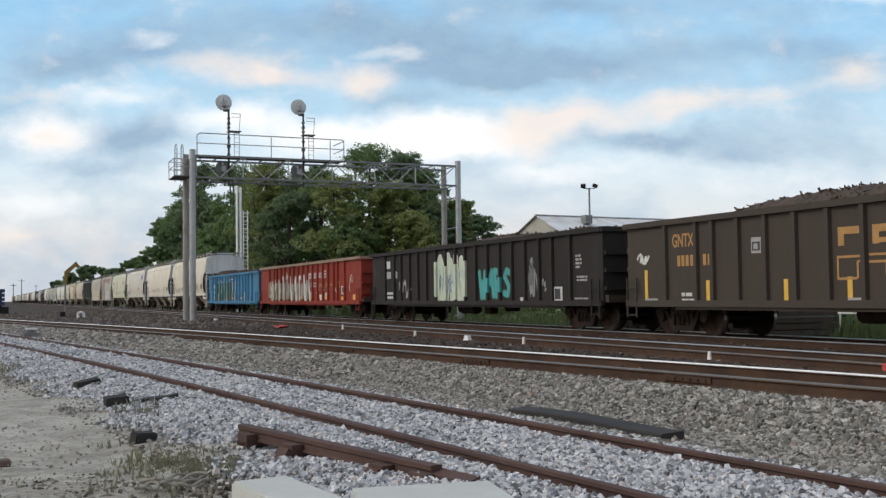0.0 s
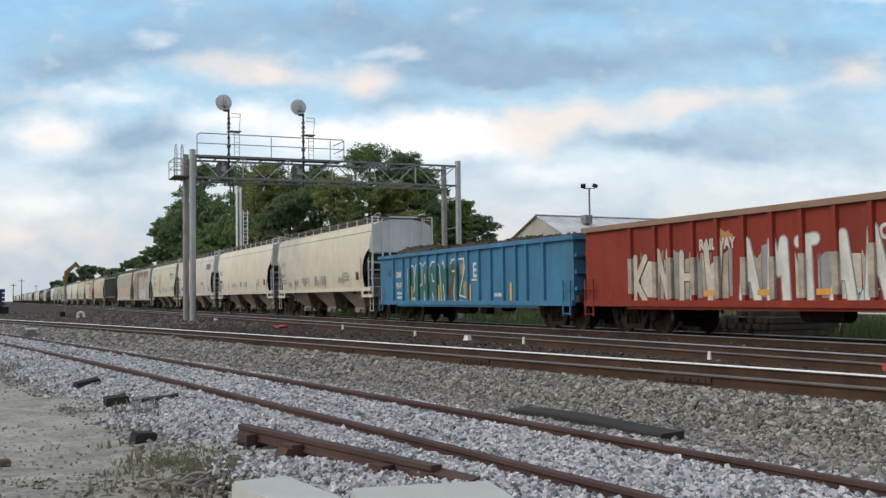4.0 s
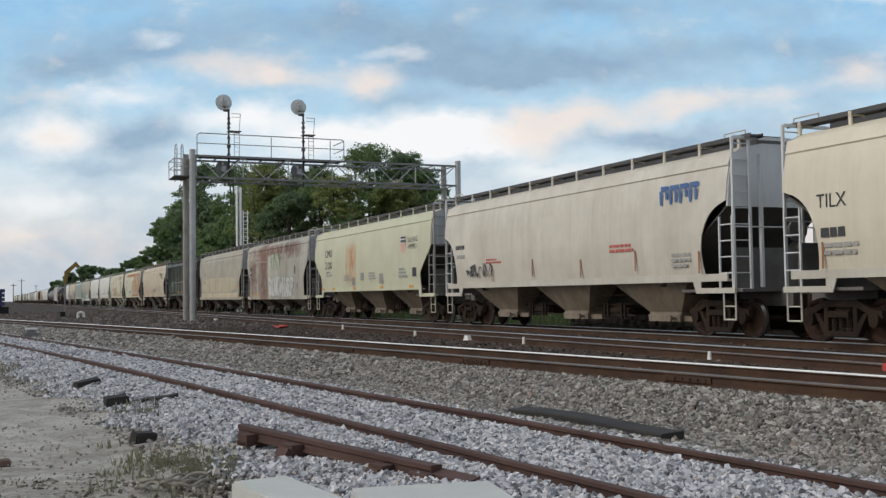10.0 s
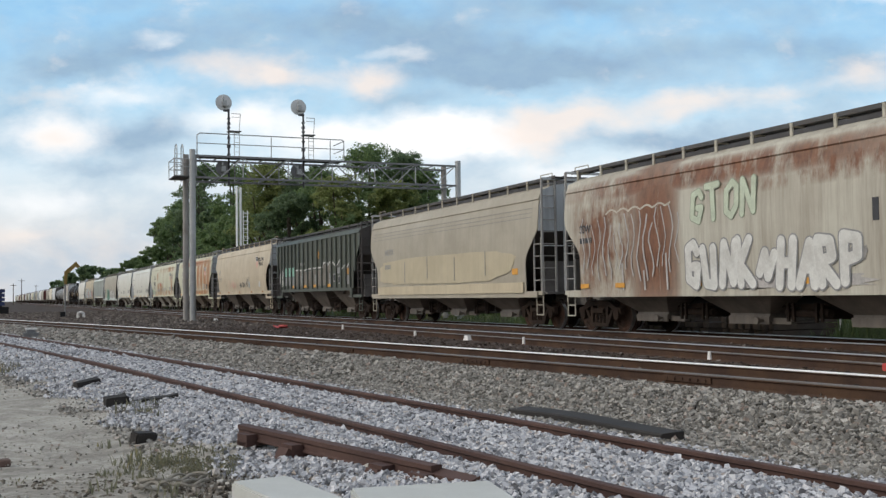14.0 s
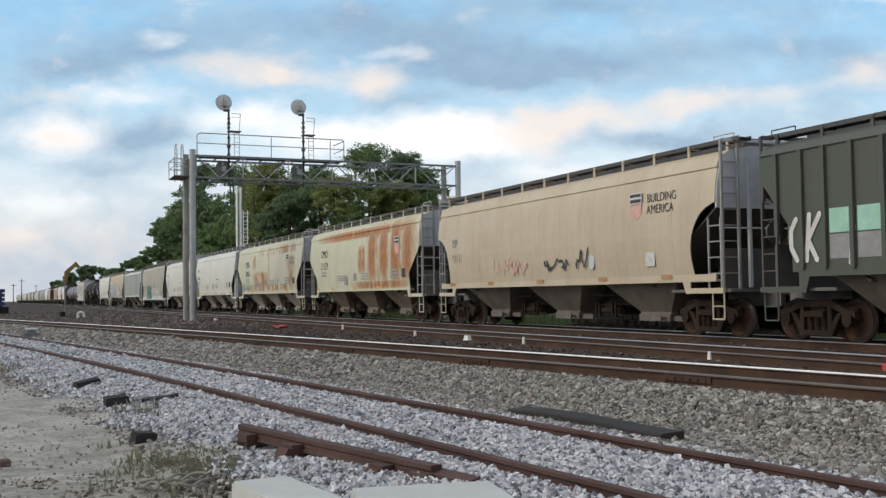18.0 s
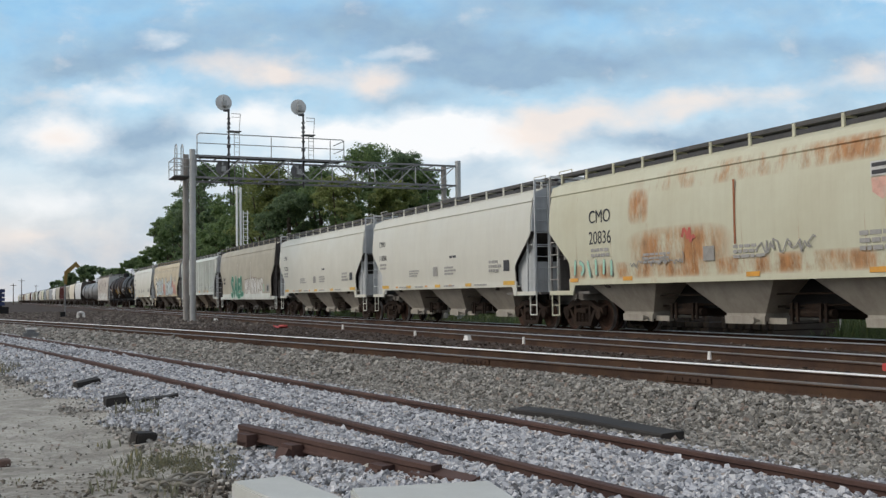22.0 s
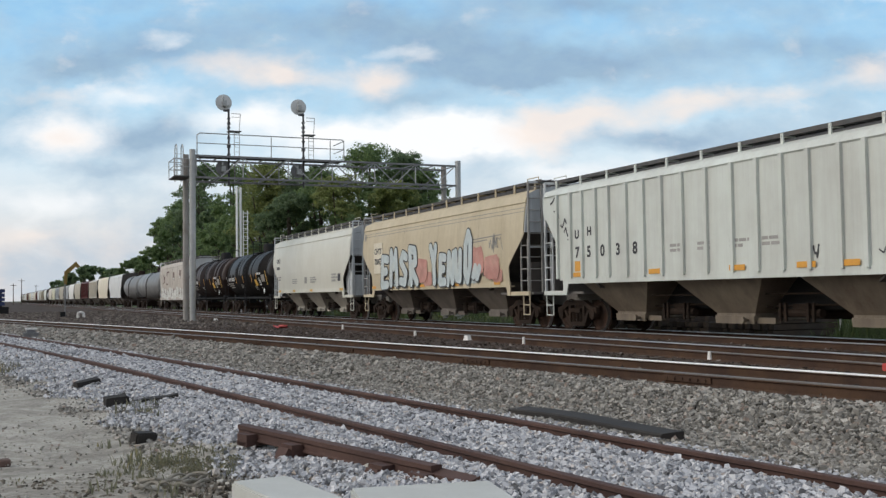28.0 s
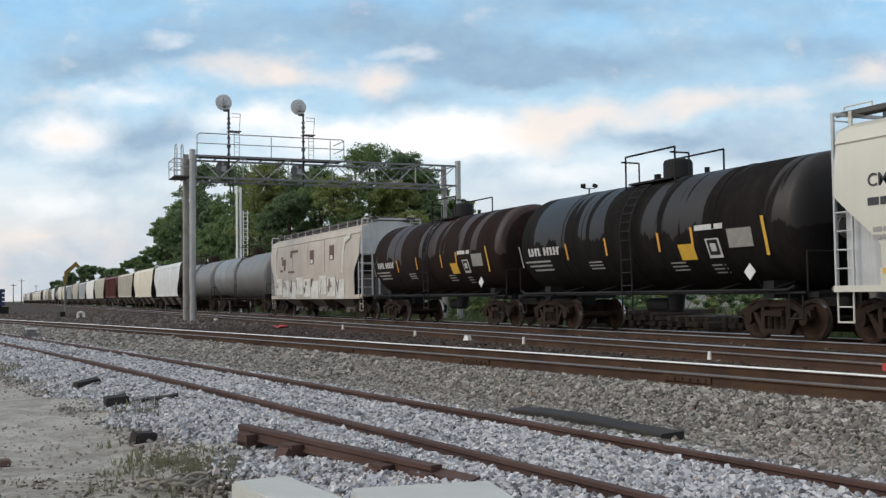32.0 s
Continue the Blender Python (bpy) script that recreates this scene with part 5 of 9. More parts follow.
scrawl(g, 8.75, 1.86, 6, 0.28, 0.28, M["spray_white"], 5, 0.06)
patch(g, 4.24, 2.32, 0.32, 0.36, M["stencil_grey"])
patch(g, 4.21, 2.22, 0.26, 0.2, M["ink"], lift=0.006)
patch(g, 4.16, 2.18, 0.14, 0.13, M["stencil_grey"], lift=0.009)
for k, y in enumerate((1.62, 0.72, -0.2, -1.1, -2.05, -3.0)):
    h0 = 2.0
    patch(g, y, 2.33, 0.16, 0.33, M["ochre"], "big_letter")
    patch(g, y, 2.38, 0.62, 0.15, M["ochre"], "big_letter", 0.005)
    if k % 2:
        patch(g, y - 0.46, 2.33, 0.16, 0.33, M["ochre"], "big_letter")
        patch(g, y, 2.12, 0.62, 0.1, M["ochre"], "big_letter", 0.005)
for y, z, w, h in ((1.66, 1.8, 0.72, 0.05), (1.66, 1.36, 0.52, 0.05), (1.66, 1.8, 0.05, 0.46), (1.14, 1.68, 0.05, 0.34), (1.1, 1.7, 0.2, 0.05), (0.82, 1.82, 1.6, 0.05), (0.82, 1.68, 0.4, 0.05), (0.42, 1.68, 0.05, 0.3)):
    patch(g, y, z, w, h, M["ochre"], "big_letter", 0.003 + 0.0015 * (int(abs(y) * 100 + w * 70) % 5))

POSTS = (0.42, 1.32, 2.25, 3.2, 4.1, 5.0, 5.95, 6.75, 7.85)
g = gondola("gondola", -138.35, -119.2, GONBLACK, "black ribbed gondola with white and teal graffiti", 13, 2.92, 0.42, seed=8, taper=2.0, posts=POSTS)
post_paint(g, (-0.42, 0.42, 1.32, 2.25), 2.6, -0.45, 0.9, 2.4, M["spray_pale"])
post_paint(g, (-2.25, -3.2), -1.6, -3.95, 1.1, 1.8, M["spray_teal"])
scrawl(g, 2.2, 1.0, 9, 0.5, 1.3, M["spray_blue"], 91, 0.035)
scrawl(g, 1.2, 1.0, 9, 0.5, 1.3, M["spray_sky"], 92, 0.04)
graffiti(g, 2.35, 0.95, flourish(6, 4), 0.42, 1.5, M["spray_pale"], M["spray_white"], 21, 0.34, "pale green and white graffiti piece")
graffiti(g, -1.6, 1.05, "WMPS", 0.55, 0.82, M["spray_teal"], M["spray_green"], 26, 0.19, "teal graffiti letters")
blot(g, -5.4, 1.5, 0.5, 1.2, M["spray_smoke"], 31, ragged=0.4)
blot(g, -5.4, 2.15, 0.26, 0.3, M["spray_smoke"], 32)
blot(g, 5.95, 1.5, 0.55, 0.5, M["spray_smoke"], 34, ragged=0.5, top=0.5)
scrawl(g, -5.25, 1.0, 5, 0.2, 0.95, M["spray_grey"], 31, 0.06)
scrawl(g, -5.35, 2.05, 1, 0.15, 0.22, M["spray_grey"], 32, 0.1)
scrawl(g, -6.1, 1.2, 2, 0.15, 0.4, M["spray_grey"], 35, 0.05)
scrawl(g, 6.3, 1.0, 7, 0.28, 0.8, M["spray_bone2"], 33, 0.05)
patch(g, 7.75, 2.6, 0.42, 0.32, M["stencil_white"])
patch(g, 7.75, 2.15, 0.5, 0.3, M["stencil_grey"])
patch(g, 6.75, 2.15, 0.25, 0.3, M["stencil_grey"])
bars(g, 7.7, 1.3, 0.8, 0.35, 2, M["stencil_white"], 5)
bars(g, -8.1, 2.27, 0.4, 0.44, 4, M["stencil_grey"], 6)
bars(g, -8.15, 1.64, 0.62, 0.19, 2, M["stencil_grey"], 7)
bars(g, -8.0, 1.0, 1.2, 0.08, 1, M["stencil_grey"], 9)
patch(g, -6.75, 1.32, 0.55, 0.45, M["stencil_white"])
patch(g, -6.85, 1.26, 0.34, 0.32, M["ink"], lift=0.006)
patch(g, -4.6, 1.0, 0.3, 0.15, M["stencil_white"])

g = gondola("gondola", -117.6, -98.2, GONRED, "weathered red-brown empty gondola with pale graffiti", 13, 2.92, 0.0, car_paint("worn_tan_chord", (0.3, 0.18, 0.11), 0.3, seed=3.3), seed=4, posts=(0.0, 0.95, 1.86, 2.8, 3.74, 4.66, 5.6, 6.24, 7.35))
M["spray_bone"] = surface("bone_spray", (0.42, 0.37, 0.3), 0.7, 0, 0.35, 3, 20, (0.16, 0.1, 0.08), 0.6, 0)
painted_bays(g, (0.0, 0.95, 1.86, 2.8, 3.74, 4.66, 5.6, 6.24, 7.35), 7.7, -1.5, 0.92, 2.2, [M["spray_tan"], M["spray_bone"], M["spray_bone"], M["spray_grey"], GONRED], 41, M["spray_bone"])
for k, ch in enumerate("KNHW"):
    graffiti(g, 7.25 - 1.02 * k, 0.93, ch, 0.66, 1.2, M["spray_tan"], M["spray_brown"], 43 + k, 0.2, lift=0.01)
for k, ch in enumerate("AMTAA"):
    graffiti(g, 2.9 - 0.93 * k, 0.93, ch, 0.62, 1.25 + 0.12 * (k % 2), M["spray_white"], M["spray_grey"], 48 + k, 0.24, lift=0.01)
lettering(g, "RAILWAY", 4.46, 2.12, 0.36, M["stencil_white"], 0.012, 0.85, 0.014)
blot(g, 3.55, 2.35, 0.7, 0.4, M["ochre"], 44, top=0.5)
for y, z, w, sd in ((-3.3, 1.08, 0.6, 45), (-4.3, 1.12, 0.66, 46), (-1.55, 1.2, 0.7, 47), (-0.75, 1.0, 0.6, 48)):
    blot(g, y, z, w, 0.36, M["spray_white"] if z > 1.05 else M["spray_sky"], sd, top=0.4)
    scrawl(g, y + 0.25, z - 0.12, 2, 0.3, 0.26, M["spray_brown"], sd, 0.02)
for y, sd in ((-3.1, 55), (-4.1, 56), (-5.0, 58), (-6.0, 59)):
    scrawl(g, y, 1.5, 3, 0.3, 0.4, M["ochre"], sd, 0.05)
for q, (w, mt) in enumerate(((0.36, M["stencil_white"]), (0.28, GONRED), (0.14, M["stencil_white"]))):
    patch(g, -4.07 + w / 2, 2.28 + w / 2, w, w, mt, "marking", 0.003 + 0.003 * q)
lettering(g, "CP", -1.1, 2.1, 0.4, M["stencil_white"], 0.02)
lettering(g, "355", -2.0, 2.1, 0.4, M["stencil_white"], 0.012, 0.85)
lettering(g, "015", -2.95, 2.1, 0.4, M["stencil_white"], 0.012, 0.85)
bars(g, -1.35, 1.9, 1.6, 0.3, 2, M["stencil_grey"], 9)
for y, n, sd in ((-2.4, 2, 51), (-3.4, 2, 52), (-4.5, 2, 53), (-5.7, 2, 54)):
    scrawl(g, y, 1.2, n, 0.35, 0.5, M["spray_tan"], sd, 0.04)
patch(g, -6.75, 1.62, 0.6, 0.4, M["stencil_white"])
patch(g, -6.85, 1.56, 0.4, 0.28, M["ink"], lift=0.006)
patch(g, -8.5, 1.2, 0.55, 0.25, M["orange_mark"], "reflector")
patch(g, -6.7, 1.1, 0.5, 0.16, M["orange_mark"], "reflector")
for y in (4.3, 2.4, 0.6, -1.4, -4.0):
    patch(g, y, 1.14, 0.42, 0.13, M["orange_mark"], "reflector", 0.018)
scrawl(g, -8.0, 1.3, 2, 0.5, 0.9, M["spray_tan"], 57, 0.04)

g = gondola("gondola", -97.5, -80.95, GONBLUE, "blue ribbed gondola with teal graffiti and scrap load", 14, 2.78, 0.55, seed=14, taper=1.4, posts=(0.0, 0.95, 1.89, 2.82, 3.77, 4.67, 5.42, 6.54))
M["spray_deep"] = surface("deep_teal_spray", (0.03, 0.15, 0.145), 0.65, 0, 0.3, 2, 25, (0.05, 0.09, 0.08), 0.4, 0)
M["spray_umber"] = surface("umber_spray", (0.1, 0.06, 0.048), 0.65, 0, 0.35, 2, 25, (0.05, 0.1, 0.095), 0.4, 0)
painted_bays(g, (0.0, 0.95, 1.89, 2.82, 3.77, 4.67, 5.42, 6.54), 5.1, -0.75, 0.95, 2.42, [M["spray_deep"], M["spray_deep"], M["spray_umber"]], 61, M["spray_deep"])
for run in ([(4.95, 1.2), (4.97, 2.1), (4.82, 2.33), (4.4, 2.33), (4.27, 2.2), (4.24, 1.4), (4.35, 1.25)], [(4.55, 0.98), (4.24, 1.0), (4.2, 0.86)], [(4.15, 1.95), (4.13, 2.3), (3.98, 2.39), (3.5, 2.39), (3.43, 2.3), (3.42, 1.55), (3.6, 1.5)], [(3.9, 1.5), (3.86, 0.9)],
            [(3.3, 2.3), (3.1, 2.42), (2.88, 2.4), (2.72, 2.1), (2.74, 1.65), (2.95, 1.42), (2.74, 0.88)], [(3.16, 1.95), (3.1, 1.6)], [(3.22, 1.25), (3.18, 0.86)], [(2.6, 2.25), (2.42, 2.4), (1.95, 2.43), (1.66, 2.2), (1.5, 0.88)], [(2.42, 1.95), (2.36, 1.65), (2.2, 1.66)], [(2.37, 1.2), (2.3, 0.86)],
            [(1.42, 2.3), (1.3, 2.4), (1.12, 1.85)], [(1.1, 2.42), (1.07, 0.86)], [(1.32, 1.5), (1.2, 0.86)], [(0.6, 2.3), (0.5, 2.43), (-0.55, 2.43), (-0.6, 2.1), (-0.15, 1.1), (-0.7, 1.02)], [(0.5, 2.0), (0.18, 2.0), (0.36, 1.2), (0.3, 0.9), (-0.7, 0.86)]):
    painted_line(g, run, 0.07, M["stencil_white"], 0.012)
lettering(g, "E", -1.3, 1.75, 0.72, M["stencil_white"], 0.02, 0.9)
patch(g, -1.2, 1.68, 0.62, 0.07, M["stencil_white"])
blot(g, -0.42, 2.05, 0.5, 0.55, M["spray_amber"], 62, ragged=0.45)
blot(g, -0.62, 1.35, 0.34, 0.7, M["spray_amber"], 63, ragged=0.45)
blot(g, 0.55, 1.25, 0.7, 0.8, M["spray_umber"], 64, lift=0.008)
lettering(g, "DME", 6.3, 1.88, 0.34, M["stencil_white"], 0.015, 0.82)
lettering(g, "80146", 6.35, 1.42, 0.34, M["stencil_white"], 0.015, 0.8)
bars(g, 6.2, 1.3, 0.9, 0.35, 2, M["stencil_white"], 11)
scrawl(g, 7.3, 1.9, 3, 0.28, 0.35, M["ink"], 66, 0.05)
for y in (8.1, 4.6, 1.8, -1.05, -4.2):
    patch(g, y, 1.5, 0.13, 0.6, M["yellow_mark"], "reflector", 0.018)
bars(g, -3.0, 1.2, 0.8, 0.2, 1, M["stencil_white"], 12)


def hopper_marks(rec, mark, number, ink, z=2.65, y=5.7, size=0.52, sill=None, seed=0, data=True):
    """Reporting mark, number and the usual small print."""
    car, half, style = rec
    if mark:
        lettering(rec, mark, y, z + 0.45, size, ink, 0.0, 0.95)
    if number:
        lettering(rec, number, y, z - 0.15, size, ink, 0.0, 0.9)
    bars(rec, y - 0.1, z - 0.25, 1.1, 0.3, 2, M["stencil_grey"], seed)
    if data:
        bars(rec, 3.0, 2.15, 1.3, 0.3, 3, M["stencil_grey"], seed + 1)
        bars(rec, -0.6, 2.2, 1.2, 0.35, 3, M["stencil_grey"], seed + 2)
        bars(rec, -4.4, 2.3, 1.0, 0.45, 3, M["stencil_grey"], seed + 3)
        patch(rec, -half + 2.1, 2.25, 0.4, 0.36, M["ink"], "data_plate")
        patch(rec, 0.5, 2.2, 0.42, 0.35, M["dull_panel"], "data_plate")


def rust_ticks(rec, ys, material, z=2.15, h=0.5):
    for k, y in enumerate(ys):
        patch(rec, y, z + 0.12 * (k % 2), 0.055, h, material, "grab_iron", 0.012)


h = covered_hopper("covered_hopper", -79.94, -63.19, CREAM, "cream long covered hopper with grey ends and scrawled tags", end_paint=ENDGREY, bay_paint=BAYTAN)
hopper_marks(h, "AGPX", "", M["stencil_grey"], 2.4, 7.2, 0.36, seed=20)
bars(h, 7.1, 2.5, 1.0, 0.3, 1, M["stencil_grey"], 22)
for y, n, sd in ((5.6, 3, 71), (4.4, 2, 72), (2.7, 3, 73), (0.6, 3, 74), (-0.6, 2, 75), (-3.6, 2, 76)):
    scrawl(h, y, 1.66, n + 2, 0.3, 0.45, M["dull_panel"], sd, 0.055)
rust_ticks(h, (4.3, 1.5, -1.4, -4.3), M["rust_mark"], 2.1, 0.55)
rust_ticks(h, (7.1, -7.05), M["rust_mark"], 2.8, 1.0)

h = covered_hopper("covered_hopper", -62.0, -45.4, CREAM2, "clean cream long covered hopper with white sill", end_paint=ENDGREY, bay_paint=BAYTAN, sill_paint=SILLBONE)
hopper_marks(h, "TILX", "", M["ink"], 2.35, 7.1, 0.42, seed=24)
bars(h, 7.0, 2.45, 0.95, 0.32, 1, M["ink"], 25)
rust_ticks(h, (7.0, 4.2, 1.5, -1.4, -4.3, -7.0), M["rust_mark"], 2.1, 0.55)

h = covered_hopper("covered_hopper", -43.9, -27.2, BEIGE, "warm grey long covered hopper with a blue slanted emblem", end_paint=ENDGREY, bay_paint=BAYTAN, sill_paint=SILLBONE)
bars(h, 7.1, 2.95, 0.8, 0.25, 1, M["ink"], 27)
bars(h, 7.0, 2.6, 0.7, 0.22, 1, M["stencil_grey"], 28)
for k in range(4):
    rec_y = -5.6 - 0.4 * k
    patch(h, rec_y, 3.80, 0.34, 0.12, M["spray_blue"], "emblem", 0.02)
    patch(h, rec_y, 3.68, 0.1, 0.36, M["spray_blue"], "emblem", 0.022)
    patch(h, rec_y - 0.22, 3.66, 0.1, 0.3 if k % 2 else 0.2, M["spray_blue"], "emblem", 0.022)
scrawl(h, 6.2, 1.72, 5, 0.7, 0.45, M["ink"], 81, 0.045)
scrawl(h, 5.6, 1.72, 5, 0.6, 0.5, M["ink"], 82, 0.04)
bars(h, 4.6, 2.35, 1.2, 0.2, 2, M["spray_red"], 29)
bars(h, -3.2, 2.45, 1.3, 0.26, 2, M["spray_red"], 30)
bars(h, -6.0, 2.1, 0.8, 0.4, 3, M["stencil_grey"], 31)
rust_ticks(h, (4.2, 1.3, -1.6, -4.4, -7.1), M["rust_mark"], 2.1, 0.55)

h = covered_hopper("covered_hopper", -26.2, -10.1, CELADON, "pale green-cream covered hopper with rust blooms", "angled", bay_paint=BAYUMBER, end_paint=ENDSLATE)
hopper_marks(h, "CMO", "21200", M["ink"], 2.65, 5.95, seed=34)
shield(h, -4.65, 3.6, 0.72)
lettering(h, "BUILDING", -5.45, 3.3, 0.3, M["dull_panel"], 0.0, 0.8)
lettering(h, "AMERICA", -5.5, 3.02, 0.3, M["dull_panel"], 0.0, 0.8)
sill_tape(h, (7.6, 4.9, 1.7, -2.0, -5.5), 1.55, M["orange_mark"])
patch(h, 1.8, 2.0, 0.4, 0.36, M["dull_panel"], "data_plate")
patch(h, -2.0, 2.1, 0.45, 0.42, M["dull_panel"], "data_plate")

h = covered_hopper("covered_hopper", -9.05, 5.7, BROWNED, "pale covered hopper streaked brown, with green and white graffiti", "low", end_paint=ENDSLATE, bay_paint=BAYDARK, bays=3)
lettering(h, "SSW", 6.3, 2.85, 0.3, M["ink"], 0.01)
bars(h, 6.3, 2.75, 0.75, 0.26, 1, M["ink"], 37)
wr = random.Random(85)
for k in range(17):
    y, top = 6.1 - 0.28 * k, 3.35 - 0.5 * wr.random()
    low = 1.4 + 0.5 * wr.random()
    painted_line(h, [(y + 0.09 * math.sin(q * 1.1 + k) + 0.05 * wr.random(), top + (low - top) * q / 6) for q in range(7)], 0.03 + 0.03 * wr.random(), M["spray_bone2"])
painted_line(h, [(4.9 - 0.11 * k, 3.3 + 0.1 * abs(math.sin(k * 0.62))) for k in range(28)], 0.05, M["spray_tan"])
for k in range(9):
    y = -3.9 + 1.0 * k
    painted_line(h, [(y, 1.2), (y + 0.05, 1.6 + 0.5 * wr.random())], 0.07, M["spray_bone2"])
blot(h, -2.2, 1.3, 5.4, 0.34, M["spray_bone2"], 88, ragged=0.25)
patch(h, -4.6, 2.9, 0.16, 0.45, M["ink"], "data_plate")
for y, z in ((-5.1, 1.75), (-4.2, 1.85)):
    blot(h, y, z, 0.5, 0.35, M["dull_panel"], int(90 - y))
graffiti(h, 1.05, 2.85, "GTON", 0.55, 0.75, M["spray_pale"], M["spray_moss"], 85, 0.15, "pale green graffiti letters")
graffiti(h, 1.2, 1.25, "GUNK~HARP", 0.56, 0.95, M["spray_white"], M["spray_grey"], 86, 0.24, "white graffiti letters with grey edge")
for y in (6.6, 4.5, 1.2, -2.6):
    patch(h, y, 1.38, 0.45, 0.13, M["orange_mark"], "reflector", 0.02)

h = covered_hopper("covered_hopper", 7.0, 22.9, TAN, "tan covered hopper, grimy grey above and pale along the sill", "low", end_paint=ENDSLATE, bay_paint=BAYDARK)
blot(h, 0.3, 2.1, 13.4, 1.15, TANCLEAN, 38, "cleaner_paint", 0.002, 0.12)
# grooves below the top chord, their shade painted as thin dark lines
for q in range(3):
    painted_line(h, [(7.4, 3.55 + 0.14 * q), (-7.4, 3.55 + 0.14 * q)], 0.018, M["dull_panel"])
lettering(h, "NDYX", 5.9, 2.85, 0.36, M["stencil_grey"], 0.01)
bars(h, 5.9, 2.5, 0.9, 0.32, 1, M["dull_panel"], 39)
rust_ticks(h, (3.6, 1.2, -1.4, -4.0), M["dull_panel"], 2.5, 0.85)
for y in (5.6, 3.9, 1.6, -0.9, -3.2):
    patch(h, y, 1.8, 0.32, 0.11, M["orange_mark"], "reflector")
patch(h, -6.0, 1.95, 0.4, 0.2, M["orange_mark"], "reflector")
bm = bmesh.new()
box(bm, (-1.612, 0, 1.32), (0.02, 13.6, 0.34))
part("lower_band", bm, STRAW, h[0], "paler painted band along the sill")

h = covered_hopper("covered_hopper", 24.2, 39.8, GREEN, "dark green ribbed covered hopper with faded graffiti", "flat", end_paint=ENDBROWN, bay_paint=BAYDARK, posts=(0.0, 0.87, 1.74, 2.58, 3.4, 4.15, 4.95, 5.7, 6.35, 7.1))
graffiti(h, 6.75, 1.72, "(K", 0.42, 1.0, M["spray_white"], M["spray_black"], 91, 0.12)
for y, w in ((5.6, 0.6), (4.85, 0.62), (4.06, 0.6)):
    patch(h, y, 2.78, w, 0.5, M["spray_mint"], "graffiti")
    patch(h, y, 2.25, w, 0.5, M["spray_grey"], "graffiti")
graffiti(h, 5.1, 1.68, "/", 0.4, 0.7, M["spray_white"], None, 94, 0.12, lift=0.012)
graffiti(h, 3.7, 1.68, "\\", 0.4, 0.7, M["spray_white"], None, 95, 0.1, lift=0.012)
M["faded_piece"] = surface("faded_brown_spray", (0.2, 0.185, 0.16), 0.7, 0, 0.4, 1.5, 20, (0.08, 0.08, 0.065), 0.6, 0)
for k, (y, z) in enumerate(((3.35, 2.6), (2.55, 2.55), (1.68, 2.5), (0.8, 2.56), (-0.05, 2.58), (-0.92, 2.55), (-1.78, 2.8), (-2.62, 2.82))):
    patch(h, y, z - 0.03, 0.76, z - 1.72, M["faded_piece"], "graffiti")
    if k % 3 == 1:
        patch(h, y - 0.3, 2.3, 0.3, 0.55, M["spray_grey"], "graffiti", 0.006)
for run in ([(3.39, 2.62), (2.12, 2.58), (2.06, 2.2), (1.82, 2.55), (0.9, 2.62), (-0.3, 2.63), (-1.5, 2.64), (-1.6, 2.4), (-1.96, 2.85), (-2.61, 2.88)], [(-2.61, 2.88), (-2.75, 2.7), (-3.0, 2.86), (-3.44, 2.86), (-4.1, 2.6), (-4.67, 2.9), (-4.96, 2.44), (-5.53, 2.66), (-5.77, 2.5), (-6.2, 2.75)]):
    painted_line(h, run, 0.075, M["stencil_white"], 0.011)
scrawl(h, -0.85, 3.05, 2, 0.3, 0.45, M["ochre"], 93, 0.12)
for k in range(6):
    patch(h, 2.9 - 0.24 * k, 3.0, 0.12, 0.16, M["stencil_grey"], "numeral_bar")
for y, z, w in ((-3.6, 2.26, 0.4), (-4.38, 2.15, 0.4)):
    patch(h, y, z, w, 0.4, M["stencil_grey"])
    patch(h, y - 0.05, z - 0.05, w - 0.1, 0.3, M["ink"], lift=0.006)
patch(h, -4.25, 2.55, 0.6, 0.3, M["spray_grey"])
patch(h, -5.78, 2.48, 0.42, 0.3, M["ochre"], "graffiti")
patch(h, -5.8, 2.15, 0.42, 0.45, M["spray_grey"], "graffiti")
for y in (4.0, 1.7, -0.15, -2.65):
    patch(h, y, 1.76, 0.5, 0.14, M["orange_mark"], "reflector", 0.009)

h = covered_hopper("covered_hopper", 41.0, 57.9, SAND, "sand-coloured covered hopper with rusty sill", end_paint=ENDSLATE, low_paint=ENDBROWN, seam_paint=SEAM, bay_paint=BAYDARK)
shield(h, -4.7, 3.75, 0.7)
lettering(h, "BUILDING", -5.5, 3.45, 0.33, M["spray_black"], 0.0, 0.85)
lettering(h, "AMERICA", -5.5, 3.15, 0.33, M["spray_black"], 0.0, 0.85)
lettering(h, "UP", 6.9, 2.85, 0.42, M["dull_panel"], 0.012, 0.9)
lettering(h, "91616", 6.9, 2.3, 0.42, M["dull_panel"], 0.012, 0.85)
scrawl(h, 3.6, 1.75, 6, 0.45, 0.6, M["faded_red"], 95, 0.03)
scrawl(h, -0.1, 1.78, 6, 0.5, 0.45, M["ink"], 96, 0.06)
scrawl(h, -1.9, 1.7, 3, 0.3, 0.75, M["ink"], 99, 0.06)
blot(h, -2.75, 2.0, 0.35, 0.5, M["spray_sky"], 98)
scrawl(h, 2.6, 1.75, 6, 0.4, 0.55, M["faded_red"], 94, 0.05)
patch(h, -5.4, 2.15, 0.4, 0.36, M["stencil_white"], "data_plate")
patch(h, -5.5, 2.1, 0.2, 0.3, M["ink"], "data_plate", 0.006)
sill_tape(h, (7.4, 4.1, 0.6, -3.0, -6.0), 1.55, M["rust_soft"])

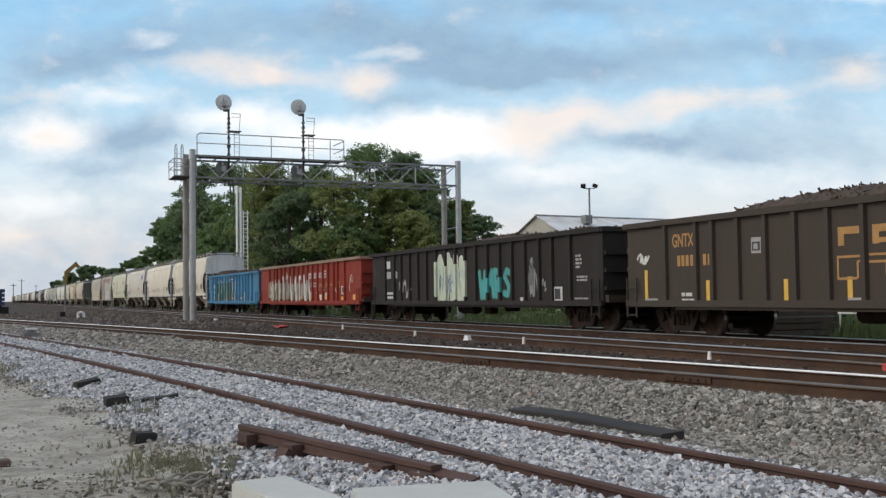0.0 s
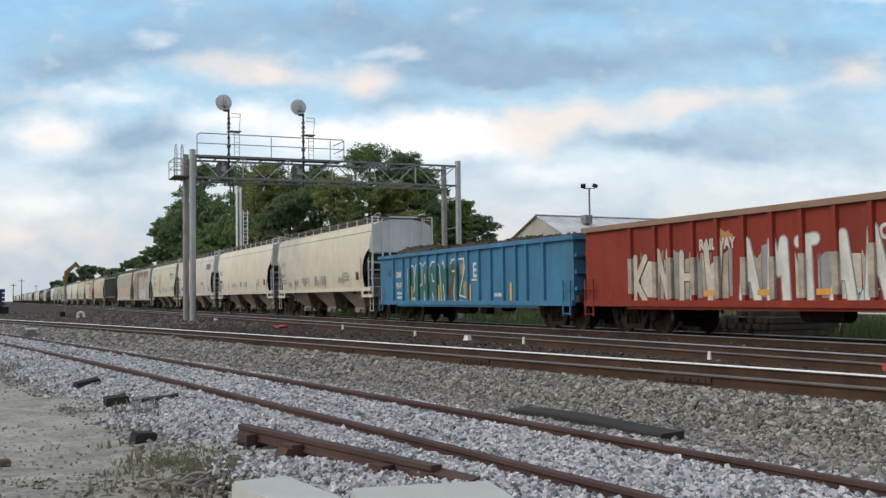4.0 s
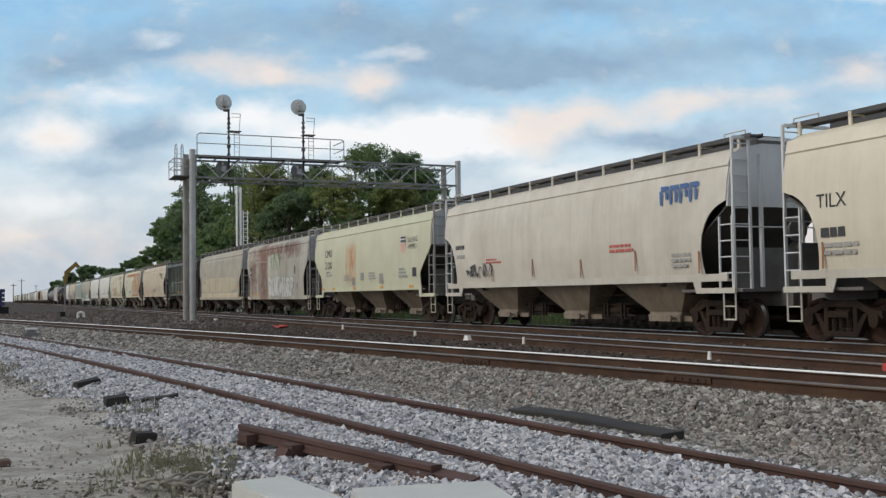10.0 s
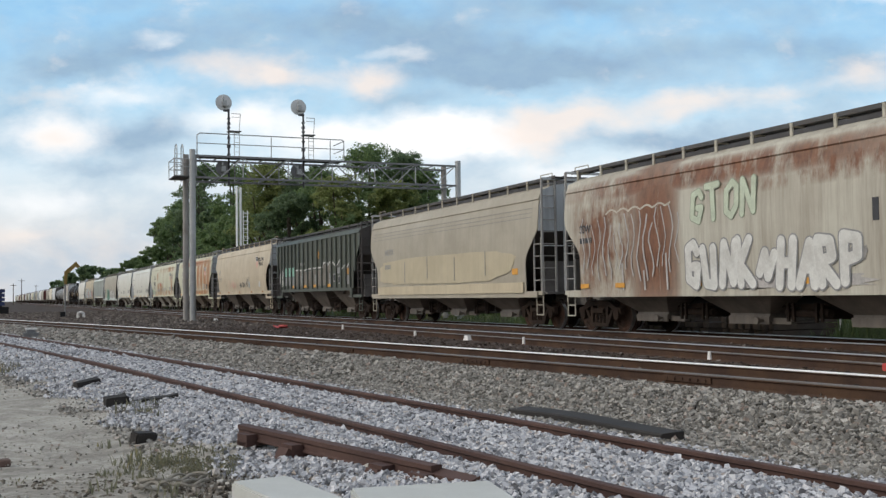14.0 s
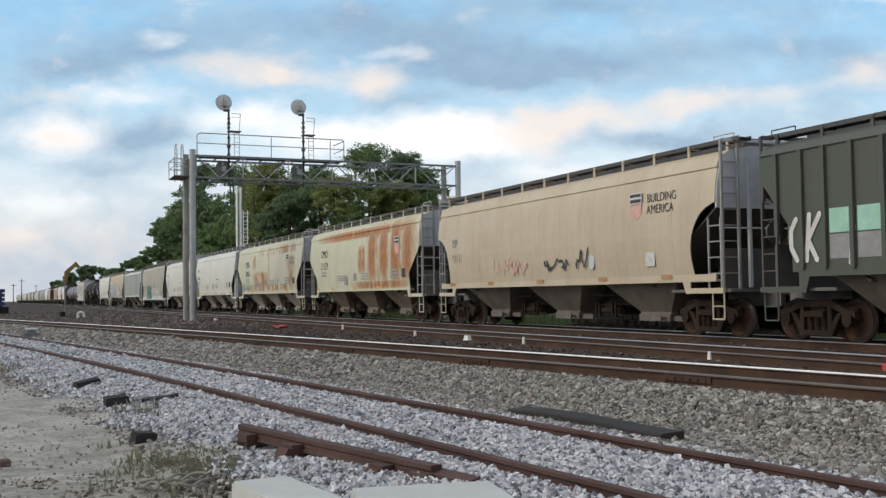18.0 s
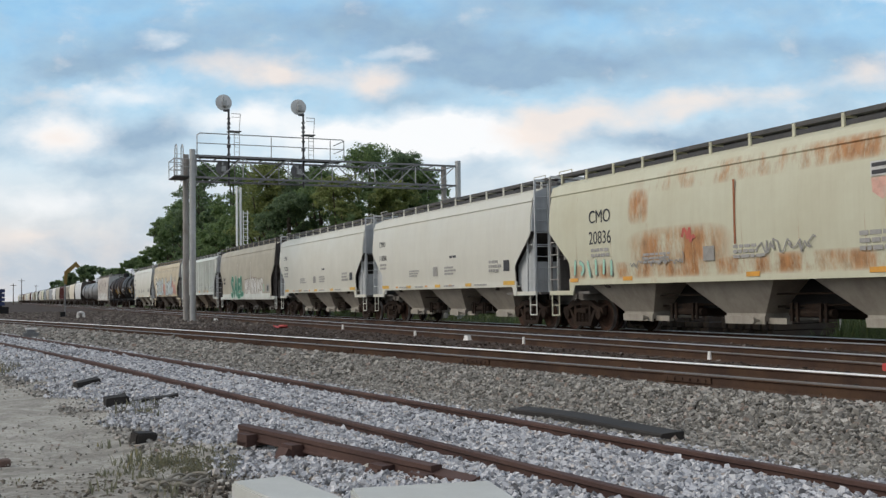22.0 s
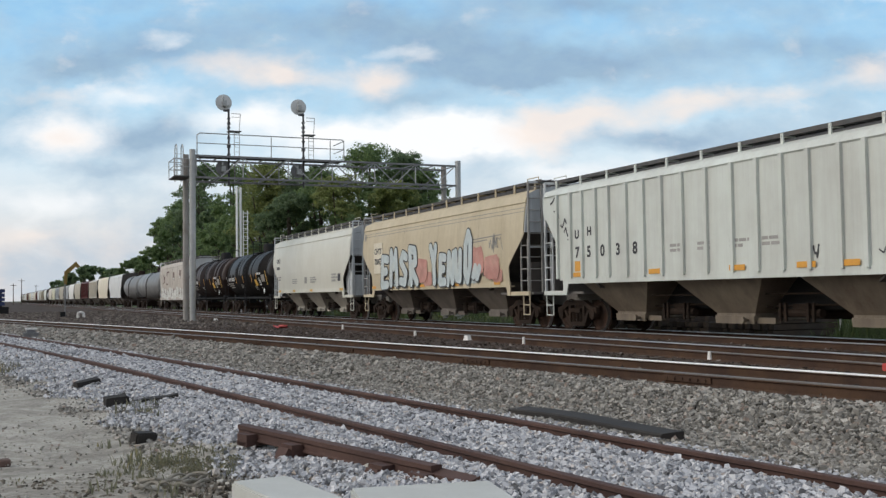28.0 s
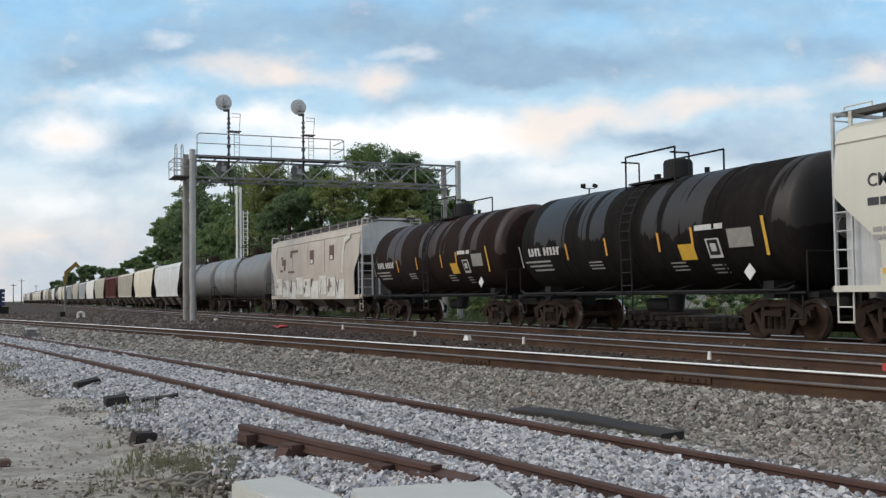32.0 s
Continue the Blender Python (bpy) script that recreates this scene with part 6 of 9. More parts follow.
h = covered_hopper("covered_hopper", 59.5, 75.25, RUSTED, "cream covered hopper with large orange rust areas", "angled", bay_paint=BAYUMBER, end_paint=ENDSLATE)
hopper_marks(h, "CMO", "21139", M["ink"], 2.65, 5.65, seed=46)
shield(h, -4.95, 3.62, 0.72)
patch(h, 1.9, 2.1, 0.45, 0.42, M["dull_panel"], "data_plate")
sill_tape(h, (7.3, 4.0, 0.6, -2.6), 1.55, M["orange_mark"])

h = covered_hopper("covered_hopper", 76.56, 92.9, RUSTED2, "cream covered hopper blotched with rust and faded tags", "angled", bay_paint=BAYGREY, end_paint=ENDSLATE)
hopper_marks(h, "CMO", "20836", M["ink"], 2.65, 5.65, seed=49)
shield(h, -4.7, 3.6, 0.7)
lettering(h, "BUILDING", -5.45, 3.28, 0.3, M["dull_panel"], 0.0, 0.8)
lettering(h, "AMERICA", -5.5, 3.0, 0.3, M["dull_panel"], 0.0, 0.8)
scrawl(h, 1.3, 2.3, 2, 0.3, 0.4, M["spray_red"], 101, 0.09)
scrawl(h, 3.6, 1.75, 9, 0.42, 0.38, M["dull_panel"], 102, 0.035)
scrawl(h, -1.4, 1.9, 8, 0.42, 0.4, M["dull_panel"], 103, 0.035)
graffiti(h, 6.6, 1.65, flourish(6, 8), 0.35, 0.35, M["spray_mint"], M["spray_grey"], 104, 0.1)
patch(h, -0.65, 3.7, 0.07, 1.5, M["rust_mark"], "rust_run")
sill_tape(h, (7.4, 4.0, -1.0, -4.6), 1.55, M["orange_mark"])

for (a, b, pt, num, ny, sd) in ((93.7, 108.93, STONE, "110060", 6.5, 54), (109.9, 125.28, STONE2, "113275", 6.4, 58)):
    h = covered_hopper("covered_hopper", a, b, pt, "clean stone-grey covered hopper with yellow tape along the sill", "angled", low_paint=ENDSLATE, wings=True, end_paint=ENDSLATE, bay_paint=BAYGREY)
    hopper_marks(h, "CMO", num, M["ink"], 2.78, ny, 0.34, seed=sd)
    bars(h, -1.1, 2.6, 0.7, 0.14, 1, M["ink"], sd + 5)
    sill_tape(h, (6.9, -5.9), 1.55, M["yellow_mark"], 0.8, 0.13)
    sill_tape(h, (3.4, 0.4, -2.4), 1.52, M["yellow_mark"], 0.5)
    sill_tape(h, (4.6, 1.4, -0.9), 1.5, M["orange_mark"], 0.22, 0.07)
    for y, w in ((4.2, 1.6), (2.4, 0.9), (-0.5, 1.1), (-3.2, 1.4)):
        bars(h, y, 1.5, w, 0.09, 1, M["stencil_grey"], sd + 7, "small_stencil")

h = covered_hopper("covered_hopper", 126.2, 142.6, TAUPE, "taupe covered hopper with green and white graffiti", "low", end_paint=ENDBROWN, bay_paint=BAYDARK, sill_paint=CHALK)
lettering(h, "CMO", 6.8, 2.35, 0.3, M["ink"], 0.008)
bars(h, 6.8, 2.3, 0.9, 0.26, 1, M["ink"], 63)
for k, ch in enumerate("SAEL"):
    graffiti(h, 3.9 - 1.0 * k, 1.2 + 0.1 * (k % 2), ch, 0.85, 1.2, M["spray_green"], M["spray_mint"], 111 + k, 0.3, "green graffiti letters with mint edge", 0.024)
blot(h, 2.2, 1.28, 3.2, 0.3, M["spray_green"], 115, lift=0.022, ragged=0.3)
blot(h, -2.9, 1.75, 5.4, 0.95, M["spray_tan"], 116, lift=0.004, ragged=0.15)
for k, ch in enumerate("MUNNMS"):
    graffiti(h, -0.3 - 0.86 * k, 1.4, ch, 0.72, 0.85, M["spray_white"], M["spray_brown"], 117 + k, 0.25, "white graffiti letters with brown edge", 0.01 + 0.005 * (k % 2))
blot(h, -5.15, 1.7, 0.8, 0.6, M["spray_mint"], 118)
for y, w in ((6.6, 0.5), (4.4, 0.3), (0.2, 1.2), (-4.4, 0.4), (-6.1, 0.3)):
    bars(h, y, 1.32, w, 0.14, 2, M["spray_black"], 119, "small_stencil")
patch(h, -6.1, 1.95, 0.6, 0.5, M["stencil_grey"], "data_plate")
patch(h, -6.2, 1.85, 0.4, 0.32, M["ink"], "data_plate", 0.006)
for y in (2.2, -1.8):
    patch(h, y, 3.5, 0.05, 1.4, M["spray_white"], "drip")
bm = bmesh.new()
box(bm, (-1.612, 0, 1.24), (0.02, 14.2, 0.28))
part("lower_band", bm, CHALK, h[0], "white painted band along the sill")

h = covered_hopper("covered_hopper", 143.8, 160.1, CHALK, "chalky white ribbed covered hopper with black stencils", "flat", end_paint=ENDGREY, bay_paint=BAYUMBER, posts=(0.0, 0.94, 1.8, 2.6, 3.4, 4.28, 4.95, 5.68, 6.33, 7.1))
for ch, y, z, sz in (("7", 6.12, 2.16, 0.44), ("5", 5.48, 2.16, 0.44), ("0", 4.76, 2.16, 0.44), ("3", 3.98, 2.16, 0.44), ("8", 3.16, 2.16, 0.44), ("U", 6.14, 2.72, 0.34), ("H", 5.46, 2.78, 0.34)):
    lettering(h, ch, y, z, sz, M["ink"], 0.014)
for k in range(6):
    scrawl(h, 7.55 - 0.2 * k, 3.72 - 0.23 * k, 1, 0.3, 0.34, M["ink"], 121 + k, 0.055)
patch(h, 6.16, 2.05, 0.38, 0.3, M["orange_mark"], "reflector")
for y, sd in ((-3.4, 123), (-5.2, 124), (-6.4, 125)):
    scrawl(h, y, 1.75, 2, 0.3, 0.35, M["ink"], sd, 0.03)
for y, sd in ((1.5, 64), (0.4, 65), (-0.8, 66), (-1.9, 67)):
    bars(h, y, 2.35, 0.7, 0.25, 2, M["stencil_grey"], sd)
for y in (6.2, 2.4, -0.8, -3.0, -4.2):
    patch(h, y, 1.72, 0.55, 0.13, M["orange_mark"], "reflector", 0.037)

h = covered_hopper("covered_hopper", 161.0, 177.1, STRAW, "straw-coloured covered hopper with large pale blue graffiti", "angled", low_paint=ENDBROWN, seam_paint=SEAM, end_paint=ENDSLATE, bay_paint=BAYDARK)
patch(h, 6.3, 3.45, 1.1, 1.35, CREAM2, "stencil_panel")
lettering(h, "CHTT", 6.2, 2.95, 0.36, M["ink"], 0.01, 0.9, 0.012)
lettering(h, "720473", 6.2, 2.5, 0.36, M["ink"], 0.01, 0.8, 0.012)
bars(h, 6.2, 2.3, 0.9, 0.2, 1, M["stencil_grey"], 68)
for y, z, w, hh, sd in ((0.75, 2.1, 1.3, 1.0, 131), (-4.4, 2.3, 1.1, 1.1, 132), (-5.5, 2.05, 1.3, 0.9, 133), (0.2, 1.75, 1.0, 0.6, 134), (-5.9, 1.75, 0.8, 0.5, 135)):
    blot(h, y, z, w, hh, M["spray_rose"], sd, lift=0.003, ragged=0.16)
for y, w, sd in ((3.2, 4.6, 136), (-2.4, 4.4, 137)):
    blot(h, y, 1.66, w, 0.34, M["spray_sky"], sd, lift=0.005, ragged=0.2)
for k, ch in enumerate("EMSR"):
    graffiti(h, 5.3 - 1.14 * k, 1.6, ch, 0.9, 1.2 + 0.16 * (k % 2), M["spray_sky"], M["ink"], 131 + k, 0.36, "pale blue graffiti letters with black edge", 0.008 + 0.006 * (k % 2))
for k, ch in enumerate("YENUO~"):
    graffiti(h, -0.35 - 0.74 * k, 1.6, ch, 0.6, (1.35, 0.95, 1.0, 1.05, 1.6, 0.6)[k], M["spray_sky"], M["ink"], 141 + k, 0.32, "pale blue graffiti letters with black edge", 0.008 + 0.006 * (k % 2))
for y, z in ((-4.75, 2.05), (-4.75, 1.85)):
    patch(h, y, z, 0.4, 0.1, M["ink"], "graffiti", 0.01)
painted_line(h, [(-3.6, 3.05), (-6.3, 3.12)], 0.035, M["dull_panel"])
painted_line(h, [(-3.6, 2.95), (-5.2, 3.0)], 0.035, M["dull_panel"])
scrawl(h, -5.4, 2.5, 6, 0.3, 0.6, M["dull_panel"], 139, 0.035)
scrawl(h, -5.4, 2.6, 4, 0.4, 0.6, M["dull_panel"], 136, 0.03)
scrawl(h, 7.6, 3.6, 2, 0.25, 0.4, M["dull_panel"], 135, 0.06)
sill_tape(h, (7.2, 4.4, 1.0, -2.3, -5.6), 1.55, M["orange_mark"])

# two side grooves whose shade is drawn as thin dark lines
for q in range(2):
    painted_line(h, [(7.8, 3.78 + 0.12 * q), (-7.8, 3.78 + 0.12 * q)], 0.018, M["dull_panel"])

h = covered_hopper("covered_hopper", 178.6, 193.6, STONE, "clean light grey covered hopper with yellow sill tape", "angled", low_paint=ENDSLATE, wings=True, end_paint=ENDSLATE, bay_paint=BAYGREY)
lettering(h, "CMO", 6.4, 3.12, 0.36, M["ink"], 0.004)
bars(h, 6.4, 2.95, 0.9, 0.26, 1, M["ink"], 70)
hopper_marks(h, "", "", M["ink"], 2.6, 6.4, 0.3, seed=71)
sill_tape(h, (6.6, 3.0, -0.4, -5.6), 1.52, M["yellow_mark"], 0.5)


def tank_patch(rec, y, z, w, h, material, r=1.55, zc=2.68, turn=0.0):
    """A flat mark that lies against the curved barrel."""
    car = rec[0]
    a = math.asin(max(-1.0, min(1.0, (z - zc) / r)))
    bm = bmesh.new()
    n = max(1, int(h / 0.12))
    box(bm, (0, 0, 0), (0.006, w, h))
    m = Matrix.Translation((-(r + 0.006) * math.cos(a), y, zc + (r + 0.006) * math.sin(a))) @ Matrix.Rotation(a, 4, "Y") @ Matrix.Rotation(turn, 4, "X")
    return part("marking", bm, material, car, m=m)


M["placard"] = surface("white_placard", (0.75, 0.75, 0.74), 0.5, 0, 0.05, 5, 40)
for (a, b, pt, lab) in ((194.4, 207.4, TANKBLACK, "glossy black tank wagon with white stencils and top railing"), (208.4, 221.5, TANKBROWN, "brown-black rusty tank wagon with white stencils")):
    k = tank_car("tank_wagon", a, b, pt, lab)
    for q in range(9):
        tank_patch(k, 5.6 - 0.2 * q - (0.16 if q > 3 else 0), 2.42, 0.11, 0.25, M["stencil_white"])
        tank_patch(k, 5.52 - 0.2 * q - (0.16 if q > 3 else 0), 2.42 + 0.09 * (q % 3 - 1), 0.07, 0.05, M["stencil_white"])
    for q in range(3):
        tank_patch(k, 5.2 - 0.1 * q, 2.12 - 0.13 * q, 1.6 - 0.2 * q, 0.06, M["stencil_grey"])
    for y, z in ((3.3, 2.35), (1.15, 2.4), (-1.35, 2.4), (-2.75, 2.45)):
        tank_patch(k, y, z, 0.09, 0.5, M["orange_mark"])
    tank_patch(k, -5.35, 2.35, 0.1, 0.9, M["yellow_mark"])
    tank_patch(k, -2.45, 2.1, 0.62, 0.42, M["yellow_mark"])
    tank_patch(k, -3.5, 2.15, 0.5, 0.5, M["stencil_white"])
    tank_patch(k, -3.5, 2.17, 0.38, 0.38, M["black"], 1.558)
    tank_patch(k, -3.5, 2.17, 0.2, 0.2, M["stencil_white"], 1.562)
    tank_patch(k, -4.5, 2.35, 0.85, 0.45, M["dull_panel"])
    holder = bmesh.new()
    box(holder, (0, 0, 0), (0.02, 0.27, 0.27))
    part("placard", holder, M["placard"], k[0], "white diamond placard", m=Matrix.Translation((-1.5, -4.8, 1.55)) @ Matrix.Rotation(math.pi / 4, 4, "X"))
    holder = bmesh.new()
    box(holder, (0, 0, 0), (0.02, 0.2, 0.05))
    rod(holder, (0.02, 0, 0.1), (0.35, 0, -0.35), 0.02, 6)
    part("placard_holder", holder, M["black"], k[0], m=pose(-1.48, -4.8, 1.5))
    runner = bmesh.new()
    pipe(runner, [(-1.5, 6.2, 1.2), (-1.5, 6.0, 1.12), (-1.5, -6.0, 1.12), (-1.5, -6.2, 1.2)], 0.035, 8)
    for q in range(7):
        rod(runner, (-1.5, 5.4 - 1.8 * q, 1.12), (-0.75, 5.4 - 1.8 * q, 1.3), 0.03, 6)
    part("side_handrail", runner, M["black"], k[0], "long pipe handrail under the barrel")
    tank_patch(k, -3.4, 2.66, 1.05, 0.13, M["stencil_white"])
    tank_patch(k, 6.2, 2.3, 0.07, 0.7, M["stencil_grey"])
    for q in range(3):
        tank_patch(k, 1.9, 2.0 - 0.09 * q, 0.7, 0.04, M["stencil_grey"])
        tank_patch(k, -1.9, 1.85 - 0.09 * q, 0.6, 0.04, M["stencil_grey"])
        tank_patch(k, -3.4, 1.75 - 0.09 * q, 0.5, 0.04, M["stencil_grey"])

h = covered_hopper("covered_hopper", 222.8, 239.8, car_paint("dirty_white_paint", (0.56, 0.5, 0.43), 0.1, seed=84.0, streak=0.4, dirt=(0.3, 0.27, 0.24), dirt_amt=0.4), "dirty white covered hopper with black block graffiti", "low", end_paint=ENDGREY, bay_paint=BAYDARK)
for y, z, w, hh in ((5.8, 3.45, 0.5, 0.12), (5.6, 3.3, 0.9, 0.35), (5.2, 2.95, 0.4, 0.3), (6.0, 2.7, 0.6, 0.12), (3.8, 3.75, 1.6, 0.14), (3.8, 3.6, 0.35, 0.25), (4.2, 2.6, 1.3, 0.12), (-0.2, 3.6, 0.75, 0.75), (-3.7, 3.7, 0.75, 0.75)):
    patch(h, y, z, w, hh, M["spray_brown"], "graffiti")
for y, z in ((-0.35, 3.1), (-3.85, 3.2)):
    patch(h, y, z, 0.4, 0.2, M["spray_white"], "graffiti", 0.009)
for y in (3.2, 0.1, -2.9):
    painted_line(h, [(y, 4.0), (y + 0.05, 3.2), (y, 2.4)], 0.06, M["spray_brown"])
painted_line(h, [(6.9, 4.0), (7.2, 3.4), (7.1, 2.5), (6.8, 2.3)], 0.22, M["spray_white"])
painted_line(h, [(-6.9, 4.0), (-6.2, 3.85), (-5.9, 3.2), (-5.7, 2.4)], 0.25, M["spray_white"])
for k in range(9):
    patch(h, 6.9 - 1.45 * k, 2.2 - 0.12 * (k % 3), 1.35, 0.95, M["spray_white"], "graffiti")
    scrawl(h, 6.8 - 1.45 * k, 1.3, 2, 0.5, 0.85, M["spray_brown"], 150 + k, 0.09)
tank_car("tank_wagon", 241.5, 258.0, TANKGREY, "grey tank wagon with dark ends", 1.5, 1, M["truck"])
tank_car("tank_wagon", 259.2, 272.0, TANKGREY, "grey tank wagon with dark ends", 1.5, 1, M["truck"])

# the rest of the train, which stays far off
DARKRED = car_paint("dark_red_paint", (0.15, 0.035, 0.03), 0.15, (0.14, 0.07, 0.045), seed=87.0, dirt=(0.1, 0.04, 0.035))
FAR = [("h", ENDGREY, "grey"), ("h", CREAM2, "cream"), ("f", BEIGE, "beige"), ("b", DARKRED, "red"), ("h", TAUPE, "taupe"), ("h", M["white"], "white"), ("f", ENDGREY, "grey"), ("h", TAUPE, "taupe"), ("f", ENDSLATE, "slate"),
       ("h", CELADON, "pale green"), ("h", BEIGE, "beige"), ("t", TANKGREY, "grey"), ("h", CHALK, "white"), ("f", TAUPE, "taupe"), ("h", TAUPE, "taupe"), ("h", ENDGREY, "grey"), ("b", DARKRED, "red"), ("h", CREAM, "cream"), ("h", STONE, "grey")]
s_at = 273.2
for k in range(30):
    kind_of, pt, word = FAR[k % len(FAR)]
    ln = 12.8 if kind_of == "t" else 16.0
    if kind_of == "t":
        tank_car("tank_wagon", s_at, s_at + ln, pt, word + " tank wagon far along the train", 1.5, 0, M["truck"])
    elif kind_of == "b":
        covered_hopper("covered_hopper", s_at, s_at + ln, pt, "red ribbed wagon far along the train", "flat", detail=0, bay_paint=BAYDARK)
    else:
        covered_hopper("covered_hopper", s_at, s_at + ln, pt, word + " covered hopper far along the train", "flat" if kind_of == "f" else "angled", detail=0, end_paint=ENDBROWN, bay_paint=BAYDARK)
    s_at += ln + 1.15
# ---------------------------------------------------------------- sky backdrop with drifting clouds
def blobs(nt, u, v, spots):
    """Sum of soft round patches (u, v, radius along, radius up, weight)."""
    total = None
    for a, b, ra, rb, w in spots:
        du = calc(nt, "DIVIDE", calc(nt, "SUBTRACT", u, a), ra)
        dv = calc(nt, "DIVIDE", calc(nt, "SUBTRACT", v, b), rb)
        d = calc(nt, "ADD", calc(nt, "MULTIPLY", du, du), calc(nt, "MULTIPLY", dv, dv))
        g = calc(nt, "MULTIPLY", calc(nt, "POWER", 2.718, calc(nt, "MULTIPLY", d, -1.0)), w)
        total = g if total is None else calc(nt, "ADD", total, g)
    return total


def uv_of(spots):
    """Spots given in thousandths of a turn of the head: across, up, and their spreads."""
    return [(a / 1000, b / 1000, ra / 1000, rb / 1000, w) for a, b, ra, rb, w in spots]


CLOUD_WHITE = uv_of([(-385, 166, 55, 19, 1.1), (-330, 200, 60, 10, 0.6), (-205, 178, 55, 17, 1.0), (-110, 160, 70, 16, 1.1), (-10, 158, 60, 18, 1.2), (40, 150, 60, 13, 1.0), (120, 122, 70, 10, 0.7), (-400, 98, 60, 15, 0.7), (-160, 118, 120, 14, 0.5), (330, 104, 90, 12, 0.35), (-285, 254, 30, 8, 0.6), (-60, 236, 34, 8, 0.5), (420, 285, 30, 6, 0.6)])
CLOUD_WARM = uv_of([(82, 160, 40, 20, 1.3), (130, 176, 40, 14, 1.0), (205, 186, 40, 14, 0.9), (262, 184, 32, 13, 0.8), (-82, 212, 34, 15, 1.1), (-215, 226, 52, 15, 0.8), (-165, 216, 30, 11, 0.8), (402, 206, 42, 15, 0.9), (330, 192, 30, 10, 0.5), (-392, 200, 40, 10, 0.6), (-415, 68, 40, 8, 0.6), (-385, 164, 34, 12, 0.7)])
CLOUD_DARK = uv_of([(-300, 246, 100, 24, 0.9), (-292, 162, 44, 19, 1.2), (-375, 226, 60, 14, 0.8), (-15, 236, 85, 26, 1.0), (60, 214, 80, 14, 0.9), (140, 226, 85, 20, 0.9), (-90, 268, 110, 20, 0.9), (300, 240, 90, 16, 0.6), (130, 284, 80, 12, 0.9), (-45, 190, 50, 9, 0.6), (-340, 130, 70, 8, 0.5), (205, 150, 90, 13, 1.0), (385, 224, 60, 20, 0.7), (300, 132, 70, 12, 0.7)])


def sky_backdrop():
    m = bpy.data.materials.new("cloudy_dusk_sky")
    m.use_nodes = True
    nt = m.node_tree
    nt.nodes.clear()
    out = nt.nodes.new("ShaderNodeOutputMaterial")
    em = nt.nodes.new("ShaderNodeEmission")
    nt.links.new(em.outputs[0], out.inputs[0])
    tc = nt.nodes.new("ShaderNodeTexCoord")
    sp = nt.nodes.new("ShaderNodeSeparateXYZ")
    nt.links.new(tc.outputs["Object"], sp.inputs[0])
    u0 = calc(nt, "DIVIDE", sp.outputs[0], sp.outputs[1])
    v0 = calc(nt, "DIVIDE", sp.outputs[2], sp.outputs[1])
    cb = nt.nodes.new("ShaderNodeCombineXYZ")
    nt.links.new(u0, cb.inputs[0])
    nt.links.new(calc(nt, "MULTIPLY", v0, 1.7), cb.inputs[1])
    warp = nt.nodes.new("ShaderNodeTexNoise")
    warp.inputs["Scale"].default_value, warp.inputs["Detail"].default_value, warp.inputs["Roughness"].default_value = 13.0, 6.0, 0.55
    nt.links.new(cb.outputs[0], warp.inputs["Vector"])
    ws = nt.nodes.new("ShaderNodeSeparateXYZ")
    nt.links.new(warp.outputs["Color"], ws.inputs[0])
    u = calc(nt, "ADD", u0, calc(nt, "MULTIPLY", calc(nt, "SUBTRACT", ws.outputs[0], 0.5), 0.08))
    v = calc(nt, "ADD", v0, calc(nt, "MULTIPLY", calc(nt, "SUBTRACT", ws.outputs[1], 0.5), 0.045))
    puff = noise_tex(nt, 17.0, 8, 0.55, cb.outputs[0], 0.25)
    broad = noise_tex(nt, 6.0, 7, 0.56, cb.outputs[0], 0.2)
    base = ramp(nt, v0, [(0.0, (0.78, 0.69, 0.64)), (0.05, (0.78, 0.735, 0.71)), (0.085, (0.72, 0.77, 0.8)), (0.13, (0.68, 0.80, 0.88)), (0.19, (0.47, 0.69, 0.86)), (0.28, (0.33, 0.59, 0.84)), (0.6, (0.22, 0.42, 0.64))])
    base = mixc(nt, calc(nt, "MULTIPLY", ramp(nt, broad, [(0.44, (0, 0, 0)), (0.62, (1, 1, 1))]), 0.6), base, (0.40, 0.54, 0.67))
    base = mixc(nt, calc(nt, "MULTIPLY", ramp(nt, puff, [(0.5, (0, 0, 0)), (0.72, (1, 1, 1))]), 0.22), base, (0.75, 0.84, 0.9))

    def puffed(spots, gain, lo, hi, seed):
        f = calc(nt, "ADD", blobs(nt, u, v, spots), calc(nt, "MULTIPLY", calc(nt, "SUBTRACT", puff, 0.5 + seed), gain * 0.8))
        return ramp(nt, f, [(lo, (0, 0, 0)), (hi, (1, 1, 1))])
    c = mixc(nt, calc(nt, "MULTIPLY", puffed(CLOUD_DARK, 1.0, 0.1, 1.1, 0.0), 0.8), base, (0.29, 0.42, 0.565))
    c = mixc(nt, calc(nt, "MULTIPLY", puffed(CLOUD_WHITE, 1.3, 0.1, 1.15, 0.0), 0.95), c, (0.97, 0.98, 0.99))
    c = mixc(nt, calc(nt, "MULTIPLY", puffed(CLOUD_WARM, 1.3, 0.1, 1.25, 0.02), 0.82), c, (0.93, 0.82, 0.75))
    shade = ramp(nt, noise_tex(nt, 30.0, 5, 0.6, cb.outputs[0], 0.2), [(0.3, (0.44, 0.45, 0.47)), (0.7, (0.56, 0.55, 0.54))])
    c = mixc(nt, 0.6, c, shade, "OVERLAY")
    nt.links.new(c, em.inputs[0])
    em.inputs[1].default_value = 1.0
    verts, faces = [], []
    na, ne = 24, 10
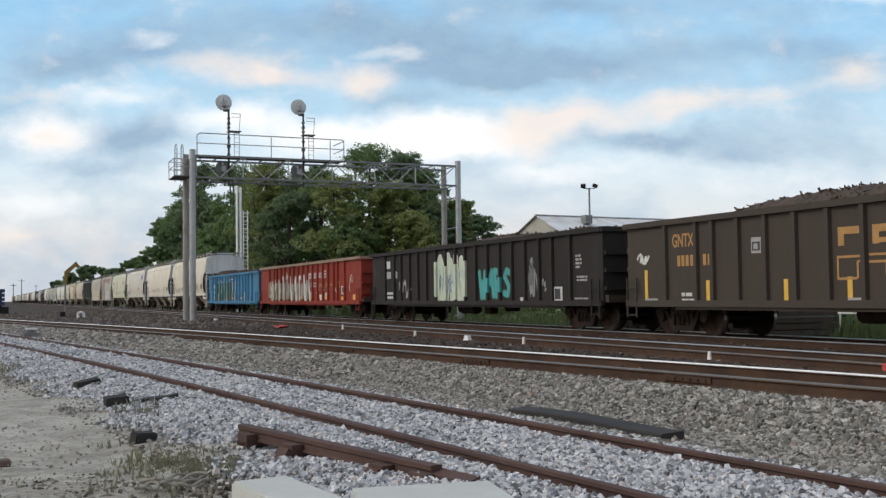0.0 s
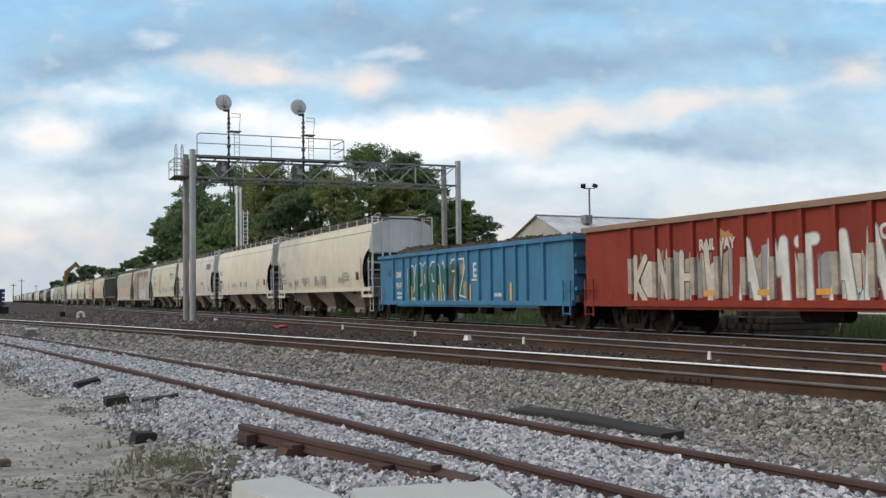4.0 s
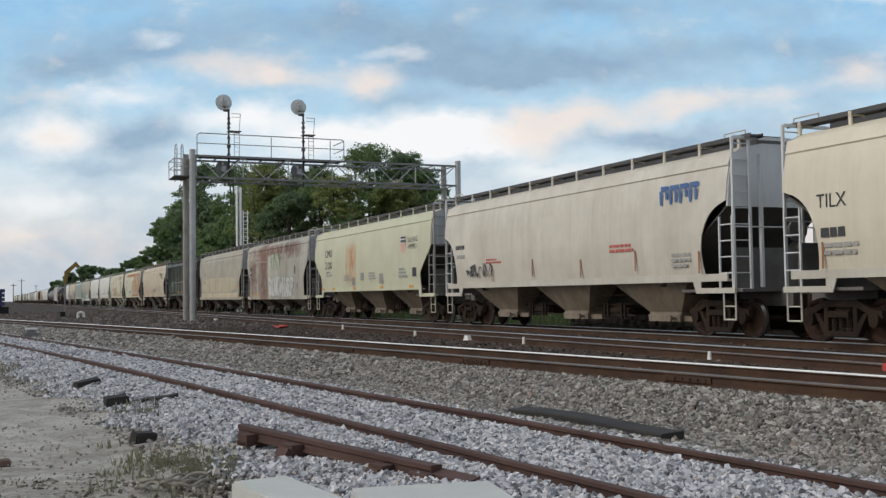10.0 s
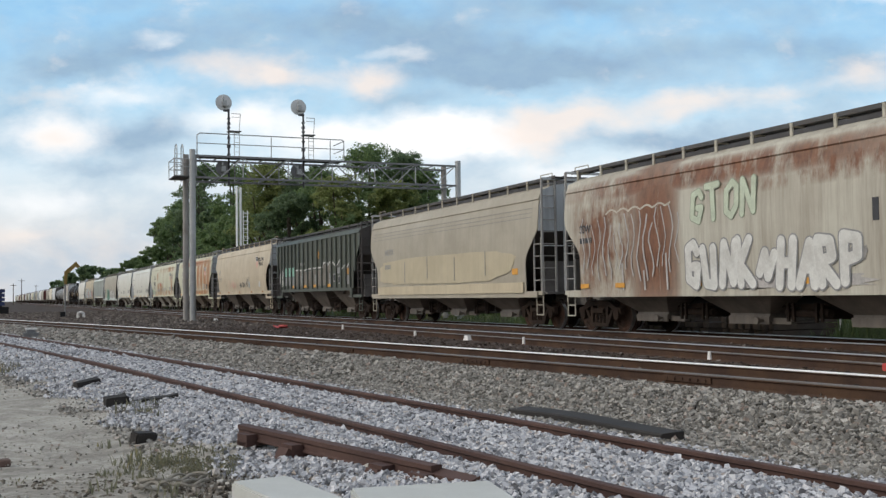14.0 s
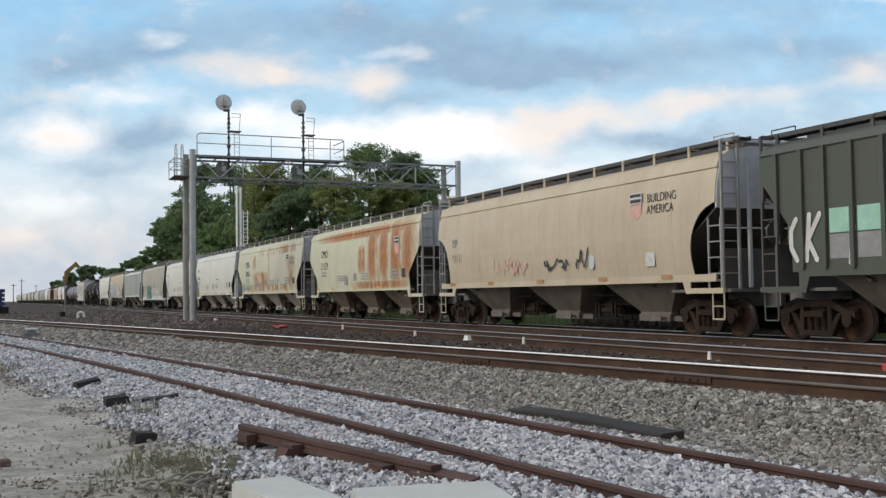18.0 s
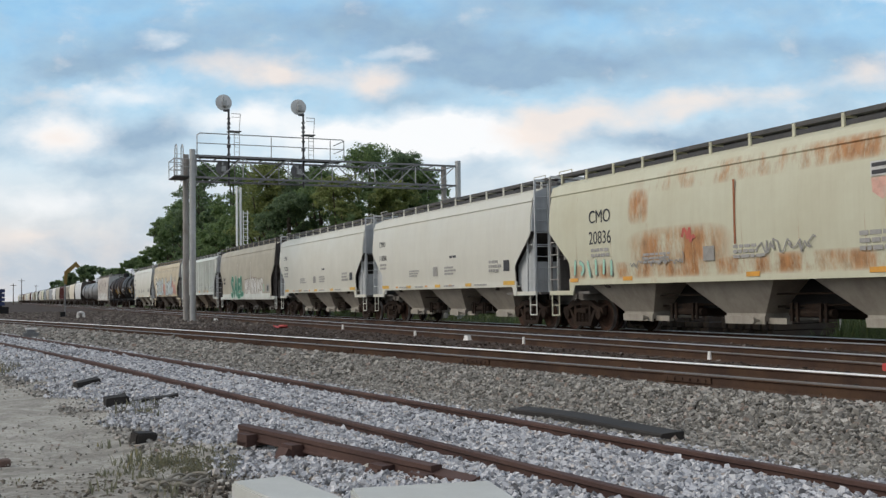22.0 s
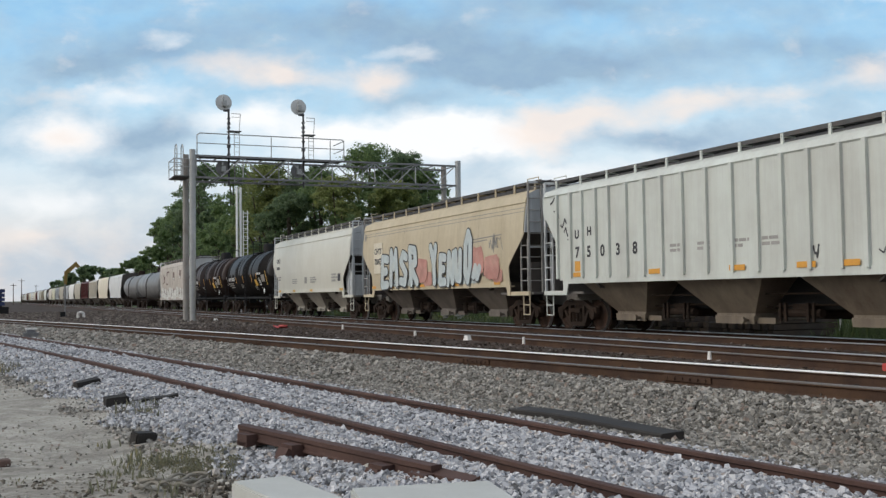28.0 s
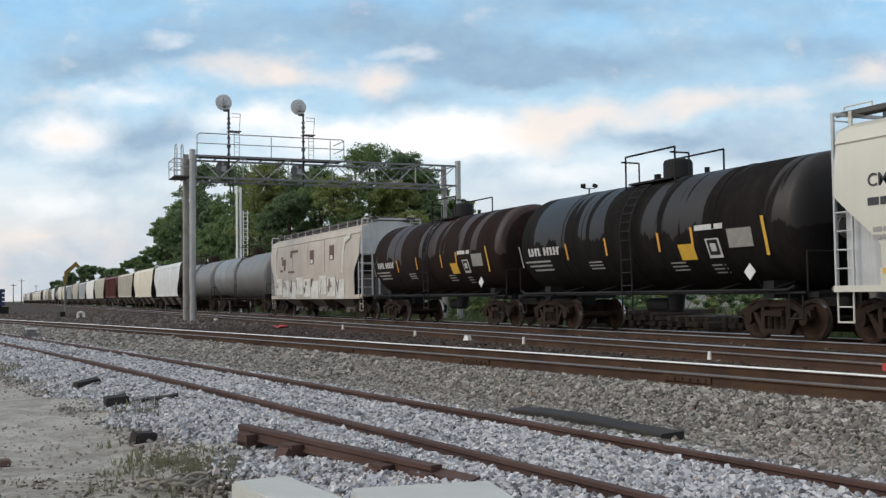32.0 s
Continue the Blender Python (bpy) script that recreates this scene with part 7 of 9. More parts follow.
    for j in range(ne + 1):
        el = radians(-1.5 + 46.5 * j / ne)
        for i in range(na + 1):
            az = radians(-62 + 124 * i / na)
            verts.append((2800 * math.sin(az) * math.cos(el), 2800 * math.cos(az) * math.cos(el), 2800 * math.sin(el)))
    faces = [(j * (na + 1) + i, j * (na + 1) + i + 1, (j + 1) * (na + 1) + i + 1, (j + 1) * (na + 1) + i) for j in range(ne) for i in range(na)]
    me = bpy.data.meshes.new("backdrop")
    me.from_pydata(verts, [], faces)
    me.materials.append(m)
    me.polygons.foreach_set("use_smooth", [True] * len(faces))
    ob = tagged(new("backdrop", me), "pale blue dusk sky with pink-lit broken clouds", "sky", kind="structure")
    ob.matrix_basis = pose(0, 0, 1.11, rz=-math.degrees(YAW))
    return ob


SKY = [sky_backdrop()]


def toward(px, d):
    """A place d metres from the tripod, at px thousandths right of the middle of the view."""
    a = YAW + math.atan(px / 1000)
    return d * math.sin(a), d * math.cos(a)


M["galv_brown"] = surface("brown_stained_steel", (0.33, 0.315, 0.295), 0.6, 0.2, 0.2, 1.5, 30, (0.2, 0.14, 0.1), 0.5, 0.1)
M["mast"] = surface("dark_mast_steel", (0.085, 0.085, 0.09), 0.6, 0.3, 0.25, 3, 30)


# ---------------------------------------------------------------- signal gantry over the tracks
def signal_gantry():
    g = thing("signal_gantry", "galvanised steel lattice signal gantry across the tracks", "signal gantry")
    y0, y1, xl, xr, zb, zt = 58.2, 60.4, 10.28, 26.6, 7.9, 9.12
    for x in (xl, xr):
        for y in (y0, y1):
            bm = bmesh.new()
            rod(bm, (x, y, -0.35), (x, y, 9.45), 0.175, 16)
            rod(bm, (x, y, -0.2), (x, y, -0.12), 0.3, 16)
            part("post", bm, M["galv"] if y == y0 else M["galv_brown"], g, smooth=True)
    for x in (xl, xr):
        bm = bmesh.new()
        for z in ((1.5, 3.4, 5.3, 7.2) if x == xr else (7.4,)):
            rod(bm, (x, y0, z), (x, y1, z), 0.04, 8)
        part("post_tie", bm, M["galv_dark"], g)
    for y in (y0, y1):
        for z in (zb, zt):
            bm = bmesh.new()
            box(bm, ((xl + xr) / 2, y, z), (xr - xl - 0.3, 0.11, 0.11))
            part("chord", bm, M["galv_dark"], g)
    n = 12
    step = (xr - xl - 0.4) / n
    for y in (y0, y1):
        for k in range(n):
            a, b = xl + 0.2 + k * step, xl + 0.2 + (k + 1) * step
            bm = bmesh.new()
            za, zc = (zb, zt) if k % 2 else (zt, zb)
            rod(bm, (a, y, za), (b, y, zc), 0.034, 6)
            part("brace", bm, M["galv"] if y == y0 else M["galv_dark"], g)
            if k % 2 == 0:
                bm = bmesh.new()
                rod(bm, (a, y, zb), (a, y, zt), 0.035, 6)
                part("strut", bm, M["galv"] if y == y0 else M["galv_dark"], g)
    for z in (zb, zt):
        for k in range(n + 1):
            x = xl + 0.2 + k * step
            bm = bmesh.new()
            rod(bm, (x, y0, z), (x, y1, z), 0.035, 6)
            part("cross_strut", bm, M["galv_dark"], g)
    bm = bmesh.new()
    box(bm, (14.9, (y0 + y1) / 2, zt + 0.08), (8.8, 1.0, 0.05))
    part("walkway", bm, M["grate"], g)
    for y in (y0 + 0.1,):
        bm = bmesh.new()
        pipe(bm, [(10.55, y, zt), (10.55, y, 10.3), (10.7, y, 10.42), (19.1, y, 10.42), (19.2, y, 10.3), (19.2, y, zt)], 0.03, 8)
        pipe(bm, [(10.55, y, 9.85), (19.2, y, 9.85)], 0.025, 8)
        part("handrail", bm, M["galv"], g)
        for x in (14.8, 18.35):
            bm = bmesh.new()
            rod(bm, (x, y, zt), (x, y, 10.42), 0.028, 8)
            part("handrail_post", bm, M["galv"], g)
    bm = bmesh.new()
    pipe(bm, [(19.2, y0 + 0.1, 10.35), (19.2, y1 - 0.1, 10.35)], 0.028)
    pipe(bm, [(19.2, y0 + 0.1, 9.85), (19.2, y1 - 0.1, 9.85)], 0.025)
    part("end_rail", bm, M["galv"], g)
    # access platform and ladder beside the posts
    bm = bmesh.new()
    box(bm, (9.75, 59.3, 7.95), (0.9, 2.0, 0.06))
    part("access_platform", bm, M["grate"], g)
    bm = bmesh.new()
    for z in (8.5, 8.95):
        pipe(bm, [(10.2, 58.4, z), (9.3, 58.4, z), (9.3, 60.2, z), (10.2, 60.2, z)], 0.025)
    for x, y in ((9.3, 58.4), (9.3, 60.2), (9.75, 58.4)):
        rod(bm, (x, y, 7.95), (x, y, 8.95), 0.025, 6)
    part("platform_rail", bm, M["galv"], g)
    bm = bmesh.new()
    for x in (9.75, 10.1):
        pipe(bm, [(x, 60.9, 7.9), (x, 60.9, 9.75), (x, 60.8, 9.98), (x, 60.55, 10.05), (x, 60.3, 9.98), (x, 60.2, 9.75), (x, 60.2, 8.2)], 0.03)
    for k in range(6):
        rod(bm, (9.75, 60.9, 8.0 + 0.31 * k), (10.1, 60.9, 8.0 + 0.31 * k), 0.014, 5)
    part("ladder", bm, M["galv"], g)
    return g


signal_gantry()


def railway_signal(x):
    s = thing("railway_signal", "round signal head seen from behind on a dark mast", "railway signal", "signals on the gantry")
    y = 59.3
    bm = bmesh.new()
    rod(bm, (x, y, 7.6), (x, y, 12.05), 0.06, 12)
    box(bm, (x - 0.12, y, 11.95), (0.35, 0.12, 0.1))
    for z in (9.4, 10.35, 10.95, 11.5):
        box(bm, (x, y, z), (0.15, 0.2, 0.1))
    box(bm, (x, y, 9.9), (0.18, 0.2, 0.24))
    box(bm, (x, y, 11.2), (0.16, 0.18, 0.16))
    part("mast", bm, M["mast"], s)
    for z, r, nm in ((12.42, 0.47, "upper_head"), (8.6, 0.42, "lower_head")):
        bm = bmesh.new()
        cx = x - 0.28 if z > 10 else x - 0.35
        turned(bm, [(y - 0.02, r * 0.2), (y - 0.0, r), (y + 0.04, r), (y + 0.07, r * 0.96)], 28, "y", (cx, 0, z))
        head = part(nm, bm, M["signal_back"] if z > 10 else M["galv_dark"], s)
        bm = bmesh.new()
        box(bm, (cx, y - 0.16, z - 0.08), (0.22, 0.3, 0.3))
        rod(bm, (cx - 0.06, y - 0.2, z + 0.16), (cx - 0.06, y - 0.2, z + 0.3), 0.05, 8)
        box(bm, (cx + 0.15, y - 0.05, z - 0.2), (0.3, 0.1, 0.12))
        part("lamp_case", bm, M["galv"], head)
    bm = bmesh.new()
    box(bm, (x + 0.3, y, 10.75), (0.75, 0.6, 0.04))
    part("platform", bm, M["galv_dark"], s)
    bm = bmesh.new()
    pipe(bm, [(x + 0.1, y - 0.28, 11.75), (x + 0.62, y - 0.28, 11.75), (x + 0.55, y - 0.28, 10.75)], 0.02)
    pipe(bm, [(x + 0.1, y - 0.28, 11.55), (x + 0.6, y - 0.28, 11.55)], 0.015)
    part("guard_rail", bm, M["galv"], s)
    bm = bmesh.new()
    for dx in (0.3, 0.6):
        rod(bm, (x + dx, y - 0.1, 9.15), (x + dx, y - 0.1, 10.8), 0.018, 6)
    for k in range(6):
        rod(bm, (x + 0.3, y - 0.1, 9.3 + 0.27 * k), (x + 0.6, y - 0.1, 9.3 + 0.27 * k), 0.014, 5)
    part("ladder", bm, M["galv"], s)
    return s


M["signal_back"] = surface("pale_signal_backplate", (0.68, 0.69, 0.69), 0.5, 0.0, 0.15, 3, 30, (0.36, 0.36, 0.35), 0.4, 0.1)
railway_signal(12.55)
railway_signal(17.0)

M["mast_white"] = surface("bright_white_paint", (0.93, 0.93, 0.92), 0.4, 0, 0.03, 2, 30)
# tall white mast with its ladder, beyond the train
w = thing("signal_mast", "pair of tall white poles with a caged ladder", "signal mast")
for x in (19.3, 19.62):
    bm = bmesh.new()
    rod(bm, (x, 88, -0.4), (x, 88, 10.6), 0.1, 12)
    part("pole", bm, M["mast_white"], w, smooth=True)
bm = bmesh.new()
for x in (19.82, 20.2):
    rod(bm, (x, 87.9, 0.3), (x, 87.9, 8.6), 0.045, 6)
for k in range(24):
    rod(bm, (19.82, 87.9, 0.6 + 0.34 * k), (20.2, 87.9, 0.6 + 0.34 * k), 0.028, 5)
part("ladder", bm, M["mast_white"], w)
for k in range(4):
    bm = bmesh.new()
    pipe(bm, [(19.82, 87.9, 6.2 + 0.7 * k), (19.82, 87.3, 6.2 + 0.7 * k), (20.2, 87.3, 6.2 + 0.7 * k), (20.2, 87.9, 6.2 + 0.7 * k)], 0.02)
    part("cage_hoop", bm, M["mast_white"], w)


# ---------------------------------------------------------------- trees
def leaf_mat(name, col):
    m, nt, b = shell(name)
    geo = nt.nodes.new("ShaderNodeNewGeometry")
    c = ramp(nt, geo.outputs["Random Per Island"], [(0.0, tuple(k * 0.75 for k in col)), (0.5, col), (0.93, (col[0] * 1.25, col[1] * 1.2, col[2] * 1.1)), (1.0, (col[0] * 1.7, col[1] * 1.45, col[2] * 1.1))])
    nt.links.new(c, b.inputs["Base Color"])
    b.inputs["Roughness"].default_value = 0.6
    tr = nt.nodes.new("ShaderNodeBsdfTranslucent")
    nt.links.new(c, tr.inputs[0])
    mx = nt.nodes.new("ShaderNodeMixShader")
    mx.inputs[0].default_value = 0.5
    nt.links.new(b.outputs[0], mx.inputs[1])
    nt.links.new(tr.outputs[0], mx.inputs[2])
    nt.links.new(mx.outputs[0], nt.nodes["Material Output"].inputs[0])
    return m


M["bark"] = surface("tree_bark", (0.1, 0.08, 0.06), 0.9, 0, 0.35, 5, 30, None, 0, 0.5)
LEAVES = [leaf_mat("leaves_green", (0.18, 0.265, 0.115)), leaf_mat("leaves_olive", (0.25, 0.295, 0.11)), leaf_mat("leaves_dark", (0.155, 0.225, 0.118))]


def leaves_mesh(name, centres, radii, per, size, rng, material):
    """Many small bent leaves in uneven clumps."""
    k = len(centres)
    c = np.repeat(np.array(centres), per, axis=0)
    r = np.repeat(np.array(radii), per, axis=0)
    n = k * per
    sprays = max(4, per // 36)
    sd = rng.normal(size=(k * sprays, 3))
    sd /= np.linalg.norm(sd, axis=1)[:, None]
    sd *= 0.45 + 0.55 * rng.random((k * sprays, 1))
    pick = np.repeat(np.arange(k), per) * sprays + rng.integers(0, sprays, n)
    d = rng.normal(size=(n, 3))
    d /= np.linalg.norm(d, axis=1)[:, None]
    off = d * (rng.random((n, 1)) ** 0.5) * np.array([0.34, 0.34, 0.26])
    p = c + (sd[pick] + off) * r
    d = d * 0.7 + sd[pick] * 0.5
    ax = rng.normal(size=(n, 3))
    ax /= np.linalg.norm(ax, axis=1)[:, None]
    nrm = d * 0.7 + rng.normal(size=(n, 3)) * 0.6 + np.array([0, 0, 0.4])
    side = np.cross(nrm, ax)
    side /= np.linalg.norm(side, axis=1)[:, None] + 1e-9
    up = np.cross(side, nrm)
    up /= np.linalg.norm(up, axis=1)[:, None] + 1e-9
    s = size * (0.6 + 0.8 * rng.random((n, 1)))
    quad = np.stack([p - up * s, p + side * s * 0.55, p + up * s, p - side * s * 0.55], axis=1).reshape(-1, 3)
    me = bpy.data.meshes.new(name)
    me.vertices.add(4 * n)
    me.vertices.foreach_set("co", quad.ravel())
    me.loops.add(4 * n)
    me.loops.foreach_set("vertex_index", np.arange(4 * n))
    me.polygons.add(n)
    me.polygons.foreach_set("loop_start", np.arange(0, 4 * n, 4))
    me.update(calc_edges=True)
    me.materials.append(material)
    return me


def tree(x, y, h, spread, seed, leaf=0, per=240, clumps=30, size=0.3, low=0.12, label="broad leafy green tree beside the railway"):
    rng = np.random.default_rng(seed)
    t = thing("tree", label, "tree", "trees beside the line", m=pose(x, y, -0.6))
    bm = bmesh.new()
    fork = h * 0.3
    rod(bm, (0, 0, 0), (0.1, 0, fork), h * 0.028, 10, h * 0.02)
    centres, radii = [], []
    for k in range(clumps):
        a = rng.random() * 2 * math.pi
        v = low + (1 - low) * rng.random() ** 0.8
        wide = math.sin(math.pi * min(1.0, max(0.02, (v - low * 0.6) / (1.05 - low * 0.6))) ** 0.8) ** 0.7
        rr = spread * wide * (0.35 + 0.6 * rng.random())
        r = h * (0.055 + 0.06 * rng.random())
        z = min(v * h, h - r * 0.75)
        centres.append((math.cos(a) * rr, math.sin(a) * rr, z))
        radii.append((r * 1.15, r * 1.15, r * 0.8))
    centres.append((spread * 0.1, 0, h - h * 0.09))
    radii.append((h * 0.12, h * 0.12, h * 0.09))
    for c in centres[::3]:
        mid = (c[0] * 0.5, c[1] * 0.5, fork + (c[2] - fork) * 0.45)
        rod(bm, (0.1, 0, fork * 0.9), mid, h * 0.011, 6, h * 0.008, False)
        rod(bm, mid, c, h * 0.008, 6, h * 0.003, False)
    part("trunk", bm, M["bark"], t)
    me = leaves_mesh("crown", centres, radii, per, size, rng, LEAVES[leaf])
    part("crown", me, None, t)
    return t


# across and height in thousandths of the distance, spread in metres
GROVE = [(-270, 76, 96, 2.1, 0), (-236, 128, 101, 2.7, 2), (-204, 128, 97, 2.7, 0), (-172, 130, 99, 2.8, 1), (-128, 127, 102, 3.6, 2), (-72, 148, 95, 3.0, 0), (-38, 141, 98, 2.7, 2), (-17, 122, 96, 2.2, 0),
         (36, 78, 93, 2.0, 2), (14, 92, 99, 2.3, 1), (-100, 118, 90, 3.6, 1), (-148, 100, 92, 3.6, 2), (-45, 110, 91, 3.6, 1), (-186, 92, 92, 3.0, 0), (-296, 38, 120, 2.4, 0), (-222, 84, 93, 3.0, 2), (-8, 90, 94, 2.6, 2), (-254, 92, 104, 2.2, 0), (-118, 122, 97, 3.2, 0), (-160, 112, 104, 3.2, 1), (-88, 92, 89, 3.4, 0), (-30, 84, 88, 3.2, 1)]
for k, (a, hh, d, sp, lf) in enumerate(GROVE):
    d = max(d, 25.0 / math.sin(YAW + math.atan(a / 1000)))
    x, y = toward(a, d)
    tree(x, y, 1.7 + hh / 1000 * d, sp * d / 97, 200 + k, lf, 640 if a < 20 else 330, 44, 0.112 * d / 97, 0.06)
for k, (a, hh, d, sp) in enumerate(((-352, 31, 300, 7.5), (-335, 31, 310, 7.0), (-318, 28, 300, 6.0), (-375, 18, 420, 4.0), (-362, 20, 400, 4.5))):
    x, y = toward(a, d)
    tree(x, y, 1.6 + hh / 1000 * d, sp, 300 + k, 2, 160, 26, 0.75, label="distant dark green tree")


# low scrub along the far side of the tracks
for k in range(26):
    x, y = 27.5 + 4.0 * random.random(), 12.0 + 3.0 * k + random.random()
    sc = thing("shrub", "low dark green scrub behind the tracks", "shrub", "scrub behind the tracks", m=pose(x, y, -0.7))
    rg = np.random.default_rng(400 + k)
    cs = [(rg.normal() * 1.0, rg.normal() * 1.2, 0.35 + (1.5 if y < 32 else 1.9) * rg.random()) for _ in range(14)]
    bm = bmesh.new()
    for c in cs[:5]:
        rod(bm, (0, 0, 0), c, 0.03, 5, 0.01, False)
    part("stems", bm, M["bark"], sc)
    part("foliage", leaves_mesh("foliage", cs, [(0.6, 0.6, 0.45)] * 14, 200, 0.11, rg, LEAVES[k % 3]), None, sc)


# ---------------------------------------------------------------- shed and yard light beyond the train
M["roof_metal"] = surface("weathered_sheet_roof", (0.68, 0.68, 0.69), 0.6, 0.0, 0.2, 0.8, 20, (0.3, 0.26, 0.24), 0.6, 0.2)
M["shed_wall"] = surface("pale_sheet_wall", (0.5, 0.48, 0.43), 0.7, 0.0, 0.15, 0.6, 20, (0.32, 0.28, 0.24), 0.4, 0.2)


def shed():
    b = thing("shed", "long shed with a weathered pale sheet metal roof", "shed")
    x0, y0 = toward(90, 110)
    x1, y1 = toward(262, 127)
    e = Vector((x1 - x0, y1 - y0, 0)).normalized()
    b.matrix_basis = Matrix(((e.x, -e.y, 0, x0), (e.y, e.x, 0, y0), (0, 0, 1, 0), (0, 0, 0, 1)))
    ln = math.hypot(x1 - x0, y1 - y0) + 6
    w, ze, zr = 4.6, 7.2, 9.45
    bm = bmesh.new()
    outline = [(-w, -0.7), (w, -0.7), (w, ze), (0, zr - 0.1), (-w, ze)]
    a = [bm.verts.new((0.3, p, z)) for p, z in outline]
    c = [bm.verts.new((ln - 0.3, p, z)) for p, z in outline]
    for k in range(5):
        bm.faces.new((a[k], a[(k + 1) % 5], c[(k + 1) % 5], c[k]))
    bm.faces.new(a)
    bm.faces.new(c)
    part("wall", bm, M["shed_wall"], b)
    for s in (-1, 1):
        n = 22
        for k in range(n):
            bm = bmesh.new()
            xa, xb = ln * k / n, ln * (k + 1) / n - 0.03
            vs = [bm.verts.new((x, s * p, z + dz)) for dz in (0.0, 0.06) for x, p, z in ((xa, 0, zr), (xb, 0, zr), (xb, w + 0.35, ze - 0.12), (xa, w + 0.35, ze - 0.12))]
            for f in ((0, 1, 2, 3), (4, 5, 6, 7), (0, 1, 5, 4), (1, 2, 6, 5), (2, 3, 7, 6), (3, 0, 4, 7)):
                bm.faces.new([vs[i] for i in f])
            part("roof_sheet", bm, M["roof_metal"], b)
    bm = bmesh.new()
    box(bm, (ln / 2, 0, zr + 0.08), (ln, 0.5, 0.08))
    part("ridge_cap", bm, M["roof_metal"], b)
    bm = bmesh.new()
    box(bm, (5.2, -2.2, 9.0), (0.9, 0.8, 0.9))
    part("roof_vent", bm, M["galv_dark"], b)


shed()
lx, ly = toward(143, 118)
p = thing("yard_light", "tall dark yard light pole with two floodlights", "light pole")
bm = bmesh.new()
rod(bm, (lx, ly, -0.7), (lx, ly, 13.0), 0.14, 10, 0.1)
rod(bm, (lx - 0.6, ly + 0.3, 13.0), (lx + 0.6, ly - 0.3, 13.0), 0.06, 6)
part("pole", bm, M["galv_dark"], p)
for s in (-1, 1):
    bm = bmesh.new()
    box(bm, (lx + s * 0.6, ly - s * 0.3, 13.3), (0.55, 0.4, 0.38), Euler((0.5, 0, s * 0.5)).to_matrix())
    part("floodlight", bm, M["black"], p)

# ---------------------------------------------------------------- far end: posts, machine arm, bank
M["yellow"] = surface("machine_yellow", (0.26, 0.17, 0.04), 0.6, 0, 0.2, 2, 20, (0.25, 0.16, 0.05), 0.4)
a = thing("yellow_machine_arm", "bent yellow steel arm on a dark post beside the line", "machine arm")
bm = bmesh.new()
for q in (((5.0, 2.3), (5.0, 3.25), (5.82, 4.0), (6.12, 3.62), (5.95, 3.5), (5.8, 3.6), (5.22, 3.05), (5.18, 2.3)),):
    va = [bm.verts.new((x, 81.85, z)) for x, z in q]
    vb = [bm.verts.new((x, 82.15, z)) for x, z in q]
    for k in range(len(q)):
        bm.faces.new((va[k], va[(k + 1) % len(q)], vb[(k + 1) % len(q)], vb[k]))
    bm.faces.new(va)
    bm.faces.new(vb)
part("arm", bm, M["yellow"], a)
bm = bmesh.new()
rod(bm, (5.06, 82, -0.5), (5.06, 82, 2.5), 0.06, 8)
part("post", bm, M["galv_dark"], a)
bm = bmesh.new()
box(bm, (4.9, 82, -0.1), (0.34, 0.34, 0.6))
box(bm, (4.9, 82, 0.22), (0.38, 0.38, 0.06))
part("base_box", bm, M["black"], a)
a = thing("marker_hoop", "small white hooped marker beside the track", "marker")
bm = bmesh.new()
pts = [(5.68, 78, -0.5), (5.68, 78, 0.05)] + [(5.88 - 0.2 * math.cos(t), 78, 0.05 + 0.19 * math.sin(t)) for t in np.linspace(0, math.pi, 7)] + [(6.08, 78, 0.05), (6.08, 78, -0.5)]
pipe(bm, pts, 0.1, 8)
part("hoop", bm, M["white"], a)
for k, (px, d, hh) in enumerate(((-417, 380, 7.0), (-409, 350, 8.0), (-395, 480, 8.0))):
    x, y = toward(px, d)
    bm = bmesh.new()
    rod(bm, (x, y, -1), (x, y, hh), 0.16, 6, 0.1)
    box(bm, (x, y, hh - 0.6), (1.8, 0.15, 0.15))
    tagged(part("utility_pole", bm, M["tie"]), "thin timber utility pole in the far distance", "utility pole", "utility poles")
# the nose of a blue rail vehicle and a pale post at the edge of the view
M["deep_blue"] = surface("dark_blue_paint", (0.02, 0.035, 0.12), 0.5, 0, 0.2, 2, 20, (0.05, 0.05, 0.08), 0.4)
a = thing("blue_rail_machine", "dark blue rail machine parked far down the line", "rail machine")
bx, by = toward(-434, 110)
for k in range(4):
    bm = bmesh.new()
    box(bm, (bx, by, 0.85 + 0.42 * k), (1.6, 3.0, 0.34))
    part("panel", bm, M["deep_blue"], a)
bm = bmesh.new()
box(bm, (bx - 0.1, by, 1.3), (1.3, 2.8, 1.7))
box(bm, (bx + 0.2, by, 0.15), (1.9, 3.0, 0.8))
part("frame", bm, M["black"], a)
for s in (-1, 1):
    bm = bmesh.new()
    rod(bm, (bx + 0.3, by + s, -0.05), (bx + 0.9, by + s, -0.05), 0.42, 14)
    part("wheel", bm, M["black"], a)
bm = bmesh.new()
box(bm, (0.12, 41.5, 0.05), (0.24, 0.24, 1.2))
box(bm, (0.12, 41.5, 0.66), (0.28, 0.28, 0.05))
tagged(part("marker_post", bm, M["white"]), "short pale concrete marker post by the siding", "marker post")


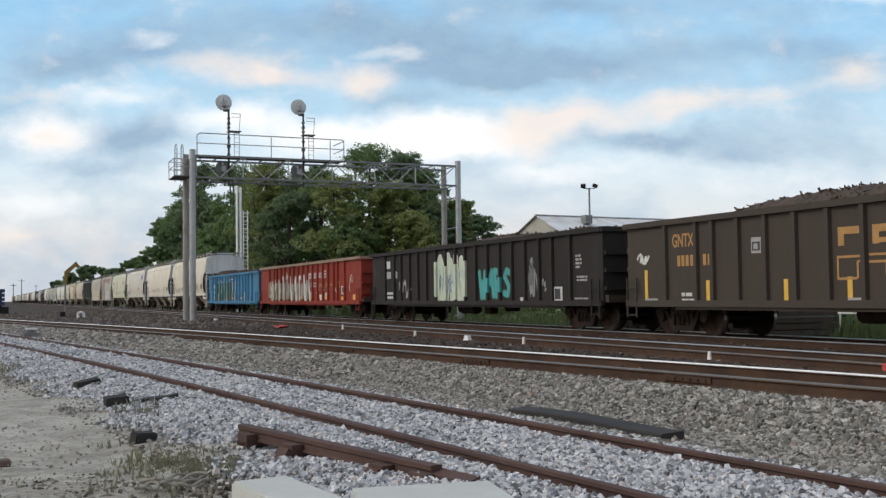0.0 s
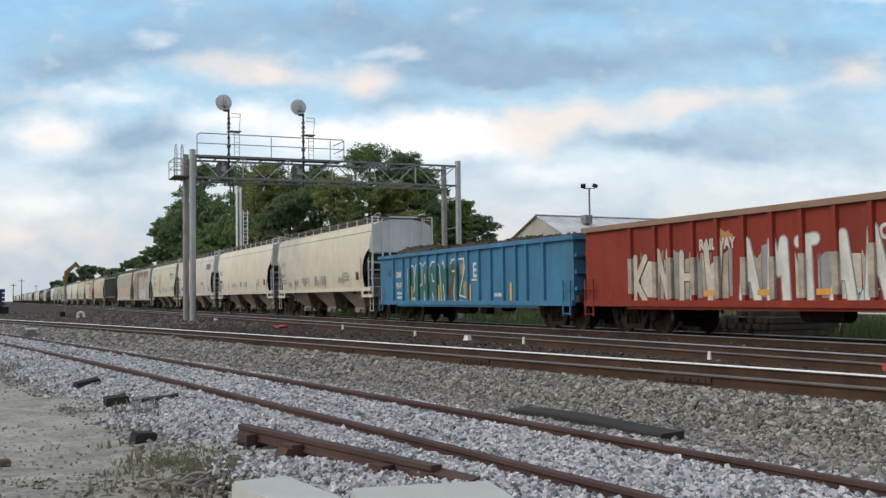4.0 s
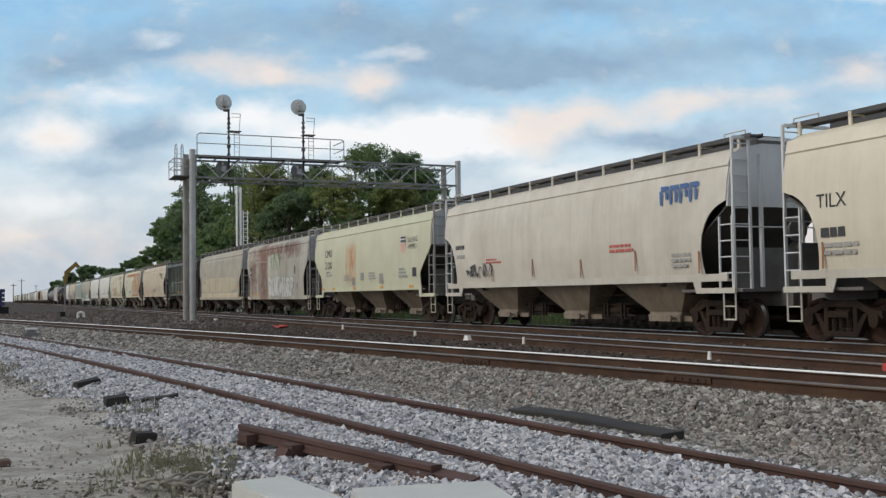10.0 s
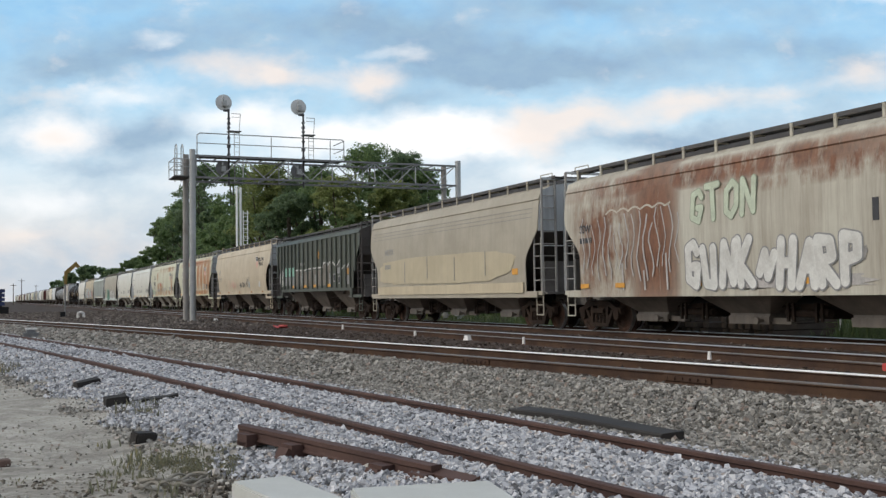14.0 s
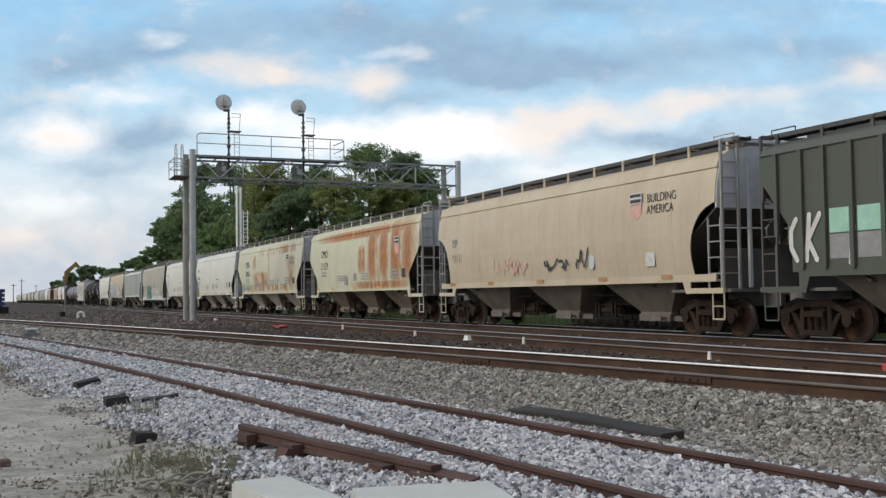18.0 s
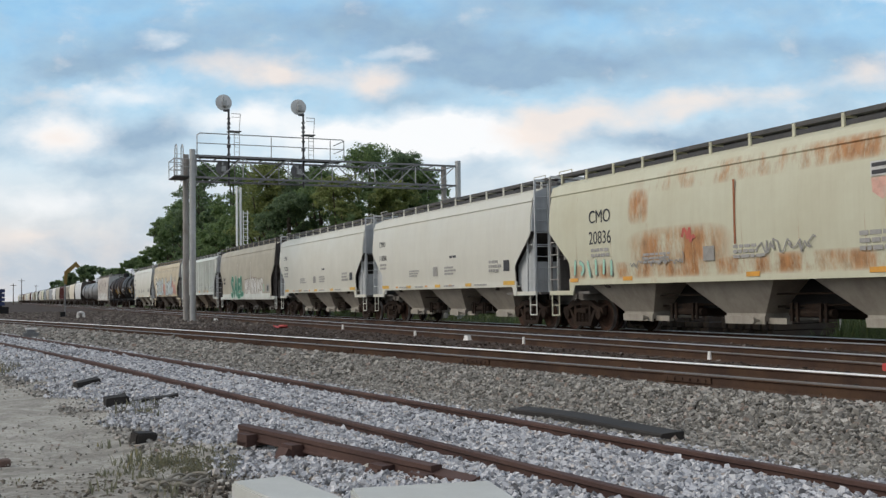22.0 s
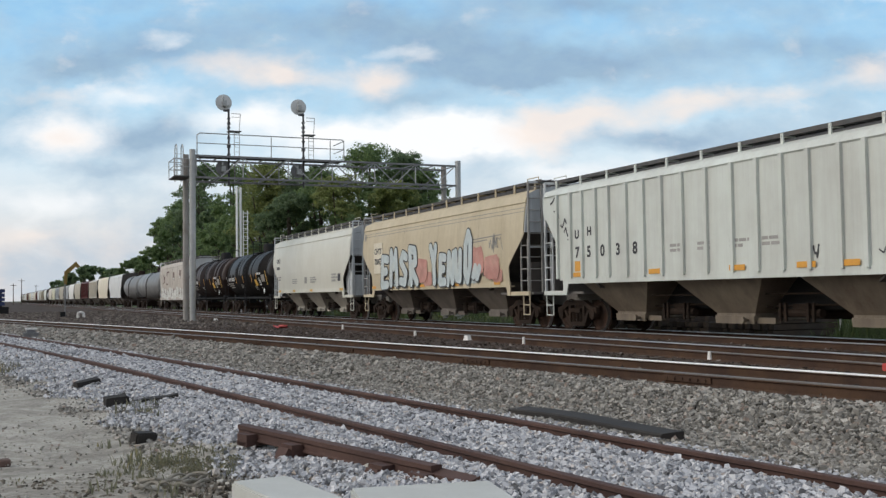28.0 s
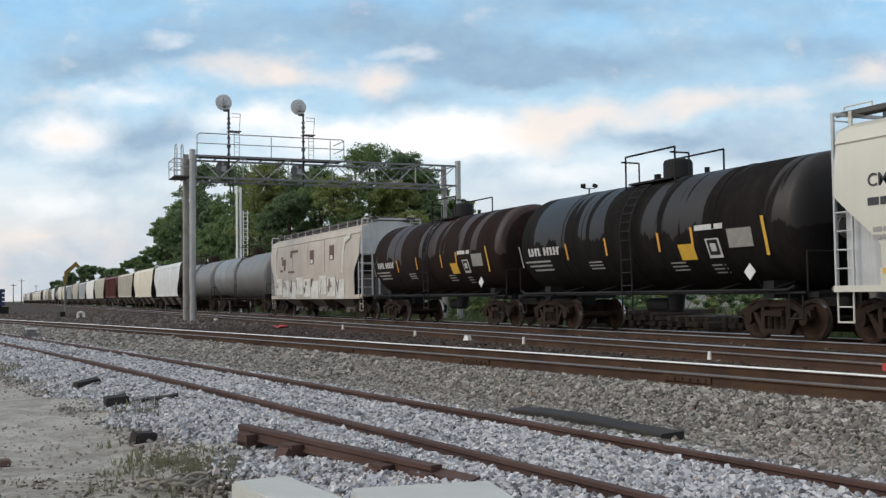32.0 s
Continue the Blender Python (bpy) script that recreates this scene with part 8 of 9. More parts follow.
# ---------------------------------------------------------------- behind the train: stacked ties, weeds, guard rail
def tie_stack(y0, n, rows, seed):
    rng = random.Random(seed)
    t = thing("tie_stack", "stack of dark used timber ties", "timber stack", "tie stacks")
    for r in range(rows):
        for k in range(n):
            if r == rows - 1 and rng.random() < 0.4:
                continue
            part("tie", shared("loose_tie", loose_tie), None, t, m=pose(23.4 + rng.uniform(-0.15, 0.15), y0 + k * 0.29 + rng.uniform(-0.03, 0.03), -0.42 + r * 0.2, rz=rng.uniform(-2, 2)))
    return t


def loose_tie():
    bm = bmesh.new()
    box(bm, (0, 0, 0), (2.5, 0.23, 0.17))
    return mesh_of("tie", bm, M["steel_dark"])


for y0, n, rows, sd in ((25.2, 9, 5, 1), (28.4, 8, 4, 2), (31.2, 10, 5, 3), (35.0, 9, 4, 4)):
    tie_stack(y0, n, rows, sd)
a = thing("pipe_rail", "low white pipe rail among the weeds", "guard rail")
for y in (23.2, 25.3):
    bm = bmesh.new()
    rod(bm, (25.0, y, -0.7), (25.0, y, 0.36), 0.03, 6)
    part("post", bm, M["white"], a)
bm = bmesh.new()
rod(bm, (25.0, 21.5, 0.36), (25.0, 25.9, 0.36), 0.03, 6)
part("rail", bm, M["white"], a)

GRASS = leaf_mat("grass_green", (0.10, 0.13, 0.05))
WEED = leaf_mat("weed_grey_green", (0.19, 0.185, 0.125))
STRAWG = leaf_mat("grass_dry", (0.2, 0.2, 0.13))


def blades_mesh(name, spots, rng, material):
    """Tufts of narrow blades; spots: (x, y, z, count, height, radius)."""
    verts, faces = [], []
    for x, y, z, n, h, r in spots:
        for _ in range(n):
            a, q = rng.random() * 6.283, r * math.sqrt(rng.random())
            bx, by = x + math.cos(a) * q, y + math.sin(a) * q
            lean = rng.random() * 6.283
            hh = h * (0.5 + 0.8 * rng.random())
            dx, dy = math.cos(lean) * hh * 0.45, math.sin(lean) * hh * 0.45
            w = 0.006 + 0.012 * h * rng.random()
            wx, wy = -math.sin(lean) * w, math.cos(lean) * w
            i = len(verts)
            verts += [(bx - wx, by - wy, z), (bx + wx, by + wy, z), (bx + dx * 0.4 + wx, by + dy * 0.4 + wy, z + hh * 0.65), (bx + dx * 0.4 - wx, by + dy * 0.4 - wy, z + hh * 0.65), (bx + dx, by + dy, z + hh)]
            faces += [(i, i + 1, i + 2, i + 3), (i + 3, i + 2, i + 4)]
    me = bpy.data.meshes.new(name)
    me.from_pydata(verts, [], faces)
    me.materials.append(material)
    return me


rng = np.random.default_rng(5)
spots = [(22.5 + 9 * rng.random(), 14 + 34 * rng.random(), -0.65, 26, 0.25 + 0.55 * rng.random(), 0.5) for _ in range(420)]
spots += [(24.6 + 3 * rng.random(), 19 + 8 * rng.random(), -0.65, 40, 0.9, 0.5) for _ in range(60)]
tagged(new("weeds", blades_mesh("weeds", spots, rng, GRASS)), "green weeds and tall grass behind the track", "weeds", kind="stuff")
spots = [(20.9 + 20 * rng.random(), 45 + 130 * rng.random(), -0.6, 16, 0.5 + 0.6 * rng.random(), 0.8) for _ in range(420)]
spots += [(AT_A(y) - 3 - 12 * rng.random(), y, -0.45, 14, 0.25 + 0.35 * rng.random(), 0.8) for y in 75 + 150 * rng.random(300)]
tagged(new("grass", blades_mesh("grass", spots, rng, GRASS)), "rough green grass along the line", "grass", kind="stuff")
spots = []
cs = [(1.62 + 0.26 * rng.normal(), 9.75 + 0.42 * rng.normal(), -0.44 + 0.09 * rng.random()) for _ in range(34)]
tagged(new("weed_patch", leaves_mesh("weed_patch", cs, [(0.15, 0.15, 0.09)] * 34, 60, 0.013, rng, WEED)), "low grey-green weeds at the edge of the gravel", "weeds", kind="stuff")
spots += [(1.9 + 0.2 * rng.normal(), 15.0 + 0.4 * rng.normal(), -0.43, 12, 0.09 + 0.06 * rng.random(), 0.12) for _ in range(9)]
spots += [(0.3 + 0.4 * rng.normal(), 25.0 + 1.5 * rng.normal(), -0.45, 14, 0.2, 0.2) for _ in range(14)]
spots += [(1.0 + 0.5 * rng.normal(), 9.3 + 0.3 * rng.normal(), -0.46, 10, 0.035, 0.2) for _ in range(24)]
tagged(new("weed_tufts", blades_mesh("weed_tufts", spots, rng, WEED)), "small green weed tufts in the gravel", "weeds", kind="stuff")
spots = [(1.55 + 0.3 * rng.normal(), 9.7 + 0.5 * rng.normal(), -0.46, 14, 0.05 + 0.09 * rng.random(), 0.13) for _ in range(46)]
spots += [(0.7 + 0.7 * rng.normal(), 9.2 + 0.3 * rng.normal(), -0.46, 10, 0.03, 0.2) for _ in range(24)]
spots += [(1.95 + 0.12 * rng.normal(), 14.4 + 0.5 * rng.normal(), -0.42, 16, 0.08 + 0.08 * rng.random(), 0.1) for _ in range(12)]
tagged(new("dry_grass", blades_mesh("dry_grass", spots, rng, STRAWG)), "short dry straw-coloured grass on the bare earth", "grass", kind="stuff")
# ---------------------------------------------------------------- foreground: spare rail, blocks, litter, clutter on the tracks
M["concrete"] = surface("pale_concrete", (0.52, 0.53, 0.5), 0.8, 0, 0.1, 3, 60, (0.38, 0.37, 0.33), 0.35, 0.15)
for (x, y, sx, sy, rz) in ((1.6, 5.62, 0.36, 1.42, 6.5), (2.2, 5.02, 0.84, 1.34, -11.0)):
    bm = bmesh.new()
    box(bm, (0, 0, -0.24), (sx, sy, 0.48))
    bmesh.ops.bevel(bm, geom=bm.edges[:], offset=0.012, segments=2, affect="EDGES")
    tagged(part("concrete_block", bm, M["concrete"], m=pose(x, y, 0.0, rz=rz)), "pale smooth concrete block standing on the gravel", "concrete block", "concrete blocks")

r = thing("spare_rail", "short length of rusty rail lying on rusty base plates", "spare rail")
a, b = Vector((2.34, 10.45, -0.165)), Vector((3.3, 7.0, -0.205))
d = (b - a).normalized()
ln = (b - a).length
frame_m = Matrix.Translation(a) @ Matrix(((d.y, d.x, 0, 0), (-d.x, d.y, 0, 0), (0, 0, 1, 0), (0, 0, 0, 1))) @ pose(0, 0, 0, rx=-0.8)
bm = bmesh.new()
prof = [(-0.06, -0.13), (0.06, -0.13), (0.06, -0.115), (0.045, -0.105), (0.042, -0.055), (0.055, -0.04), (0.055, -0.005), (0.045, 0), (-0.045, 0), (-0.055, -0.005), (-0.055, -0.04), (-0.042, -0.055), (-0.045, -0.105), (-0.06, -0.115)]
extrude_y(bm, prof, 0, ln - 0.45)
extrude_y(bm, [(-0.07, -0.14), (0.07, -0.14), (0.06, -0.06), (-0.06, -0.03)], ln - 0.47, ln)
part("rail", bm, M["rail_rust"], r, m=frame_m)
for yy in (0.3, 1.15, 2.55, ln - 0.5):
    bm = bmesh.new()
    box(bm, (0, yy, -0.15), (0.34, 0.2, 0.04))
    box(bm, (0.11, yy, -0.11), (0.12, 0.19, 0.11))
    if yy > 0.5:
        box(bm, (0.17, yy, -0.17), (0.14, 0.17, 0.13), Euler((0, -0.5, 0)).to_matrix())
    rod(bm, (-0.1, yy + 0.05, -0.15), (-0.1, yy + 0.05, -0.08), 0.02)
    part("base_plate", bm, M["rail_rust"], r, m=frame_m)

# dark rubber belting beside the siding's outer rail
M["rubber"] = surface("dusty_black_rubber", (0.026, 0.023, 0.021), 0.85, 0, 0.3, 4, 30, (0.055, 0.048, 0.042), 0.5, 0.2)
bm = bmesh.new()
rows = []
for k in range(15):
    t = k / 14
    x, y = 5.6 + 0.3 * t + 0.03 * math.sin(t * 3), 10.7 - 2.55 * t
    lift = 0.015 * math.sin(t * 5) + 0.06
    rows.append([bm.verts.new((x + px, y, -0.39 + lift + pz)) for px, pz in ((-0.12, -0.05), (-0.115, 0.105), (-0.1, 0.12), (0.15, 0.13), (0.17, -0.05))])
for r0, r1 in zip(rows, rows[1:]):
    for k in range(4):
        bm.faces.new((r0[k], r0[k + 1], r1[k + 1], r1[k]))
bm.faces.new(rows[0])
bm.faces.new(rows[-1])
tagged(part("rubber_strip", bm, M["rubber"]), "long strip of dusty black rubber beside the siding rail", "rubber strip")
for (x, y, z, s, rz, lab) in ((1.52, 11.6, -0.39, (0.26, 0.15, 0.13), 25, "black rubber block lying on the bare earth"), (5.15, 6.8, -0.31, (0.1, 0.08, 0.12), 10, "small dark block among the gravel")):
    bm = bmesh.new()
    box(bm, (0, 0, 0), s)
    bmesh.ops.bevel(bm, geom=bm.edges[:], offset=0.015, segments=2, affect="EDGES")
    tagged(part("rubber_block", bm, M["rubber"], m=pose(x, y, z, 8, 5, rz)), lab, "rubber block")
for (x, y, ln2, rz) in ((2.2, 15.0, 0.5, -14), (1.5, 18.6, 0.42, 20), (1.62, 15.2, 0.3, 8)):
    bm = bmesh.new()
    box(bm, (0, 0, 0), (ln2, 0.2, 0.17))
    bmesh.ops.subdivide_edges(bm, edges=bm.edges[:], cuts=2)
    for vv in bm.verts:
        vv.co += Vector([noise.noise(vv.co * 9 + Vector((k, x, y))) * 0.03 for k in range(3)])
    tagged(part("timber_scrap", bm, M["rubber"], m=pose(x, y, -0.335, 4, -6, rz)), "dark rotten end of a tie in the gravel", "timber scrap", "timber scraps")
M["rope"] = surface("pale_frayed_rope", (0.27, 0.25, 0.21), 0.9, 0, 0.2, 20, 80, None, 0, 0.3)
bm = bmesh.new()
for q in range(4):
    pts = []
    for k in range(15):
        t = k / 14
        pts.append((1.12 + 0.56 * t, 8.68 + 0.05 * q + 0.09 * math.sin(t * 7 + q) + 0.12 * (t - 0.3) ** 2, -0.425 + 0.03 * abs(math.sin(t * 9 + q * 2)) + 0.012 * q))
    pipe(bm, pts, 0.013, 6)
pts = [(1.16 + 0.09 * math.cos(t), 8.66 + 0.1 * math.sin(t), -0.40 + 0.02 * math.sin(t * 2)) for t in np.linspace(0, 6.283, 14)]
pipe(bm, pts, 0.013, 6)
tagged(part("rope", bm, M["rope"]), "loop of pale frayed rope on the ground", "rope")
bm = bmesh.new()
box(bm, (0, 0, 0), (0.11, 0.09, 0.07))
bmesh.ops.bevel(bm, geom=bm.edges[:], offset=0.012, segments=1, affect="EDGES")
tagged(part("brick", bm, surface("old_brick", (0.13, 0.085, 0.07), 0.85, 0, 0.2, 8, 60), m=pose(0.12, 10.7, -0.42, 5, 0, 15)), "old red brick half sunk in the earth", "brick")

# switch box beside the siding and small things between the tracks
bm = bmesh.new()
box(bm, (0, 0, 0.12), (0.5, 0.5, 0.3))
box(bm, (0, 0, 0.29), (0.56, 0.56, 0.05))
rod(bm, (0.45, 0, 0.1), (1.6, 0.1, 0.08), 0.03)
box(bm, (0, 0, 0.36), (0.3, 0.3, 0.14))
sw = tagged(part("switch_box", bm, M["galv_dark"], m=pose(1.35, 41.0, -0.38)), "low grey switch box with a pale cap beside the siding", "switch box")
bm = bmesh.new()
box(bm, (0, 0, 0.46), (0.4, 0.4, 0.06))
part("cap", bm, M["white"], sw)
M["red_box"] = surface("faded_red_plastic", (0.55, 0.07, 0.06), 0.5, 0, 0.15, 4, 40, (0.4, 0.1, 0.08), 0.4)
bm = bmesh.new()
box(bm, (0, 0, 0.1), (0.3, 0.26, 0.11))
box(bm, (0, 0, 0.0), (0.2, 0.2, 0.06))
bmesh.ops.bevel(bm, geom=bm.edges[:], offset=0.012, segments=2, affect="EDGES")
tagged(part("red_marker", bm, M["red_box"], m=pose(12.02, 11.12, -0.12, rz=10)), "faded red box marker between two tracks", "marker")
for (x, y, s, h) in ((11.85, 25.45, 0.17, 0.13), (12.05, 22.6, 0.06, 0.17), (11.93, 15.25, 0.06, 0.15), (11.5, 58.0, 0.2, 0.1), (12.08, 37.0, 0.07, 0.18), (12.0, 29.6, 0.07, 0.15)):
    bm = bmesh.new()
    box(bm, (0, 0, h / 2), (s, s, h))
    for vv in bm.verts:
        if vv.co.z > h * 0.6:
            vv.co.x *= 0.65
            vv.co.y *= 0.65
    tagged(part("white_stake", bm, M["white"], m=pose(x, y, -0.12, rz=20)), "small white marker stake between the tracks", "stake", "marker stakes")
for (x, y) in ((11.1, 42.2), (11.35, 42.9), (18.2, 24.5)):
    bm = bmesh.new()
    for k in range(4):
        box(bm, (random.uniform(-0.2, 0.2), random.uniform(-0.25, 0.25), 0.03), (0.28, 0.22, 0.03), Euler((random.uniform(-0.4, 0.4), random.uniform(-0.4, 0.4), k)).to_matrix())
    if x < 15:
        tagged(part("red_rag", bm, M["red_box"], m=pose(x, y, -0.15)), "crumpled red cloth lying on the track bed", "rag", "red rags")
    else:
        bm.free()
# joint bars and bolts on the curved track's near rail
for k in range(9):
    y = 6.5 + 5.2 * k
    x = AT_A(y) - GAUGE / 2
    sl = math.atan2(AT_A(y + 0.5) - AT_A(y - 0.5), 1.0)
    bm = bmesh.new()
    box(bm, (-0.03, 0, -0.085), (0.035, 0.9, 0.08))
    for q in range(6):
        rod(bm, (-0.07, -0.36 + 0.145 * q, -0.085), (-0.02, -0.36 + 0.145 * q, -0.085), 0.02, 6)
    tagged(part("joint_bar", bm, M["rail_brown"], m=pose(x, y, 0, rz=-math.degrees(sl))), "rusty bolted joint bar on the rail web", "joint bar", "joint bars")


# ---------------------------------------------------------------- ballast, stone by stone
def stone_mat(name, stops, rough=0.9):
    m, nt, b = shell(name)
    geo = nt.nodes.new("ShaderNodeNewGeometry")
    c = ramp(nt, geo.outputs["Random Per Island"], stops)
    n = noise_tex(nt, 60.0, 4, 0.7, coords(nt))
    c = mixc(nt, 0.35, c, ramp(nt, n, [(0.3, (0.3, 0.3, 0.3)), (0.7, (0.72, 0.72, 0.72))]), "OVERLAY")
    nt.links.new(c, b.inputs["Base Color"])
    b.inputs["Roughness"].default_value = rough
    b.inputs["Specular IOR Level"].default_value = 0.3
    bump(nt, b, n, 0.4, 0.004)
    return m


M["gravel_pale"] = stone_mat("pale_bluish_gravel", [(0.0, (0.1, 0.1, 0.104)), (0.25, (0.31, 0.32, 0.34)), (0.65, (0.52, 0.53, 0.555)), (0.9, (0.68, 0.68, 0.69)), (1.0, (0.44, 0.38, 0.33))])
M["gravel_grey"] = stone_mat("grey_brown_ballast", [(0.0, (0.075, 0.07, 0.06)), (0.3, (0.19, 0.18, 0.16)), (0.65, (0.3, 0.288, 0.26)), (0.92, (0.46, 0.44, 0.4)), (1.0, (0.27, 0.2, 0.16))])
M["gravel_far"] = stone_mat("dusty_brown_ballast", [(0.0, (0.06, 0.05, 0.043)), (0.5, (0.13, 0.11, 0.095)), (1.0, (0.22, 0.195, 0.175))])
M["gravel_earth"] = stone_mat("earthy_chips", [(0.0, (0.16, 0.15, 0.13)), (0.5, (0.32, 0.3, 0.265)), (0.9, (0.42, 0.4, 0.36)), (1.0, (0.3, 0.2, 0.16))])
M["gravel_litter"] = stone_mat("dark_earth_litter", [(0.0, (0.05, 0.043, 0.035)), (0.5, (0.15, 0.13, 0.105)), (0.9, (0.28, 0.25, 0.21)), (1.0, (0.5, 0.48, 0.44))])
M["gravel_brown"] = stone_mat("fouled_brown_ballast", [(0.0, (0.025, 0.018, 0.014)), (0.5, (0.06, 0.044, 0.035)), (0.92, (0.1, 0.078, 0.064)), (1.0, (0.25, 0.22, 0.2))])
CUBE = np.array([(-1, -1, -1), (1, -1, -1), (1, 1, -1), (-1, 1, -1), (-1, -1, 1), (1, -1, 1), (1, 1, 1), (-1, 1, 1)], float)
QUADS = np.array([(0, 3, 2, 1), (4, 5, 6, 7), (0, 1, 5, 4), (1, 2, 6, 5), (2, 3, 7, 6), (3, 0, 4, 7)])


def stones(name, xy, z, size, seed, material, label):
    """Crushed stones: cubes with every corner pushed about and freely turned."""
    rng = np.random.default_rng(seed)
    n = len(xy)
    c = CUBE[None] * (0.62 + 0.5 * rng.random((n, 8, 1))) * (0.6 + 0.7 * rng.random((n, 1, 3)))
    c = c + rng.normal(size=(n, 8, 3)) * 0.16
    q = rng.normal(size=(n, 4))
    q /= np.linalg.norm(q, axis=1)[:, None]
    w, x, y, zz = q.T
    R = np.stack([1 - 2 * (y * y + zz * zz), 2 * (x * y - zz * w), 2 * (x * zz + y * w), 2 * (x * y + zz * w), 1 - 2 * (x * x + zz * zz), 2 * (y * zz - x * w), 2 * (x * zz - y * w), 2 * (y * zz + x * w), 1 - 2 * (x * x + y * y)], axis=1).reshape(n, 3, 3)
    v = np.einsum("nij,nkj->nki", R, c) * (size[:, None, None] / 2)
    v += np.concatenate([xy, z[:, None]], axis=1)[:, None, :]
    f = (QUADS[None] + 8 * np.arange(n)[:, None, None]).reshape(-1)
    me = bpy.data.meshes.new(name)
    me.vertices.add(8 * n)
    me.vertices.foreach_set("co", v.ravel())
    me.loops.add(24 * n)
    me.loops.foreach_set("vertex_index", f)
    me.polygons.add(6 * n)
    me.polygons.foreach_set("loop_start", np.arange(0, 24 * n, 4))
    me.polygons.foreach_set("use_smooth", np.zeros(6 * n, dtype=bool))
    me.update(calc_edges=True)
    me.materials.append(material)
    return tagged(new(name, me), label, "gravel", kind="stuff")


def strew(seed, n, y0, y1, across, s0, s1, lift=0.0, keep=None):
    """Random places: across(y) gives the two edges at y."""
    rng = np.random.default_rng(seed)
    y = y0 + (y1 - y0) * rng.random(n)
    a, b = across(y)
    x = a + (b - a) * rng.random(n)
    s = s0 + (s1 - s0) * rng.random(n) ** 1.6
    z = ground_height(x, y) + lift + s * 0.12 + 0.03 * rng.random(n)
    k = keep(x, y, rng) if keep else np.full(n, True)
    return np.stack([x, y], axis=1)[k], z[k], s[k]


def off_rails(x, y, rng):
    s = AT_S(y)
    return np.minimum(np.abs(x - s - GAUGE / 2), np.abs(x - s + GAUGE / 2)) > 0.07 + 0.003 * y


def near_rest(x, y, rng):
    """Pale gravel thins out towards the bare earth."""
    ragged = 0.5 * np.sin(y * 1.3) + 0.4 * np.sin(y * 3.1 + 1)
    clear = np.abs((x - 2.34) * 0.963 + (y - 10.45) * 0.268 + 0.02) > np.where((y > 6.9) & (y < 10.6), 0.085, 0.0)
    return clear & off_rails(x, y, rng) & (rng.random(len(x)) < 1 - (AT_S(y) - 1.35 + 0.3 * ragged - x) / 1.1)


PALE = lambda y: (AT_S(y) - 2.7, AT_S(y) + 1.25)
SHOULDER = lambda y: (AT_S(y) + 1.1, AT_A(y) - 1.2)
for k, (y0, y1, n, s0, s1) in enumerate(((4.4, 9.0, 33000, 0.02, 0.05), (9.0, 15.0, 36000, 0.022, 0.052), (15.0, 26.0, 32000, 0.03, 0.062), (26.0, 48.0, 16000, 0.05, 0.09))):
    xy, z, s = strew(40 + k, n, y0, y1, PALE, s0, s1, 0.0, near_rest)
    stones("pale_gravel", xy, z, s, 50 + k, M["gravel_pale"], "fresh pale bluish gravel around the siding")
for k, (y0, y1, n, s0, s1) in enumerate(((4.0, 10.0, 25000, 0.022, 0.058), (10.0, 18.0, 27000, 0.026, 0.06), (18.0, 32.0, 20000, 0.042, 0.085), (32.0, 60.0, 12000, 0.07, 0.14))):
    xy, z, s = strew(60 + k, n, y0, y1, SHOULDER, s0, s1)
    stones("shoulder_ballast", xy, z, s, 70 + k, M["gravel_grey"], "grey-brown ballast on the shoulder of the track")
EARTH = lambda y: (np.minimum(-0.6, AT_S(y) - 6.5), AT_S(y) - 1.6)
xy, z, s = strew(80, 6500, 6.5, 30.0, EARTH, 0.008, 0.03, -0.02)
stones("earth_chips", xy, z, s, 81, M["gravel_earth"], "small stone chips scattered on bare earth")
BED = lambda y: (AT_A(y) - 1.35, 20.3 + 0 * y)
xy, z, s = strew(84, 9000, 6.5, 26.0, lambda y: (AT_S(y) - 2.75, AT_S(y) - 1.5), 0.015, 0.045, -0.02, lambda x, y, rng: rng.random(len(x)) < 0.25 + 0.75 * (np.sin(y * 2.1 + x) + np.sin(y * 0.9 - x * 2) > 0))
